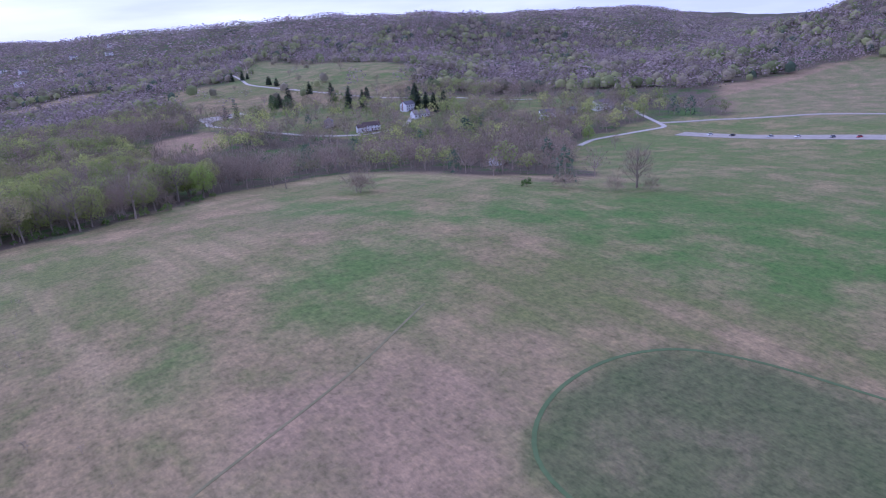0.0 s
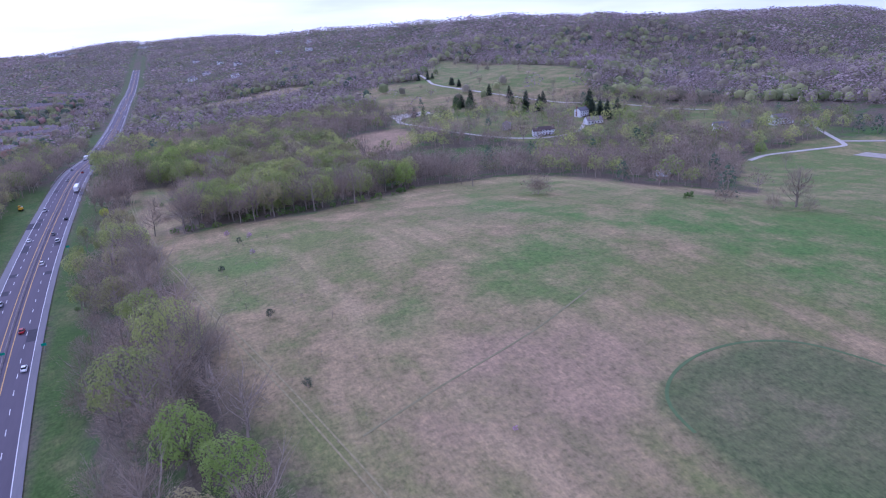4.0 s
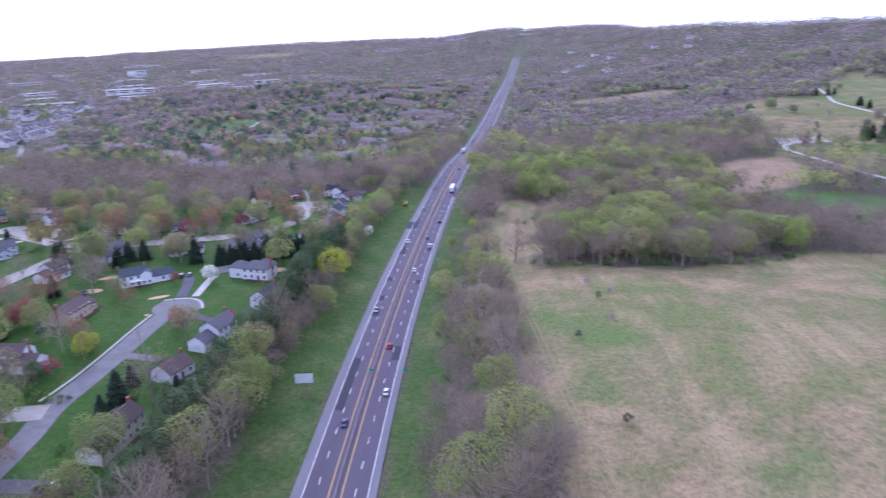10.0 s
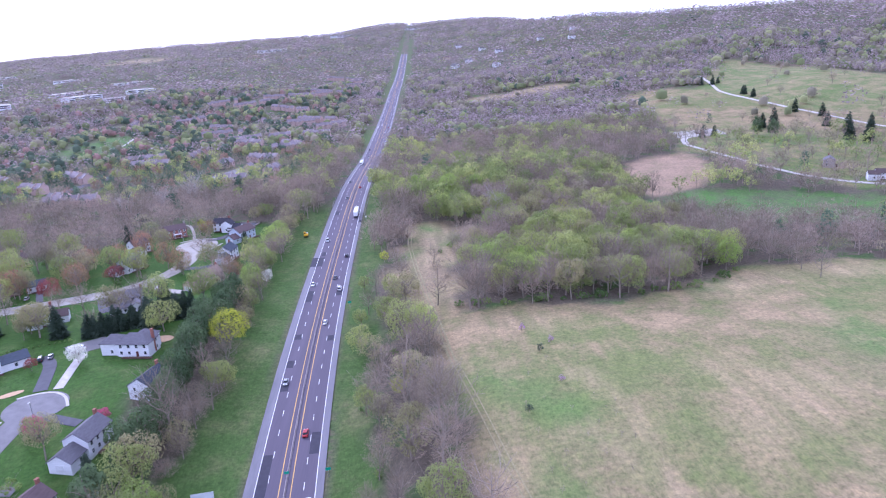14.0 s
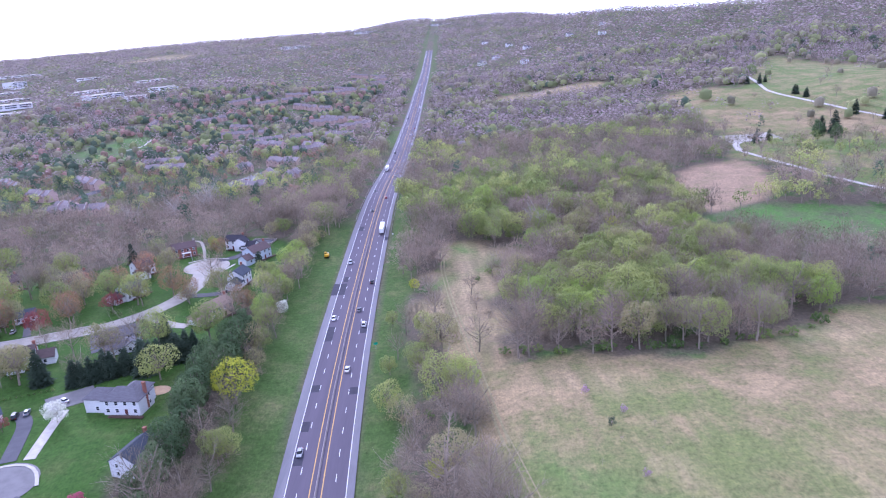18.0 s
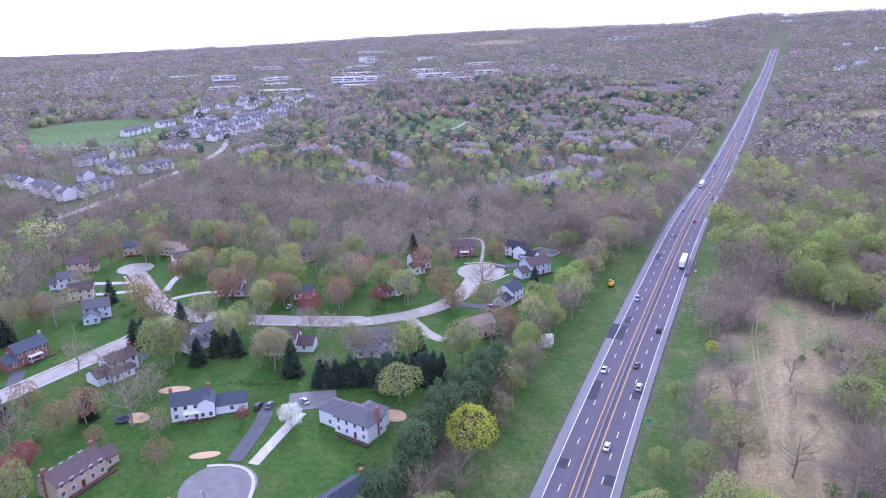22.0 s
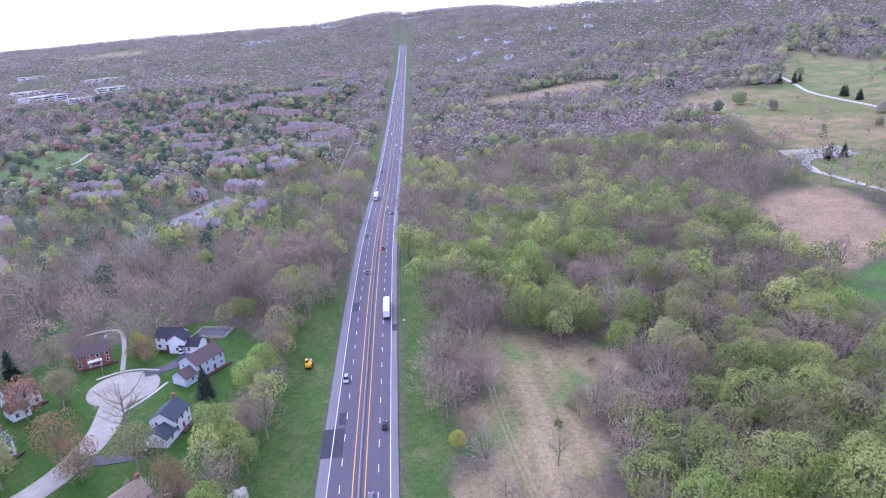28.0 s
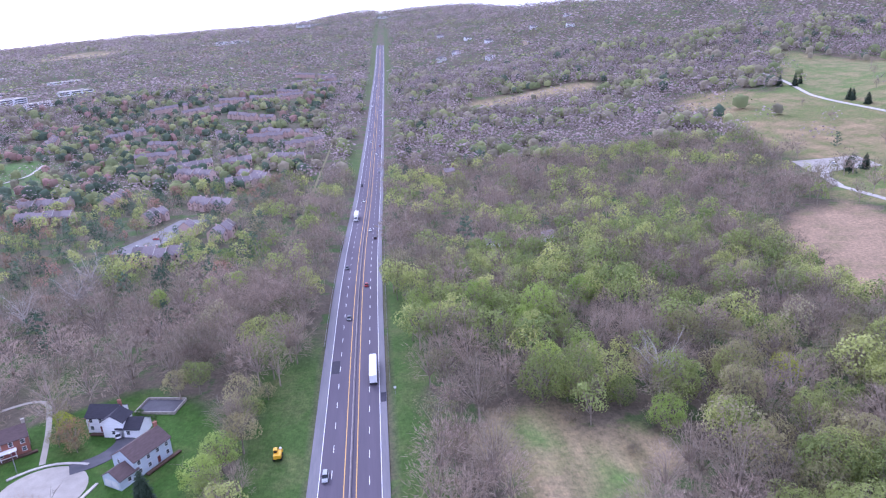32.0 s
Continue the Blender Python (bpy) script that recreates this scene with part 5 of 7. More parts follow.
def skeleton_tree(g, H, R, limbs=9, subs=5, low=0.28, lean=0.05, thick=0.022):
    """Trunk, limbs and branches; returns the wood and the branch ends."""
    wood, ends, dirs = [], [], []
    p, r = np.zeros(3), H * thick
    for k in range(4):
        q = p + np.array([g.normal(0, lean * H * 0.2), g.normal(0, lean * H * 0.2), H * 0.17])
        wood.append(tube(p - (0, 0, 0.6 if k == 0 else 0), q, r, r * 0.78, 6))
        p, r = q, r * 0.78
    tops = p
    for i in range(limbs):
        t = low + (0.68 - low) * i / limbs
        a0 = np.array([0, 0, H * t]) * (1, 1, 1) + tops * np.array([1, 1, 0]) * t
        az = i * 2.4 + g.uniform(-0.5, 0.5)
        up = 0.45 + 0.6 * t + g.uniform(-0.1, 0.15)
        reach = R * (0.75 + 0.35 * math.sin(math.pi * min(1, (t - low) / (0.75 - low) * 0.8 + 0.1))) * g.uniform(0.7, 1.1)
        d = np.array([math.cos(az), math.sin(az), up])
        mid = a0 + d * reach * 0.5
        d2 = np.array([math.cos(az + g.normal(0, 0.3)), math.sin(az + g.normal(0, 0.3)), up * 1.5 + 0.2])
        end = mid + d2 * reach * 0.42
        lr = H * thick * 0.42
        wood += [tube(a0, mid, lr, lr * 0.6), tube(mid, end, lr * 0.6, lr * 0.2)]
        for j in range(subs):
            s = g.uniform(0.3, 1.0)
            b0 = a0 + (mid - a0) * s * 2 if s < 0.5 else mid + (end - mid) * (s - 0.5) * 2
            bd = d2 * 0.6 + g.normal(0, 0.55, 3)
            bd[2] = abs(bd[2]) * 0.8 + 0.15
            b1 = b0 + bd * reach * 0.38
            wood.append(tube(b0, b1, lr * 0.3, lr * 0.08, 3))
            for f in (0.45, 0.8, 1.0):
                ends.append(b0 + (b1 - b0) * f)
                dirs.append(bd / np.linalg.norm(bd))
        ends.append(end)
        dirs.append(d2 / np.linalg.norm(d2))
    top = tops + (0, 0, H * 0.27)
    wood.append(tube(tops, top, r, r * 0.2))
    for f in (0.4, 0.7, 1.0):
        for _ in range(3):
            ends.append(tops + (top - tops) * f)
            dirs.append(np.array([g.normal(0, 0.5), g.normal(0, 0.5), 0.8]))
    return wood, np.array(ends), np.array(dirs)


def tree_object(name, bark, crown_mat, wood, crown):
    top = new(name)
    if wood:
        v, f = gather(wood)
        put_mesh("trunk", v, f, [bark], top)
    put_mesh("crown", crown[0], crown[1], [crown_mat], top, smooth=True)
    return top


def bare_tree(seed, H=16, R=5, bark=BARK, twig=TWIG, n=24, w=0.032, limbs=10, low=0.25, reach=0.34, thick=1.0, name="bare_tree"):
    g = np.random.default_rng(seed)
    wood, e, d = skeleton_tree(g, H, R * 1.15, limbs, 6, low, thick=0.022 * thick)
    p, o, c = dome(g, H, R, low, 50, n, R * 0.14, 0.35)
    for q in c[::2] if thick < 1.2 else ():
        k = np.argmin(np.linalg.norm(e - q, axis=1))
        wood.append(tube(e[k] * 0.8 + (0, 0, 0.2 * H * low), q * (1.05, 1.05, 1.02), R * 0.011, R * 0.004, 3))
    return tree_object(name, bark, twig, wood, outward_twigs(p, o, g.uniform(0.4, 1.0, len(p)) * R * reach, w, g))


def leaf_tree(seed, kind, H=15, R=5, n=230, size=0.045, limbs=8, low=0.12, name="leafing_tree", lobes=22):
    g = np.random.default_rng(seed)
    wood, e, d = skeleton_tree(g, H, R * 0.8, limbs, 3, low + 0.08)
    p, o, c = billow(g, H, R, low, lobes, n, -0.75)
    for q in c[1:]:
        a = np.array([q[0] * 0.1, q[1] * 0.1, H * (low + 0.08) + max(0, q[2] - H * low) * 0.15])
        wood.append(tube(a, q, R * 0.022, R * 0.008, 3))
    return tree_object(name, BARK, LEAF[kind], wood, faced(p, o, size * R, g, 0.75, 0.24))


def conifer(seed, kind, H=15, R=3.6, n=1100, droop=0.35, power=0.85, low=0.06, name="pine_tree", size=0.55):
    g = np.random.default_rng(seed)
    t = g.uniform(0, 1, n) ** 0.75
    h = low + (1 - low) * (1 - t)
    h = np.round(h * 14 + g.normal(0, 0.22, n)) / 14 + g.normal(0, 0.012, n)
    h = np.clip(h, low, 0.99)
    lobes = 0.8 + 0.28 * np.sin(g.integers(0, 7, n) * 2.1 + h * 40)
    rad = R * (1 - h) ** power * lobes
    az = g.uniform(0, 2 * math.pi, n)
    f = np.sqrt(g.uniform(0.12, 1, n))
    c = np.stack([np.cos(az) * rad * f, np.sin(az) * rad * f, h * H - droop * rad * f], 1)
    out = np.stack([np.cos(az), np.sin(az), np.full(n, -droop * 0.8)], 1) + g.normal(0, 0.25, (n, 3))
    side = np.stack([-np.sin(az), np.cos(az), g.normal(0, 0.3, n)], 1)
    s = (size * g.uniform(0.6, 1.3, n) * (0.5 + 0.6 * (1 - h)))[:, None]
    v = np.stack([c - out * s * 0.7, c + side * s * 0.6, c + out * s * 1.2, c - side * s * 0.6], 1).reshape(-1, 3)
    i = np.arange(n) * 4
    fc = np.concatenate([np.stack([i, i + 1, i + 2], 1), np.stack([i, i + 2, i + 3], 1)])
    return tree_object(name, BARK, LEAF[kind], [tube((0, 0, -0.6), (0, 0, H * 0.95), H * 0.018, 0.03, 6)], (v, fc))


PROTOS = {
    "bare": [bare_tree(11, 15, 4.6), bare_tree(12, 17, 5.4), bare_tree(13, 13, 4.4, limbs=8), bare_tree(14, 18, 5.8), bare_tree(15, 11, 4.2, limbs=8, low=0.15), bare_tree(16, 15, 5.6)],
    "spring": [leaf_tree(21, "spring", 15, 6.4), leaf_tree(22, "spring", 17, 7, lobes=27), leaf_tree(23, "spring", 12, 5.6, lobes=18), leaf_tree(24, "spring", 16, 5.8, low=0.28)],
    "olive": [leaf_tree(31, "olive", 15, 6, n=110, size=0.05), leaf_tree(32, "olive", 16, 6.4, n=110, size=0.05, low=0.28), leaf_tree(33, "olive", 11, 5, n=110, size=0.05)],
    "bright": [leaf_tree(41, "bright", 13, 5.8), leaf_tree(42, "bright", 15, 6.4, lobes=26)],
    "yellow": [leaf_tree(51, "yellow", 14, 5.6, lobes=24)],
    "pine": [leaf_tree(61, "pine", 15, 4.6, n=150, size=0.078, low=0.04, name="pine_tree", lobes=28), leaf_tree(62, "pine", 14, 4.2, n=150, size=0.078, low=0.03, name="pine_tree", lobes=24)],
    "spruce": [conifer(71, "spruce", 12.5, 3.9, 1500, 0.25, 0.62, 0.02, name="spruce_tree", size=0.75), conifer(72, "spruce", 11, 3.6, 1400, 0.25, 0.58, 0.02, name="spruce_tree", size=0.75)],
    "maroon": [leaf_tree(81, "maroon", 9, 4.4, name="ornamental_tree", low=0.12, lobes=14), leaf_tree(82, "maroon", 8, 3.8, name="ornamental_tree", low=0.12, lobes=12)],
    "rust": [leaf_tree(91, "rust", 12, 5.2, n=120, size=0.05), leaf_tree(92, "rust", 13, 5.8, n=120, size=0.05)],
    "pink": [leaf_tree(101, "pink", 7, 3.8, low=0.1, name="cherry_tree")],
    "white": [leaf_tree(111, "white", 7.5, 3.6, low=0.1, name="blossoming_tree")],
    "redbud": [leaf_tree(121, "redbud", 3.2, 1.6, n=40, size=0.08, low=0.12, lobes=8, name="redbud_tree")],
    "sycamore": [bare_tree(131, 19, 8, BARK_PALE, TWIG_PALE, n=16, w=0.035, limbs=19, low=0.16, thick=1.3), bare_tree(132, 17, 7.5, BARK_PALE, TWIG_PALE, n=16, w=0.035, limbs=18, low=0.16, thick=1.3)],
    "cedar": [leaf_tree(141, "spruce", 3.4, 1.5, n=50, size=0.1, low=0.02, lobes=9, name="cedar_shrub")],
    "sapling": [bare_tree(151, 3.2, 0.9, n=3, w=0.02, limbs=5, name="sapling")],
    "shrub": [leaf_tree(161, "shrub", 2.6, 2.2, n=44, size=0.08, low=0.02, lobes=9, name="shrub"), leaf_tree(162, "shrub", 1.9, 1.7, n=44, size=0.08, low=0.02, lobes=8, name="shrub")],
    "thicket": [bare_tree(171, 5, 3.4, n=20, w=0.04, limbs=9, low=0.04, name="thicket")],
}
LABELS = {
    "bare": ("bare grey-brown deciduous tree with fine twigs", "tree", "bare trees"), "spring": ("tree coming into fresh yellow-green leaf", "tree", "leafing trees"),
    "olive": ("tree budding in dull olive green", "tree", "budding trees"), "bright": ("tree in bright light-green young leaf", "tree", "bright green trees"),
    "yellow": ("rounded tree in yellow-green leaf", "tree", "yellow-green trees"), "pine": ("tall soft green pine by the houses", "tree", "pines"),
    "spruce": ("dark conical spruce with drooping boughs", "tree", "spruces"), "maroon": ("ornamental tree in maroon leaf on a lawn", "tree", "maroon trees"),
    "rust": ("street tree with rust-coloured buds", "tree", "rust trees"), "pink": ("rounded cherry tree in deep pink blossom", "tree", "cherries"),
    "white": ("small tree in white blossom on a lawn", "tree", "white blossom trees"), "redbud": ("small redbud with mauve blossom in the meadow", "tree", "redbuds"),
    "sycamore": ("large bare sycamore with pale limbs", "tree", "sycamores"), "cedar": ("small dark cedar standing in the meadow", "shrub", "meadow cedars"),
    "sapling": ("thin bare sapling in the meadow", "sapling", "meadow saplings"), "shrub": ("low green leafy shrub", "shrub", "shrubs"),
    "thicket": ("tangled bare thicket at the wood's edge", "shrub", "thickets"),
}
used = set()


def plant(kind, x, y, scale=1.0, which=None, label=""):
    k = rng.integers(len(PROTOS[kind])) if which is None else which
    proto = PROTOS[kind][k]
    m = Matrix.Translation((x, y, gz(x, y))) @ Matrix.Rotation(rng.uniform(0, 6.28), 4, "Z") @ Matrix.Rotation(rng.normal(0, 0.03), 4, "X")
    if (kind, k) in used:
        o = copy_thing(proto, m)
    else:
        o = proto
        o.matrix_basis = m
        used.add((kind, k))
    o.scale = (scale * rng.uniform(0.93, 1.07),) * 2 + (scale * rng.uniform(0.9, 1.1),)
    text, cat, group = LABELS[kind]
    return tagged(o, label or text, cat, group=group)


SET = [("yellow", -32, -141, 1.35), ("yellow", -92, 40, 0.6), ("olive", -98, 49, 0.65), ("olive", -85, 29, 0.5), ("spring", -54, 58, 0.9), ("bright", -95, 154, 0.8), ("bright", -82, 158, 0.6), ("bright", -74, 169, 0.8), ("bright", -61, 168, 0.85), ("spring", -38, 85, 1), ("spring", -30, 94, 1.1), ("bright", -40, 2, 0.9), ("olive", -60, 55, 0.8), ("sycamore", -152, 142, 0.9), ("shrub", -66, 44, 1), ("shrub", -72, 48, 1.2), ("bright", 58, -343, 1.2), ("bright", 66, -358, 1.1), ("spring", 50, -266, 1.3), ("spring", 57, -295, 1.35), ("spring", 47, -309, 1.4), ("spring", -34, -288, 1.25), ("yellow", -99, -235, 0.7), ("yellow", -218, -93, 0.85), ("rust", -87, -297, 1.1), ("rust", -104, -283, 1.1), ("rust", -180, -78, 1.2), ("maroon", -147, -217, 1.3), ("spruce", -71, -261, 1.1), ("yellow", 38, -193, 0.5), ("spring", 21, -124, 0.6), ("yellow", 29, -44, 0.45), ("spring", 20, -81, 0.55), ("bare", 48, -165, 0.9), ("bare", 69, -301, 0.75), ("bare", 71, -339, 0.7), ("white", -87, -154, 1),
       ("pink", -78, -205, 1), ("pink", -60, -197, 0.6), ("maroon", -136, -74, 1.4), ("maroon", -115, -49, 1.3), ("maroon", -103, -158, 0.65), ("maroon", -144, -202, 1.3), ("maroon", -141, -210, 1.3), ("maroon", -153, -216, 1.2),
       ("rust", -183, -74, 1.3), ("rust", -128, -63, 1.2), ("rust", -92, -32, 1.4), ("rust", -48, -58, 0.8), ("rust", -190, -110, 1.3), ("rust", -157, -68, 1.2), ("rust", -284, -53, 1.3), ("rust", -88, -305, 1.2), ("rust", -226, -61, 1),
       ("spruce", -235, -95, 1), ("spruce", -181, -125, 1.1), ("spruce", -146, -122, 1), ("spruce", -139, -119, 1), ("spruce", -147, -131, 1), ("yellow", -278, -32, 0.9), ("olive", -123, -125, 0.6), ("olive", -224, -14, 0.8),
       ("white", -31, -62, 0.9), ("bright", -38, -67, 1), ("bright", -37, 11, 0.9), ("olive", -92, 33, 0.7), ("spruce", -56, 0, 0.9), ("olive", -113, 27, 0.5), ("bare", -165, -19, 0.9), ("bare", -147, 0, 0.95),
       ("sycamore", 100, 26, 0.9), ("spring", 109, 3, 0.9), ("spring", 132, -4, 0.9), ("spring", 104, -42, 1), ("spring", 78, 62, 0.85), ("olive", 30, 58, 0.8), ("sycamore", -137, 164, 0.95), ("sycamore", -140, 190, 0.95), ("sycamore", -174, 124, 0.9), ("yellow", 143, 25, 0.95), ("spring", 34, -97, 0.75), ("spring", 22, -150, 0.8), ("spring", 36, -106, 0.6),
       ("spring", -37, -76, 0.8), ("pine", -45, -102, 1), ("pine", -47, -118, 1), ("pine", -46, -134, 1.05), ("pine", -44, -158, 1.05), ("pine", -44, -262, 1), ("pine", -42, -276, 1), ("pine", -42, -222, 1), ("pine", -43, -245, 1),
       ("olive", -36, -292, 0.95), ("spruce", -72, -258, 0.7), ("spruce", -74, -266, 0.6), ("spruce", -70, -263, 0.6), ("pine", -106, -252, 0.7), ("yellow", -101, -226, 0.5), ("bare", -112, -221, 0.8), ("maroon", -104, -246, 0.91), ("spruce", -152, -175, 0.9),
       ("spruce", -144, -220, 1), ("spruce", -162, -215, 1), ("spruce", -151, -113, 0.8), ("bare", 319, -262, 1.4), ("bare", 321, -261, 1.25), ("bare", 232, -184, 0.7), ("bare", 233, -186, 0.6), ("thicket", 232, -187, 1.9), ("bare", 224, -112, 1), ("bare", 225, -126, 0.8), ("bare", 55, -121, 1.05),
       ("bare", 44, -166, 0.8), ("spruce", 450, 210, 1.5), ("spruce", 460, 199, 1.6), ("spruce", 496, 155, 1.7), ("spruce", 473, 105, 1.5), ("spruce", 484, 118, 1.5), ("spruce", 465, 272, 1.4), ("spruce", 478, 475, 1.0),
       ("spruce", 478, 573, 1.1), ("spruce", 469, 593, 0.9), ("spruce", 343, 283, 1), ("spruce", 355, 282, 1), ("pine", 387, 257, 1.2), ("pine", 396, 244, 1.2), ("bare", 235, -51, 1.1), ("bright", 467, -104, 0.8), ("bare", 439, -151, 0.8), ("thicket", 295, -245, 1.4),
       ("spruce", 409, 293, 1.50), ("spruce", 416, 281, 1.60), ("spruce", 473, 347, 1.20), ("spruce", 486, 315, 1.30), ("spruce", 469, 243, 1.60), ("spruce", 495, 248, 1.40), ("spruce", 523, 194, 1.70), ("spruce", 485, 134, 1.60), ("spruce", 484, 106, 1.60), ("spruce", 504, 116, 1.50), ("spruce", 478, 480, 1.10), ("spruce", 478, 453, 1.10), ("spruce", 489, 581, 0.90), ("spruce", 466, 582, 1.10), ("redbud", 85, -166, 1), ("redbud", 93, -181, 0.9), ("redbud", 90, -213, 0.8), ("redbud", 120, -368, 0.5), ("cedar", 85, -285, 1), ("cedar", 77, -229, 0.9), ("cedar", 86, -330, 0.9), ("cedar", 88, -187, 0.9),
       ("thicket", 306, -262, 1.2), ("thicket", 318, -270, 1.1), ("shrub", 60, -40, 1.2), ("shrub", 66, -30, 1), ("shrub", 286, -232, 2)]
for kind, x, y, s in SET:
    plant(kind, x, y, s)
for i in range(17):
    u = i / 16
    plant("spruce", -94 + 38 * u + rng.normal(0, 0.5), -128 + 21 * u + rng.normal(0, 0.6), rng.uniform(0.85, 1.05), label="dark spruce in a dense hedge row between gardens")
for i in range(27):
    y = -312 + 8.1 * i
    plant("pine", -40.5 + rng.uniform(-2.5, 2.5), y, rng.uniform(0.95, 1.3))
for i in range(18):
    plant("bare" if i % 3 == 0 else "thicket", -31 + rng.uniform(-3, 2), -305 + 11.5 * i, rng.uniform(0.4, 0.55) if i % 3 == 0 else rng.uniform(0.7, 1.1))
for i in range(20):
    y = -112 + 8.2 * i
    plant(("bare", "olive", "bare", "spring", "thicket")[i % 5], -35 + rng.uniform(-4, 3), y, rng.uniform(0.6, 0.9))
for x, y in ((-54, -292), (-51, -262), (-70, -291), (-48, -229), (-50, -197), (-72, -232), (-54, -165), (-75, -285), (-68, -258)):
    plant("shrub", x, y, rng.uniform(1.1, 1.6))
for x, y in ((-53, -256), (-73, -249), (-52, -228), (-110, -186), (-135, -186), (-100, -232)):
    plant("spruce" if x > -80 else "rust", x, y, rng.uniform(0.5, 0.75))
for i in range(26):
    u = i / 25
    plant("shrub", 66 + 128 * u + rng.normal(0, 2), float(np.interp(u, (0, 0.25, 0.5, 0.8, 1), (-127, -135, -141, -134, -112))) + rng.uniform(0, 4), rng.uniform(0.7, 1.5), label="green leafy shrub at the wood's edge")
for i in range(14):
    plant("shrub", -125 + 24 * i / 13, -138.5 + 8 * i / 13, 0.45, label="clipped hedge shrub along a lawn")
for i in range(9):
    plant("shrub", -103 + 14 * i / 8 + rng.normal(0, 0.3), -263 + 5 * rng.uniform(), 0.8, label="dense green garden shrub by the street")
for k in range(48):
    t = rng.uniform(0, 1)
    x, y = 72 + 30 * rng.uniform() + 8 * t, -180 - 175 * t
    plant("sapling", x, y, rng.uniform(0.3, 0.75))


# ---- where the woods stand ----
def clear_of(x, y):
    """1 where trees may stand."""
    z = zones(x, y)
    d = np.abs(x - road_x(y))
    free = 1 - np.maximum.reduce([np.where(poly_in(x, y, ESTATE, 5) > 0.5, 0.5, z["meadow"]), np.clip(z["tan"] * 1.9, 0, 1), z["brown"], z["lush"], poly_in(x, y, LAWNS, 2)])
    left = 15 + 14 * (1 - sst(y, 30, 110))
    right = 15 + 9 * (1 - sst(y, 60, 140))
    return free * (d > np.where(x < road_x(y), left, right) + 2 * np.sin(y / 13))


HOUSES = np.array([(o.matrix_basis.translation.x, o.matrix_basis.translation.y, 10.0 if o.name[0] == "h" else 9.0) for o in scene.objects if o.name.split(".")[0] in ("house", "townhouse")] +
                  [(o.matrix_basis.translation.x, o.matrix_basis.translation.y, 60.0) for o in scene.objects if o.name.startswith("office")] + FAR_ROWS)


def off_houses(x, y):
    ok = np.ones(len(x), bool)
    for hx, hy, r in HOUSES:
        ok &= (x - hx) ** 2 + (y - hy) ** 2 > r * r
    for line, half in (([(-400, -30), (-406, 29), (-418, 86), (-454, 179), (-492, 250), (-551, 337)], 7), ([(315, 251), (322, 195), (333, 142), (368, 93), (421, 71)], 5), ([(322, 305), (370, 300)], 19),
                       ([(-285, 205), (-272, 290), (-265, 340)], 9), ([(-150, 262), (-125, 345)], 16), ([(45, 172), (75, 196), (105, 190)], 3), ([(-46, 215), (-43.5, 400), (-42.5, 500), (-32, 815)], 4)):
        ok &= line_in(x, y, line, half, 0.5) < 0.5
    return ok


def scatter(x0, x1, y0, y1, step):
    gx2, gy2 = np.meshgrid(np.arange(x0, x1, step), np.arange(y0, y1, step))
    x, y = gx2.ravel().astype(float), gy2.ravel().astype(float)
    x += rng.uniform(-0.42, 0.42, len(x)) * step
    y += rng.uniform(-0.42, 0.42, len(y)) * step
    ok = rng.uniform(0, 1, len(x)) < clear_of(x, y)
    x, y = x[ok], y[ok]
    ok = off_houses(x, y)
    built = np.maximum(poly_in(x, y, TOWN, 15) * 0.08, poly_in(x, y, WHITETOWN, 15) * 0.6)
    ok &= rng.uniform(0, 1, len(x)) > built
    return x[ok], y[ok]


def species(x, y):
    """How green the crowns are: drifts of leafing trees among the bare ones."""
    v = 0.3 + np.sin(x / 37 + 1.1) * np.sin(y / 43 - 0.7) + 0.7 * np.sin(x / 13.3 + y / 17.1) + rng.normal(0, 0.75, len(x))
    v += 1.5 * bump(x, y, 115, 120, 85, 80) + 1.4 * bump(x, y, 120, -98, 48, 26) + 0.9 * bump(x, y, 185, -110, 22, 20) - 1.3 * bump(x, y, 92, -28, 34, 34) - 0.8 * bump(x, y, 160, -40, 40, 40) - 1.6 * bump(x, y, 45, -270, 40, 130) - 0.9 * bump(x, y, 30, -60, 16, 120) - 0.9 * bump(x, y, -90, 130, 80, 60) - 1.5 * bump(x, y, -270, 95, 190, 80) - 0.7 * bump(x, y, 300, -60, 90, 90)
    return v


# the nearest trees stand one by one
counts = {}
nx_, ny_ = scatter(-62, 230, -400, 175, 8.6)
view = ((np.abs(nx_ - 10) < 60) | (ny_ > -160)) & ~((nx_ < -39) & (ny_ < -85)) & ~((nx_ < -34) & (ny_ < -85) & (ny_ > -200))
for _, sx_, sy_, _s in SET:
    view &= (nx_ - sx_) ** 2 + (ny_ - sy_) ** 2 > (120 if _ in ("spring", "bright") and sy_ < -250 else 70 if _ in ("spring", "yellow", "bright") else 36)
nx_, ny_ = nx_[view], ny_[view]
near_mask = (np.abs(nx_ - 20) < 75) | ((ny_ < 60) & (nx_ < 200))
nv = species(nx_, ny_)
mid_extra = []
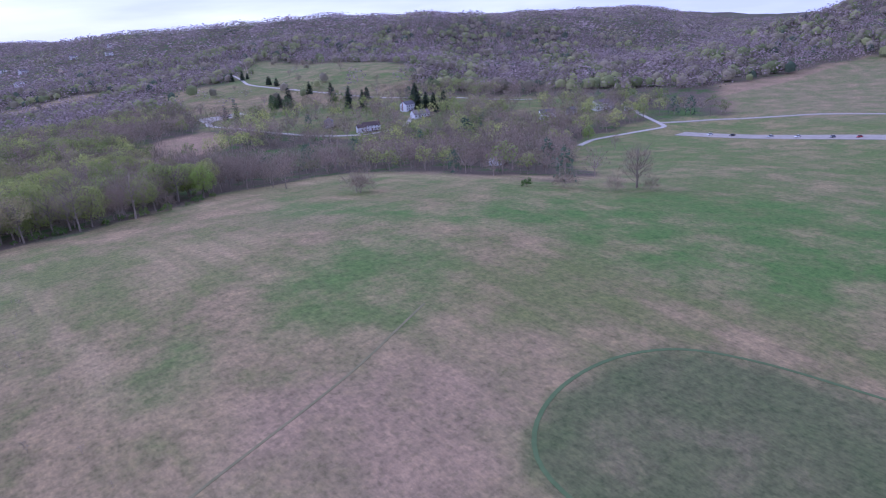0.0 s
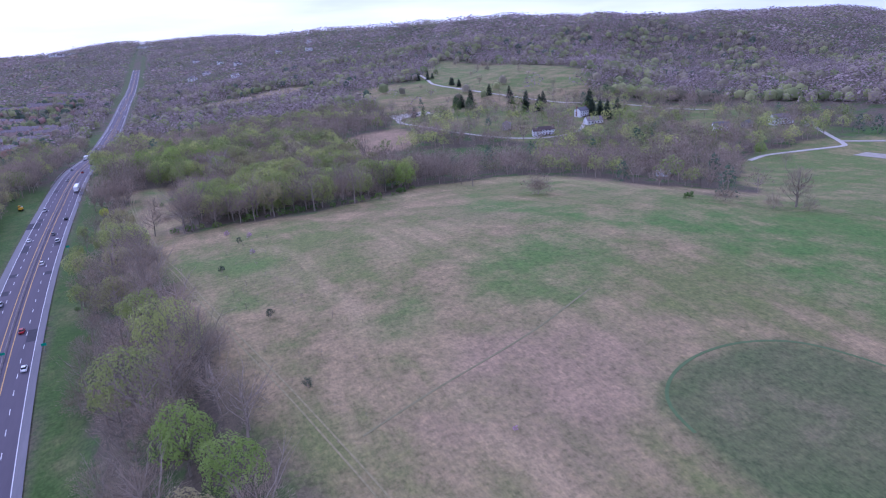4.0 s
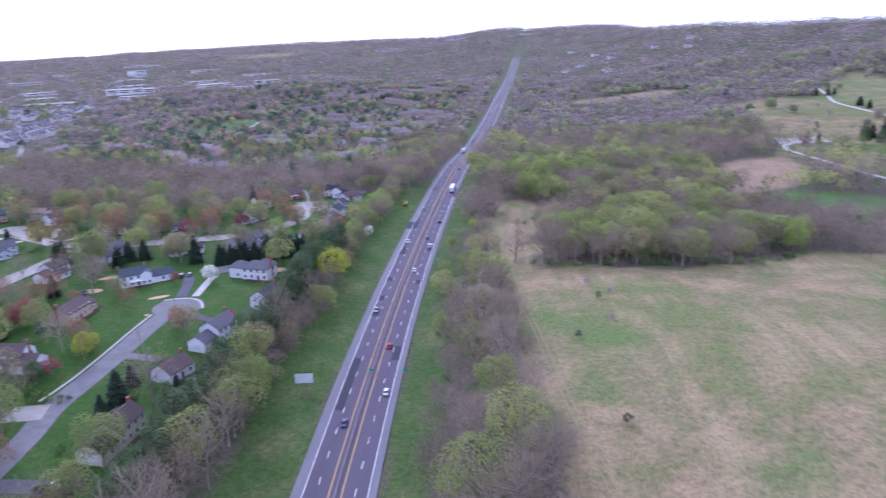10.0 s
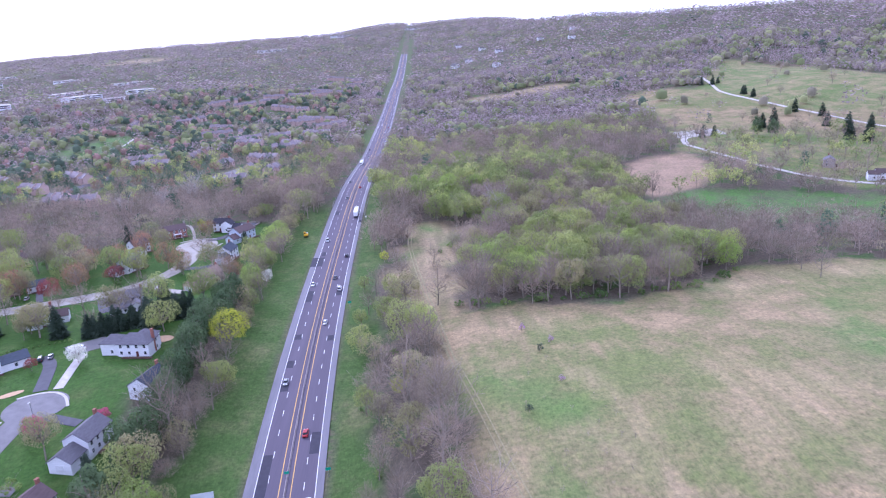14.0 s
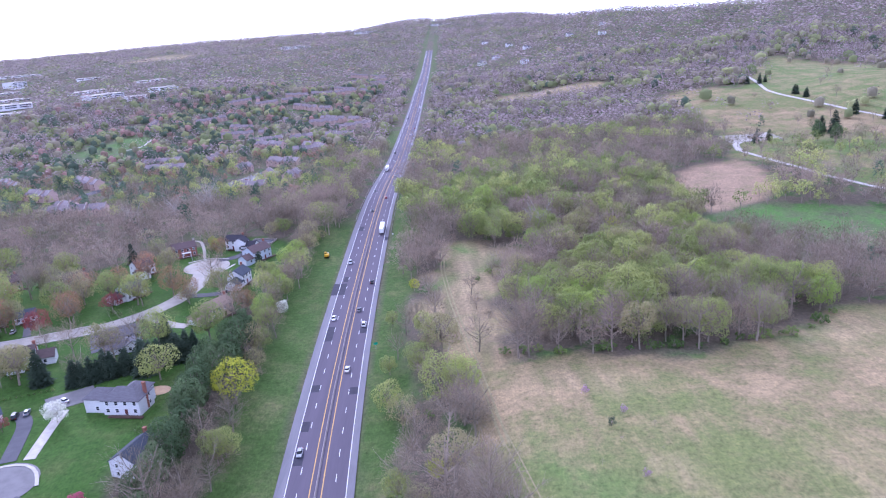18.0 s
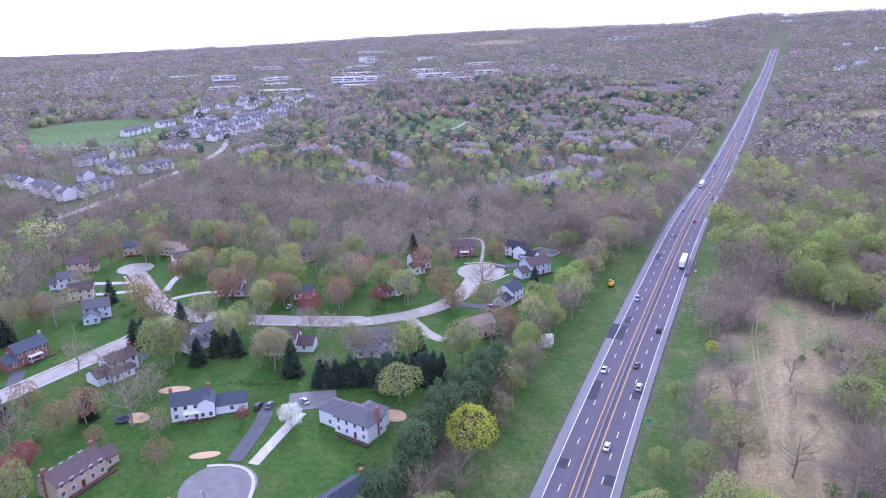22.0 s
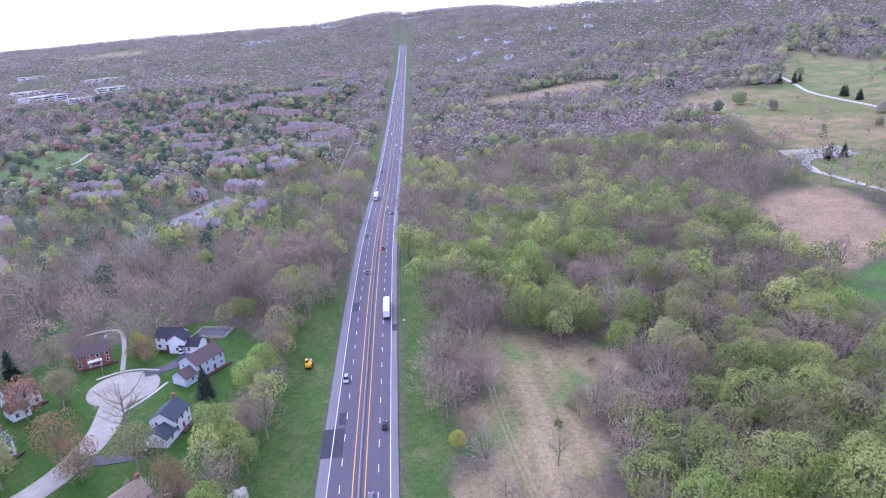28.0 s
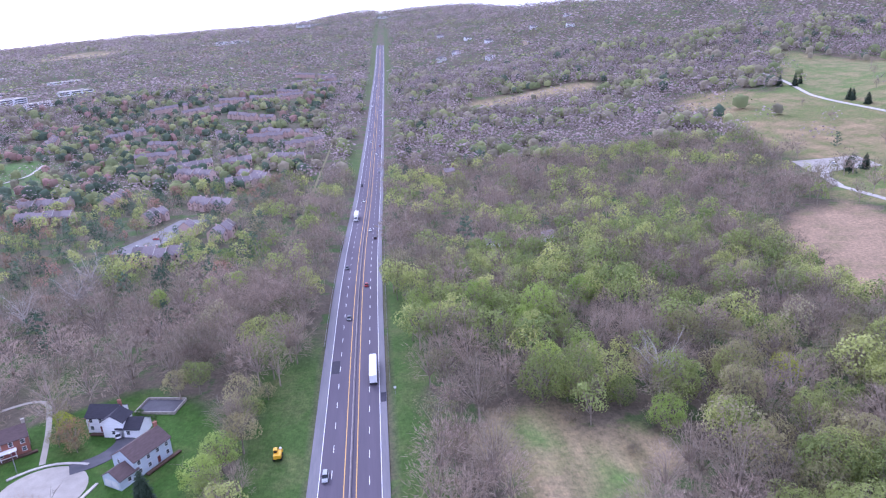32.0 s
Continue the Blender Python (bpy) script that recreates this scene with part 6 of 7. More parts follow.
for x, y, v, near in zip(nx_, ny_, nv, near_mask):
    kind = "bare" if v < 0.55 else "olive" if v < 0.95 else "spring" if v < 2.1 else "bright"
    strip_edge = abs(x - float(road_x(y))) < 34
    if near and counts.get(kind, 0) < {"bare": 150, "olive": 60, "spring": 105, "bright": 30}[kind]:
        counts[kind] = counts.get(kind, 0) + 1
        plant(kind, x, y, rng.uniform(0.62, 0.95) if strip_edge else rng.uniform(0.95, 1.3))
        if rng.uniform() < 0.12 and counts.get("shrub", 0) < 150:
            counts["shrub"] = counts.get("shrub", 0) + 1
            plant("shrub" if rng.uniform() < 0.5 else "thicket", x + rng.uniform(-4, 4), y + rng.uniform(-4, 4), rng.uniform(0.8, 1.5))
    else:
        mid_extra.append((x, y, v))
# garden trees
lx, ly = rng.uniform(-300, -45, 900), rng.uniform(-330, 50, 900)
ok = (poly_in(lx, ly, LAWNS, 1) > 0.6) & off_houses(lx, ly)
for hx, hy, _r in HOUSES:
    ok &= (lx - hx) ** 2 + (ly - hy) ** 2 > 130
for line in ([(-267, -54), (-215, -86), (-187, -96), (-139, -82), (-97, -57), (-84, -20), (-88, 10)], [(-190, -99), (-192, -158), (-205, -330)], [(-88, -180), (-89, -232), (-88, -360)], [(-92, -267), (-205, -285)]):
    ok &= line_in(lx, ly, line, 9, 0.5) < 0.5
for line, half, *_ in DRIVES:
    ok &= line_in(lx, ly, line, half + 3, 0.5) < 0.5
ok &= ~((lx > -118) & (ly > -215) & (ly < -150)) & ~((lx > -150) & (ly > -158) & (ly < -132)) & ~((lx > -60) & (ly > -40)) & ~((lx > -90) & (lx < -62) & (ly < -225))
for x, y in list(zip(lx[ok], ly[ok]))[:240]:
    r = rng.uniform()
    kind = "bare" if r < 0.3 else "olive" if r < 0.48 else "rust" if r < 0.62 else "spring" if r < 0.76 else "spruce" if r < 0.82 else "shrub"
    plant(kind, x, y, rng.uniform(0.85, 1.3))


# ---- the further woods, in joined masses ----
def mid_proto(g, kind, fine=False):
    """One crown of the middle distance, its base at the origin, 1 m high for scaling: crown and wood."""
    wood = [tube((0, 0, -0.05), (0.01, 0, 0.55), 0.017, 0.007, 3)]
    if kind == "bare":
        p, o, c = dome(g, 1, 0.33, 0.2, 40 if fine else 28, 14 if fine else 8, 0.045, 0.35)
        for q in c[::2]:
            wood.append(tube((q[0] * 0.12, q[1] * 0.12, 0.28), q, 0.008, 0.003, 3))
        return outward_twigs(p, o, g.uniform(0.05, 0.14, len(p)), 0.0048 if fine else 0.0085, g), gather(wood)
    if kind == "dark":
        n = 30
        hh = 0.04 + 0.9 * (np.arange(n) + 0.5) / n
        a = np.arange(n) * 2.4 + g.uniform(-0.3, 0.3, n)
        rr = 0.32 * (1 - hh) ** 0.6 * g.uniform(0.6, 1, n)
        c = np.stack([np.cos(a) * rr, np.sin(a) * rr, hh], 1)
        out = np.stack([np.cos(a), np.sin(a), np.full(n, 0.4)], 1)
        return faced(np.repeat(c, 5, 0) + g.normal(0, 0.035, (5 * n, 3)), np.repeat(out, 5, 0), 0.046, g), wood[0]
    thick = kind == "green"
    p, o, c = billow(g, 1, 0.33, 0.16, 13 if fine else 9, (56 if thick else 40) if fine else (24 if thick else 18))
    for q in c[1::2]:
        wood.append(tube((q[0] * 0.1, q[1] * 0.1, 0.25), q, 0.007, 0.003, 3))
    return faced(p, o, (0.024 if thick else 0.021) if fine else (0.037 if thick else 0.032), g, 0.75, 0.35), gather(wood)


def far_proto(g, kind, n=22, size=0.08):
    """A small far crown of tufts; the leafing ones have a dense inside."""
    p, o, c = dome(g, 1, 0.42, 0.0, n, 1, 0.04, 0.02)
    crown = faced(p, o, size, g, 0.8, 0.3)
    return (crown if kind == "bare" else gather([lump(g, 0.33, 0.15, 0.8, 6, 2), crown])), None


def mass(name, protos, x, y, height, mats, label, width=1.0):
    """Many crowns joined into one mass."""
    if len(x) == 0:
        return
    z = land(x, y)
    pick = rng.integers(0, len(protos), len(x))
    vs, fs, ts, ss, k = [], [], [], [], 0
    for p, (crown, wood) in enumerate(protos):
        w = np.where(pick == p)[0]
        if len(w) == 0:
            continue
        pv, pf = gather([crown, wood]) if wood else crown
        slot = np.arange(len(pf)) >= len(crown[1])
        a = rng.uniform(0, 6.28, len(w))
        ca, sa = np.cos(a)[:, None], np.sin(a)[:, None]
        hh = (height[w] * rng.uniform(0.8, 1.2, len(w)))[:, None]
        ww = hh * width * rng.uniform(0.85, 1.15, len(w))[:, None]
        v = np.stack([(pv[None, :, 0] * ca - pv[None, :, 1] * sa) * ww + x[w][:, None], (pv[None, :, 0] * sa + pv[None, :, 1] * ca) * ww + y[w][:, None], pv[None, :, 2] * hh + z[w][:, None]], 2)
        f = pf[None] + (np.arange(len(w)) * len(pv))[:, None, None] + k
        vs.append(v.reshape(-1, 3))
        fs.append(f.reshape(-1, 3))
        ts.append(np.repeat(rng.uniform(0, 1, len(w)), len(pv)))
        ss.append(np.tile(slot, len(w)))
        k += len(w) * len(pv)
    o = put_mesh(name, np.concatenate(vs), np.concatenate(fs), mats + [BARK], smooth=True, slots=np.concatenate(ss))
    at = o.data.attributes.new("tone", "FLOAT", "POINT")
    at.data.foreach_set("value", np.concatenate(ts).astype(np.float32))
    tagged(o, label, "woods", kind="stuff")


g0 = np.random.default_rng(5)
MID = {k: [mid_proto(g0, k) for _ in range(4)] for k in ("bare", "green", "olive", "dark")}
FINE = {k: [mid_proto(g0, k, True) for _ in range(5)] for k in ("bare", "green", "olive", "dark")}
DIM = [far_proto(g0, "bare", 16, 0.1) for _ in range(5)]
FAR = {k: [far_proto(g0, k, 27 if k == "bare" else 18, 0.068) for _ in range(6)] for k in ("bare", "green", "olive")}
WOODS = {"bare": (FAR_TWIG, "bare purple-grey woods"), "green": (FAR_GREEN, "woods in fresh green leaf"), "olive": (FAR_OLIVE, "woods budding in dull olive"), "dark": (FAR_DARK, "dark evergreens among the woods"),
         "rust": (FAR_RUST, "woods with rust-coloured buds")}


# crown colours with distance haze painted in, for woods past 755 m
HAZED = {"bare": HAZED_TWIG, "green": HAZED_GREEN, "olive": HAZED_OLIVE, "dark": HAZED_DARK, "rust": HAZED_RUST}


def grow(x, y, height, protos_of, where, width=1.0, town=0.0, hazed=False):
    v = species(x, y)
    u = rng.uniform(0, 1, len(x))
    sub = np.exp(-((x + 300) / 330) ** 2) * sst(y, 120, 260) * (x < -60) * town
    v = v + 0.45 * sub
    inner = poly_in(x, y, TOWN, 20) * (town > 0)
    v = v + 0.55 * inner - 0.45 * hazed
    kind = np.where(v < 0.5, "bare", np.where(v < 1.0, "olive", "green"))
    kind = np.where(u < 0.02 * (town > 0) + 0.12 * sub + 0.22 * inner, "dark", kind)
    kind = np.where((u > 0.02 + 0.12 * sub + 0.22 * inner) & (u < 0.02 + 0.2 * sub + 0.28 * inner), "rust", kind)
    for k, (m, label) in WOODS.items():
        w = kind == k
        mass("woods", protos_of(k), x[w], y[w], height[w], [HAZED[k] if hazed else m], label + where, width)


def sector(x, y, lo, hi):
    r = np.hypot(x - 30, y + 300)
    az = np.degrees(np.arctan2(x - 60, y + 480))
    return (r >= lo) & (r < hi) & (az > -66) & (az < 76)


mx, my = scatter(-620, 640, -330, 560, 10.0)
ok = ~((mx > -62) & (mx < 230) & (my > -400) & (my < 175)) & sector(mx, my, 0, 760)
mx, my = mx[ok], my[ok]
e = np.array(mid_extra)
ex, ey = e[:, 0], e[:, 1]
grow(ex, ey, rng.uniform(13, 20, len(ex)), lambda k: FINE["green" if k == "rust" else k], " close by the highway", 1.1)
thin = rng.uniform(0, 1, len(mx)) < np.where((mx < -200) & (my < 150) & (my > -400) & (mx < -320), 0.8, np.where((mx > 300) & (my > 60) & (my < 300), 0.8, 1.0))
mx, my = mx[thin], my[thin]
grow(mx, my, rng.uniform(10, 17, len(mx)) * (1 - 0.2 * poly_in(mx, my, TOWN, 10)), lambda k: MID["green" if k == "rust" else k], " beside the highway", 1.3, town=1.0)
fx, fy = scatter(-1700, 1700, -400, 1500, 13.0)
ok = sector(fx, fy, 755, 1650) & (np.abs(fx - road_x(fy)) > 24)
fx, fy = fx[ok], fy[ok]
grow(fx, fy, rng.uniform(11, 17, len(fx)) * (1 - 0.2 * poly_in(fx, fy, TOWN, 10)), lambda k: FAR["bare" if k == "bare" else "olive" if k in ("olive", "rust") else "green"], " across the valley and on the ridge", 1.45, town=0.7, hazed=True)
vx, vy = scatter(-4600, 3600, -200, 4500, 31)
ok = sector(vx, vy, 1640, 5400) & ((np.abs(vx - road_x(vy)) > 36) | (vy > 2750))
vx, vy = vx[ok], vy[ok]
grow(vx, vy, rng.uniform(13, 19, len(vx)), lambda k: DIM, " in the far distance", 2.35, town=0.3, hazed=True)
for x, y, s in ((500, 430, 10), (520, 500, 9), (560, 560, 10), (600, 620, 10), (430, 480, 8), (420, 420, 9), (560, 330, 9), (540, 280, 9), (500, 300, 9), (610, 480, 9), (570, 440, 10), (450, 350, 9), (520, 220, 9), (430, 200, 10), (410, 170, 11), (490, 60, 11)):
    plant("bare" if counts.get("bare", 0) < 330 else "olive", x, y, s / 12)

for x, y in ((66, -40), (72, -25), (78, -12), (60, -75), (64, -90), (70, -105), (44, -110), (40, -75), (84, 0), (70, 18), (52, 24), (88, 8), (58, -58)):
    plant("thicket" if rng.uniform() < 0.6 else "bare", x + rng.uniform(-4, 4), y + rng.uniform(-4, 4), rng.uniform(0.45, 0.9))

# ---- traffic, machine, signs, rails ----
def wheel(parent, x, y, r, w):
    bm = bmesh.new()
    cyl(bm, r, r, w, Matrix.Translation((x, y, r)) @ Matrix.Rotation(math.pi / 2, 4, "Y"), 14)
    t = part("wheel", bm, RUBBER, parent)
    bm = bmesh.new()
    cyl(bm, r * 0.58, r * 0.5, w + 0.04, Matrix.Translation((x, y, r)) @ Matrix.Rotation(math.pi / 2, 4, "Y"), 10)
    part("rim", bm, STEEL, t)


def loft(bm, secs):
    """Joins cross sections (each a list of points) into one closed hull."""
    rings = [[bm.verts.new(p) for p in s] for s in secs]
    for a, b in zip(rings[:-1], rings[1:]):
        for i in range(len(a)):
            j = (i + 1) % len(a)
            bm.faces.new((a[i], a[j], b[j], b[i]))
    bm.faces.new(list(reversed(rings[0])))
    bm.faces.new(rings[-1])
    bmesh.ops.recalc_face_normals(bm, faces=bm.faces[:])


def car(paint, van=False):
    """A car pointing along +y."""
    top = new("car")
    L, W, H = (4.9, 1.9, 1.75) if van else (4.6, 1.82, 1.45)
    sec = lambda y, z0, z1, w, t: [(-w, y, z0), (w, y, z0), (w + 0.03, y, z0 + (z1 - z0) * 0.55), (w - t, y, z1), (-w + t, y, z1), (-w - 0.03, y, z0 + (z1 - z0) * 0.55)]
    bm = bmesh.new()
    hw, deck = W / 2, 0.98 if van else 0.88
    loft(bm, [sec(-L / 2, 0.4, 0.75, hw * 0.8, 0.1), sec(-L / 2 + 0.25, 0.25, deck, hw * 0.96, 0.1), sec(-0.8, 0.22, deck + 0.03, hw, 0.1), sec(0.9, 0.22, deck, hw, 0.1), sec(L / 2 - 0.4, 0.25, deck - 0.12, hw * 0.94, 0.12), sec(L / 2, 0.4, 0.62, hw * 0.76, 0.1)])
    body = part("body", bm, CARPAINT[paint], top)
    bm = bmesh.new()
    back = -L / 2 + (0.15 if van else 0.75)
    loft(bm, [[(-hw * 0.84, back, deck), (hw * 0.84, back, deck), (hw * 0.8, back + 0.02, deck + 0.02), (-hw * 0.8, back + 0.02, deck + 0.02)],
              [(-hw * 0.88, back + 0.6, deck), (hw * 0.88, back + 0.6, deck), (hw * 0.66, back + 0.6, H - 0.05), (-hw * 0.66, back + 0.6, H - 0.05)],
              [(-hw * 0.9, 0.35, deck), (hw * 0.9, 0.35, deck), (hw * 0.68, 0.35, H - 0.05), (-hw * 0.68, 0.35, H - 0.05)],
              [(-hw * 0.86, 1.25, deck - 0.02), (hw * 0.86, 1.25, deck - 0.02), (hw * 0.84, 1.22, deck), (-hw * 0.84, 1.22, deck)]])
    part("glazing", bm, CARGLASS, top)
    bm = bmesh.new()
    box(bm, 0, (back + 0.5 + 0.45) / 2, H - 0.03, hw * 1.34, 0.45 - back - 0.4, 0.07, bevel=0.03)
    part("roof", bm, CARPAINT[paint], top)
    for sx in (-1, 1):
        for sy in (-L * 0.31, L * 0.31):
            wheel(top, sx * (hw - 0.08), sy, 0.33, 0.22)
        bm = bmesh.new()
        box(bm, sx * hw * 0.62, L / 2 - 0.16, 0.66, 0.34, 0.2, 0.14, bevel=0.03)
        part("headlight", bm, LAMP_WHITE, top)
        bm = bmesh.new()
        box(bm, sx * hw * 0.68, -L / 2 + 0.09, 0.78, 0.3, 0.16, 0.18, bevel=0.03)
        part("tail_light", bm, LAMP_RED, top)
    return top


def semi():
    top = new("truck")
    bm = bmesh.new()
    box(bm, 0, -3.6, 2.6, 2.6, 15.6, 2.9, bevel=0.05)
    trailer = part("trailer", bm, TRIM, top, "plain white box trailer")
    bm = bmesh.new()
    box(bm, 0, -3.6, 1.0, 1.1, 15.2, 0.25)
    box(bm, 0, 5.2, 0.9, 1.0, 5.6, 0.3)
    part("chassis", bm, RUBBER, top)
    bm = bmesh.new()
    box(bm, 0, 5.6, 2.1, 2.35, 2.2, 2.5, bevel=0.2)
    box(bm, 0, 7.3, 1.35, 2.1, 1.8, 1.2, bevel=0.2)
    cab = part("cab", bm, CARPAINT["white"], top)
    bm = bmesh.new()
    box(bm, 0, 6.62, 2.6, 2.0, 0.2, 0.8)
    part("windscreen", bm, CARGLASS, top)
    for y in (-10.2, -8.9, 3.2, 4.5, 7.4):
        for sx in (-1.0, 1.0):
            wheel(top, sx, y, 0.5, 0.5 if y < 7 else 0.3)
    return top


def on_road(ob, off, y, label, away, cat="car"):
    x = float(road_x(y)) + off
    slope = math.degrees(math.atan2(float(road_z(y + 2) - road_z(y - 2)), 4))
    turn = -math.degrees(math.atan2(float(road_x(y + 2) - road_x(y - 2)), 4))
    ob.matrix_basis = pose(x, y, float(road_z(y)) + 0.075, slope, 0, turn) @ (Matrix() if away else Matrix.Rotation(math.pi, 4, "Z"))
    return tagged(ob, label, cat, group="traffic on the highway" if cat == "car" else "")


made = {}
TRAFFIC = [("white", 7.1, -240, 1, 0), ("red", 3.6, -205, 1, 0), ("silver", -7.1, -170, 0, 0), ("white", 3.5, -118, 1, 0), ("white", 7.0, -78, 1, 1), ("grey", 3.5, -62, 1, 0), ("black", 7.0, -28, 1, 0), ("white", -7.1, -70, 0, 0),
           ("silver", -7.1, 3, 0, 1), ("grey", -3.5, 110, 0, 0), ("red", 3.5, 150, 1, 0), ("black", 7.1, 240, 1, 0), ("white", 3.5, 262, 1, 0), ("grey", -7.1, 180, 0, 0), ("white", -3.6, 360, 0, 0), ("black", -7.1, 420, 0, 1),
           ("silver", 7.1, 470, 1, 0), ("white", 3.6, 560, 1, 0), ("red", 7.1, 610, 1, 0), ("white", -3.6, 640, 0, 0), ("blue", -7.1, 720, 0, 0), ("white", 7.1, 840, 1, 0), ("white", -7.1, 930, 0, 0), ("white", 3.6, 1040, 1, 0),
           ("white", -3.6, 1200, 0, 1), ("white", 7.1, 1400, 1, 0), ("blue", -3.6, -260, 0, 0)]
for paint, off, y, away, van in TRAFFIC:
    o = made.get((paint, van))
    if o is None:
        o = made[paint, van] = car(paint, bool(van))
    else:
        o = copy_thing(o, Matrix())
    on_road(o, off, y, f"{paint} {'minivan' if van else 'sedan'} driving on the highway", bool(away))
lorry = on_road(semi(), 6.9, 62, "white semi truck with a long box trailer", True, "truck")
l2 = on_road(copy_thing(lorry, Matrix()), -6.9, 300, "white semi truck coming along the far lane", False, "truck")
for paint, van, x, y, rot in (("silver", 0, -92, -140, 60), ("black", 1, -104, -149, 20), ("grey", 0, -101, -147, 20), ("white", 0, -66, -299, 80), ("black", 1, -70, -301.5, 80), ("black", 0, -131, -256, 60), ("blue", 0, -132, -213, 30),
                              ("silver", 0, -150, -70.5, 14), ("black", 0, -66, -33, 75), ("white", 1, -75, 36, 20), ("grey", 0, -280, 235, 10), ("black", 0, -276, 262, 10), ("white", 0, -145, 275, 60), ("red", 0, -138, 292, 60), ("silver", 0, -132, 318, 60),
                              ("white", 0, 530, -160, 80), ("black", 0, 533, -175, 80), ("silver", 0, 537, -200, 80), ("white", 0, 541, -216, 80), ("grey", 0, 545, -236, 80), ("red", 0, 549, -250, 80), ("white", 1, 345, 303, 20), ("blue", 0, 352, 296, 20)):
    src = made.get((paint, van))
    if src is None:
        src = made[paint, van] = car(paint, bool(van))
        o = src
    else:
        o = copy_thing(src, Matrix())
    o.matrix_basis = pose(x, y, gz(x, y) + 0.2, 0, 0, rot)
    tagged(o, f"{paint} {'minivan' if van else 'car'} parked on the paving", "car", group="parked cars")


def excavator():
    """The yellow tracked machine parked on the verge."""
    top = new("construction_machine")
    for sx in (-1.1, 1.1):
        bm = bmesh.new()
        box(bm, sx, 0, 0.5, 0.6, 4.0, 0.95, bevel=0.3)
        part("track", bm, RUBBER, top)
    bm = bmesh.new()
    box(bm, 0, -0.2, 1.4, 2.3, 3.6, 0.9, bevel=0.15)
    box(bm, 0, -1.5, 2.0, 2.1, 1.2, 0.6, bevel=0.12)
    part("body", bm, MACHINE, top)
    bm = bmesh.new()
    box(bm, -0.5, 0.4, 2.5, 1.2, 1.5, 1.4, bevel=0.1)
    part("cab", bm, MACHINE, top)
    bm = bmesh.new()
    box(bm, -0.5, 0.4, 2.6, 1.24, 1.2, 0.8)
    box(bm, -0.5, 0.4, 2.6, 0.9, 1.54, 0.8)
    part("cab_window", bm, CARGLASS, top)
    bm = bmesh.new()
    box(bm, 0, 2.4, 1.0, 2.6, 0.35, 1.2, bevel=0.08)
    box(bm, 0.75, 1.9, 1.3, 0.25, 1.4, 0.25)
    box(bm, -0.75, 1.9, 1.3, 0.25, 1.4, 0.25)
    part("blade", bm, MACHINE, top)
    for sx in (-0.8, 0.8):
        bm = bmesh.new()
        box(bm, sx, 1.9, 2.2, 0.7, 0.5, 0.7, bevel=0.1)
        part("lamp_box", bm, TRIM, top)
    top.matrix_basis = pose(-21.8, 15, gz(-21.8, 15), 0, 0, 3)
    return tagged(top, "yellow construction machine parked on the grass verge", "machine")


excavator()


def sign(x, y, z, w, h, posts, panel, rot, label, post_h=2.2):
    top = new("road_sign")
    top.matrix_basis = pose(x, y, z, 0, 0, rot)
    bm = bmesh.new()
    box(bm, 0, 0, post_h + h / 2, w, 0.06, h, bevel=0.02)
    part("panel", bm, panel, top)
    for px in posts:
        bm = bmesh.new()
        box(bm, px, 0.08, (post_h + h) / 2 - 0.3, 0.14, 0.1, post_h + h + 0.6)
        part("post", bm, STEEL, top)
    if h > 2:
        for k in range(4):
            bm = bmesh.new()
            box(bm, 0, 0.07, post_h + h * (k + 0.5) / 4, w * 0.98, 0.06, 0.08)
            part("brace", bm, STEEL, top)
    return tagged(top, label, "road sign")


sign(-16.5, -239, gz(-16.5, -239), 6.2, 3.6, (-1.9, 1.9), SIGN_BACK, 8, "large grey aluminium road sign seen from its back", 2.0)
sign(14.2, -102, gz(14.2, -102), 1.6, 1.0, (0,), SIGN_GREEN, 5, "small green road sign on a post beside the shoulder")
sign(17, -228, gz(17, -228) , 1.6, 1.0, (0,), SIGN_GREEN, 5, "small green road sign on a post beside the shoulder")
sign(float(road_x(-227)), -227, float(road_z(-227)) + 0.7, 1.5, 0.9, (0,), SIGN_GREEN, 5, "small green sign fixed on the median barrier", 0.6)
sign(14.4, 44, gz(14.4, 44), 0.9, 0.9, (0,), TRIM, 5, "small white sign on a post beside the shoulder")


def guard_rail(y0, y1, off, label):
    top = new("guard_rail")
    ys = np.arange(y0, y1, 4.0)
    prof = [(0, 0.55), (0.08, 0.62), (0, 0.69), (0.08, 0.76), (0, 0.83)]
    c, z = road_x(ys) + off, road_z(ys)
    v = np.array([[(cx + a, yy, zz + h) for a, h in prof] for cx, yy, zz in zip(c, ys, z)]).reshape(-1, 3)
    f = [(i * 5 + j, i * 5 + j + 1, (i + 1) * 5 + j + 1, (i + 1) * 5 + j) for i in range(len(ys) - 1) for j in range(4)]
    put_mesh("rail", v, f, [STEEL], top)
    bm = bmesh.new()
    box(bm, 0, 0, 0.25, 0.15, 0.18, 1.2)
    first = part("post", bm, WOODPOST, top)
    first.location = (float(c[0]) + 0.14, ys[0], float(z[0]))
    for cx, yy, zz in list(zip(c, ys, z))[1:]:
        o = new("post", first.data)
        o.parent = top
        o.location = (cx + 0.14, yy, zz)
    return tagged(top, label, "guard rail", group="guard rails")


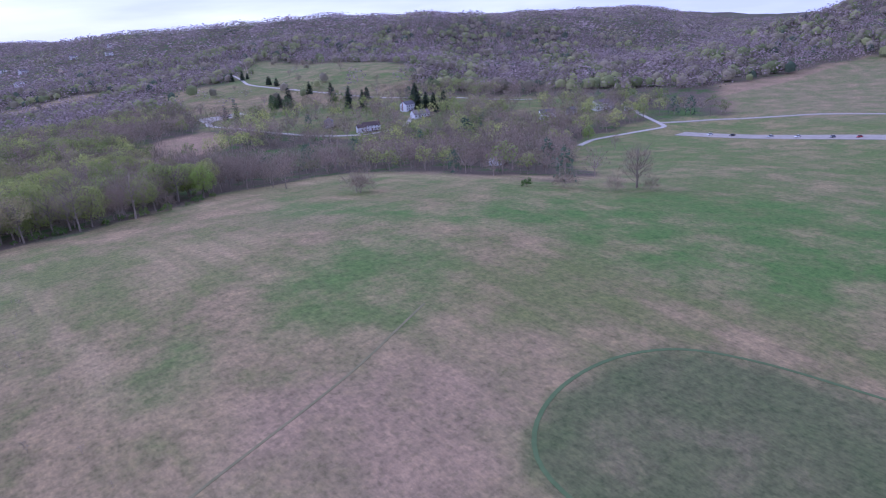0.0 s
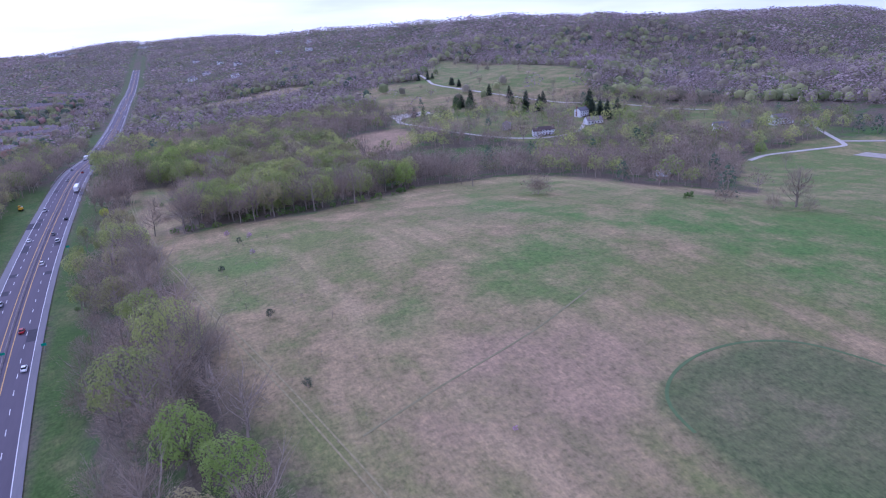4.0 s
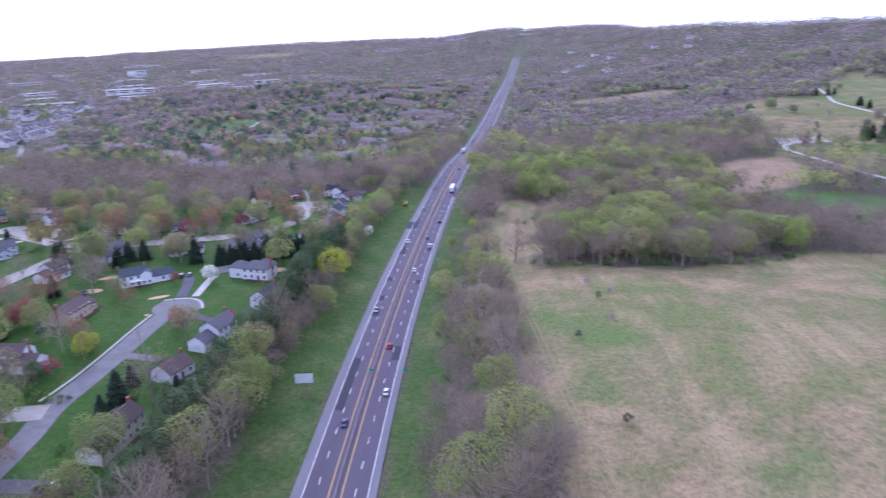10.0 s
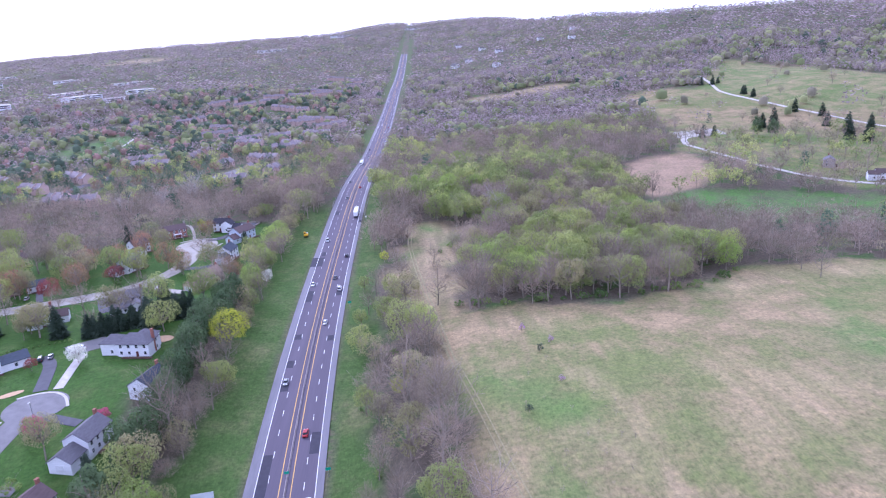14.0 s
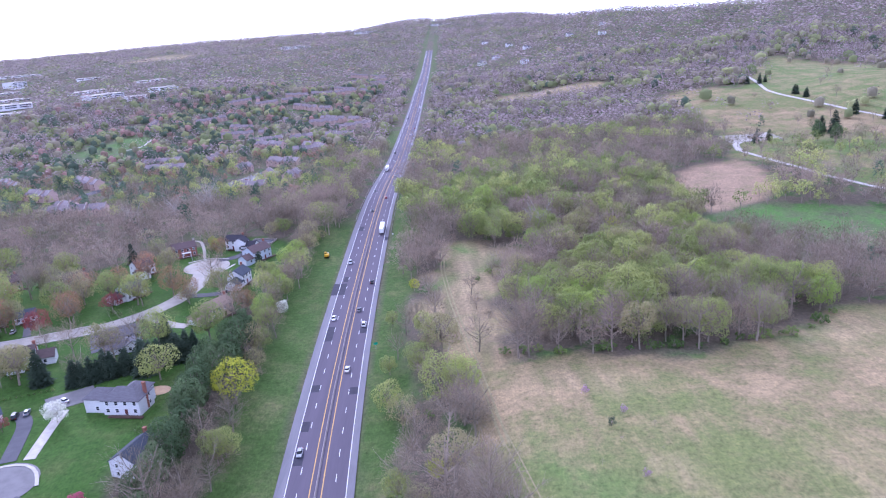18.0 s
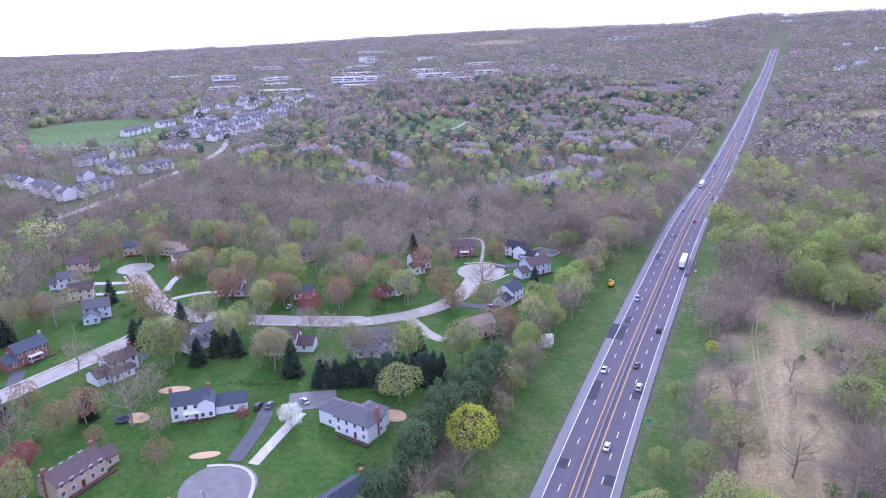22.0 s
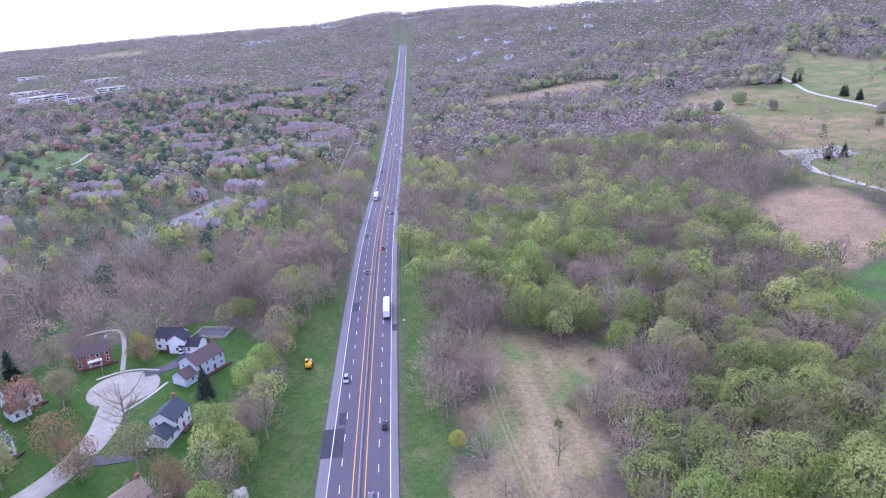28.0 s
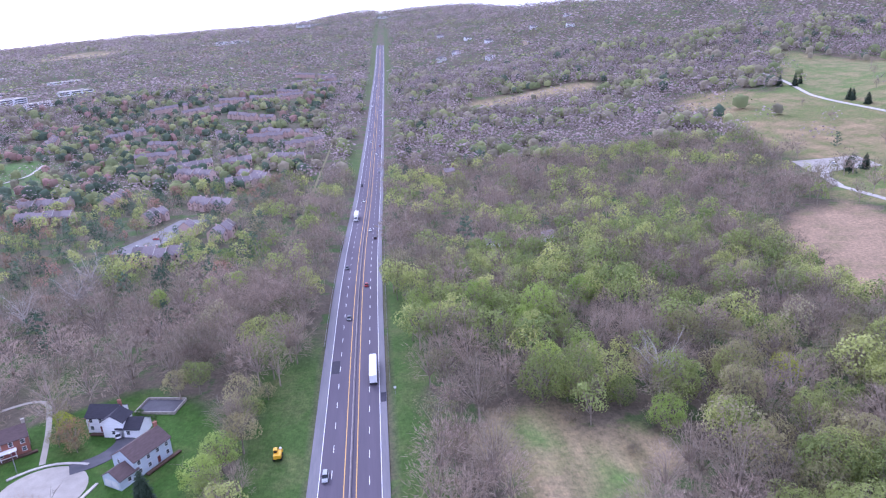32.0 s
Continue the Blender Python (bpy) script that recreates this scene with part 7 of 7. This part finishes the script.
guard_rail(84, 260, -12.5, "galvanised steel guard rail along the highway shoulder")
guard_rail(52, 260, 12.6, "galvanised steel guard rail along the highway shoulder")


def pole(x, y, h, label):
    top = new("utility_pole")
    top.matrix_basis = pose(x, y, gz(x, y))
    bm = bmesh.new()
    cyl(bm, 0.16, 0.1, h + 1, Matrix.Translation((0, 0, h / 2 - 0.5)), 8)
    part("shaft", bm, STEEL, top)
    bm = bmesh.new()
    box(bm, 0, -0.5, h, 0.3, 1.2, 0.16, bevel=0.04)
    part("lamp_head", bm, STEEL, top)
    return tagged(top, label, "lamp post", group="lamp posts")


pole(-100, 22, 7, "thin grey lamp post at the turning circle")
pole(-83, -196, 7, "thin grey lamp post at the turning circle")


def trampoline(x, y):
    top = new("trampoline")
    top.matrix_basis = pose(x, y, gz(x, y))
    bm = bmesh.new()
    cyl(bm, 2.1, 2.1, 0.05, Matrix.Translation((0, 0, 0.85)), 24)
    part("mat", bm, RUBBER, top)
    bm = bmesh.new()
    for k in range(24):
        a = k * math.pi / 12
        box(bm, 2.2 * math.cos(a), 2.2 * math.sin(a), 0.86, 0.62, 0.3, 0.12, Matrix())
    part("pad", bm, CARPAINT["blue"], top)
    for k in range(6):
        bm = bmesh.new()
        a = k * math.pi / 3
        cyl(bm, 0.04, 0.04, 0.9, Matrix.Translation((2.2 * math.cos(a), 2.2 * math.sin(a), 0.42)), 6)
        part("leg", bm, STEEL, top)
    tagged(top, "round dark blue garden trampoline on the lawn", "trampoline")


trampoline(-140, -172)


def pool_court(x, y):
    top = new("garage_court_wall")
    top.matrix_basis = pose(x, y, gz(x, y), 0, 0, -12)
    bm = bmesh.new()
    for cx, cy, sx, sy in ((0, 4.5, 14, 0.35), (0, -4.5, 14, 0.35), (-7, 0, 0.35, 9), (7, 0, 0.35, 9)):
        box(bm, cx, cy, 0.3, sx, sy, 1.4)
    part("low_wall", bm, STONE, top)
    bm = bmesh.new()
    box(bm, 0, 0, 0.15, 13.4, 8.4, 0.3)
    part("cover", bm, DRIVE, top, "dark pool cover")
    tagged(top, "low stone wall round a dark covered garden pool", "pool")


pool_court(-66, 52)
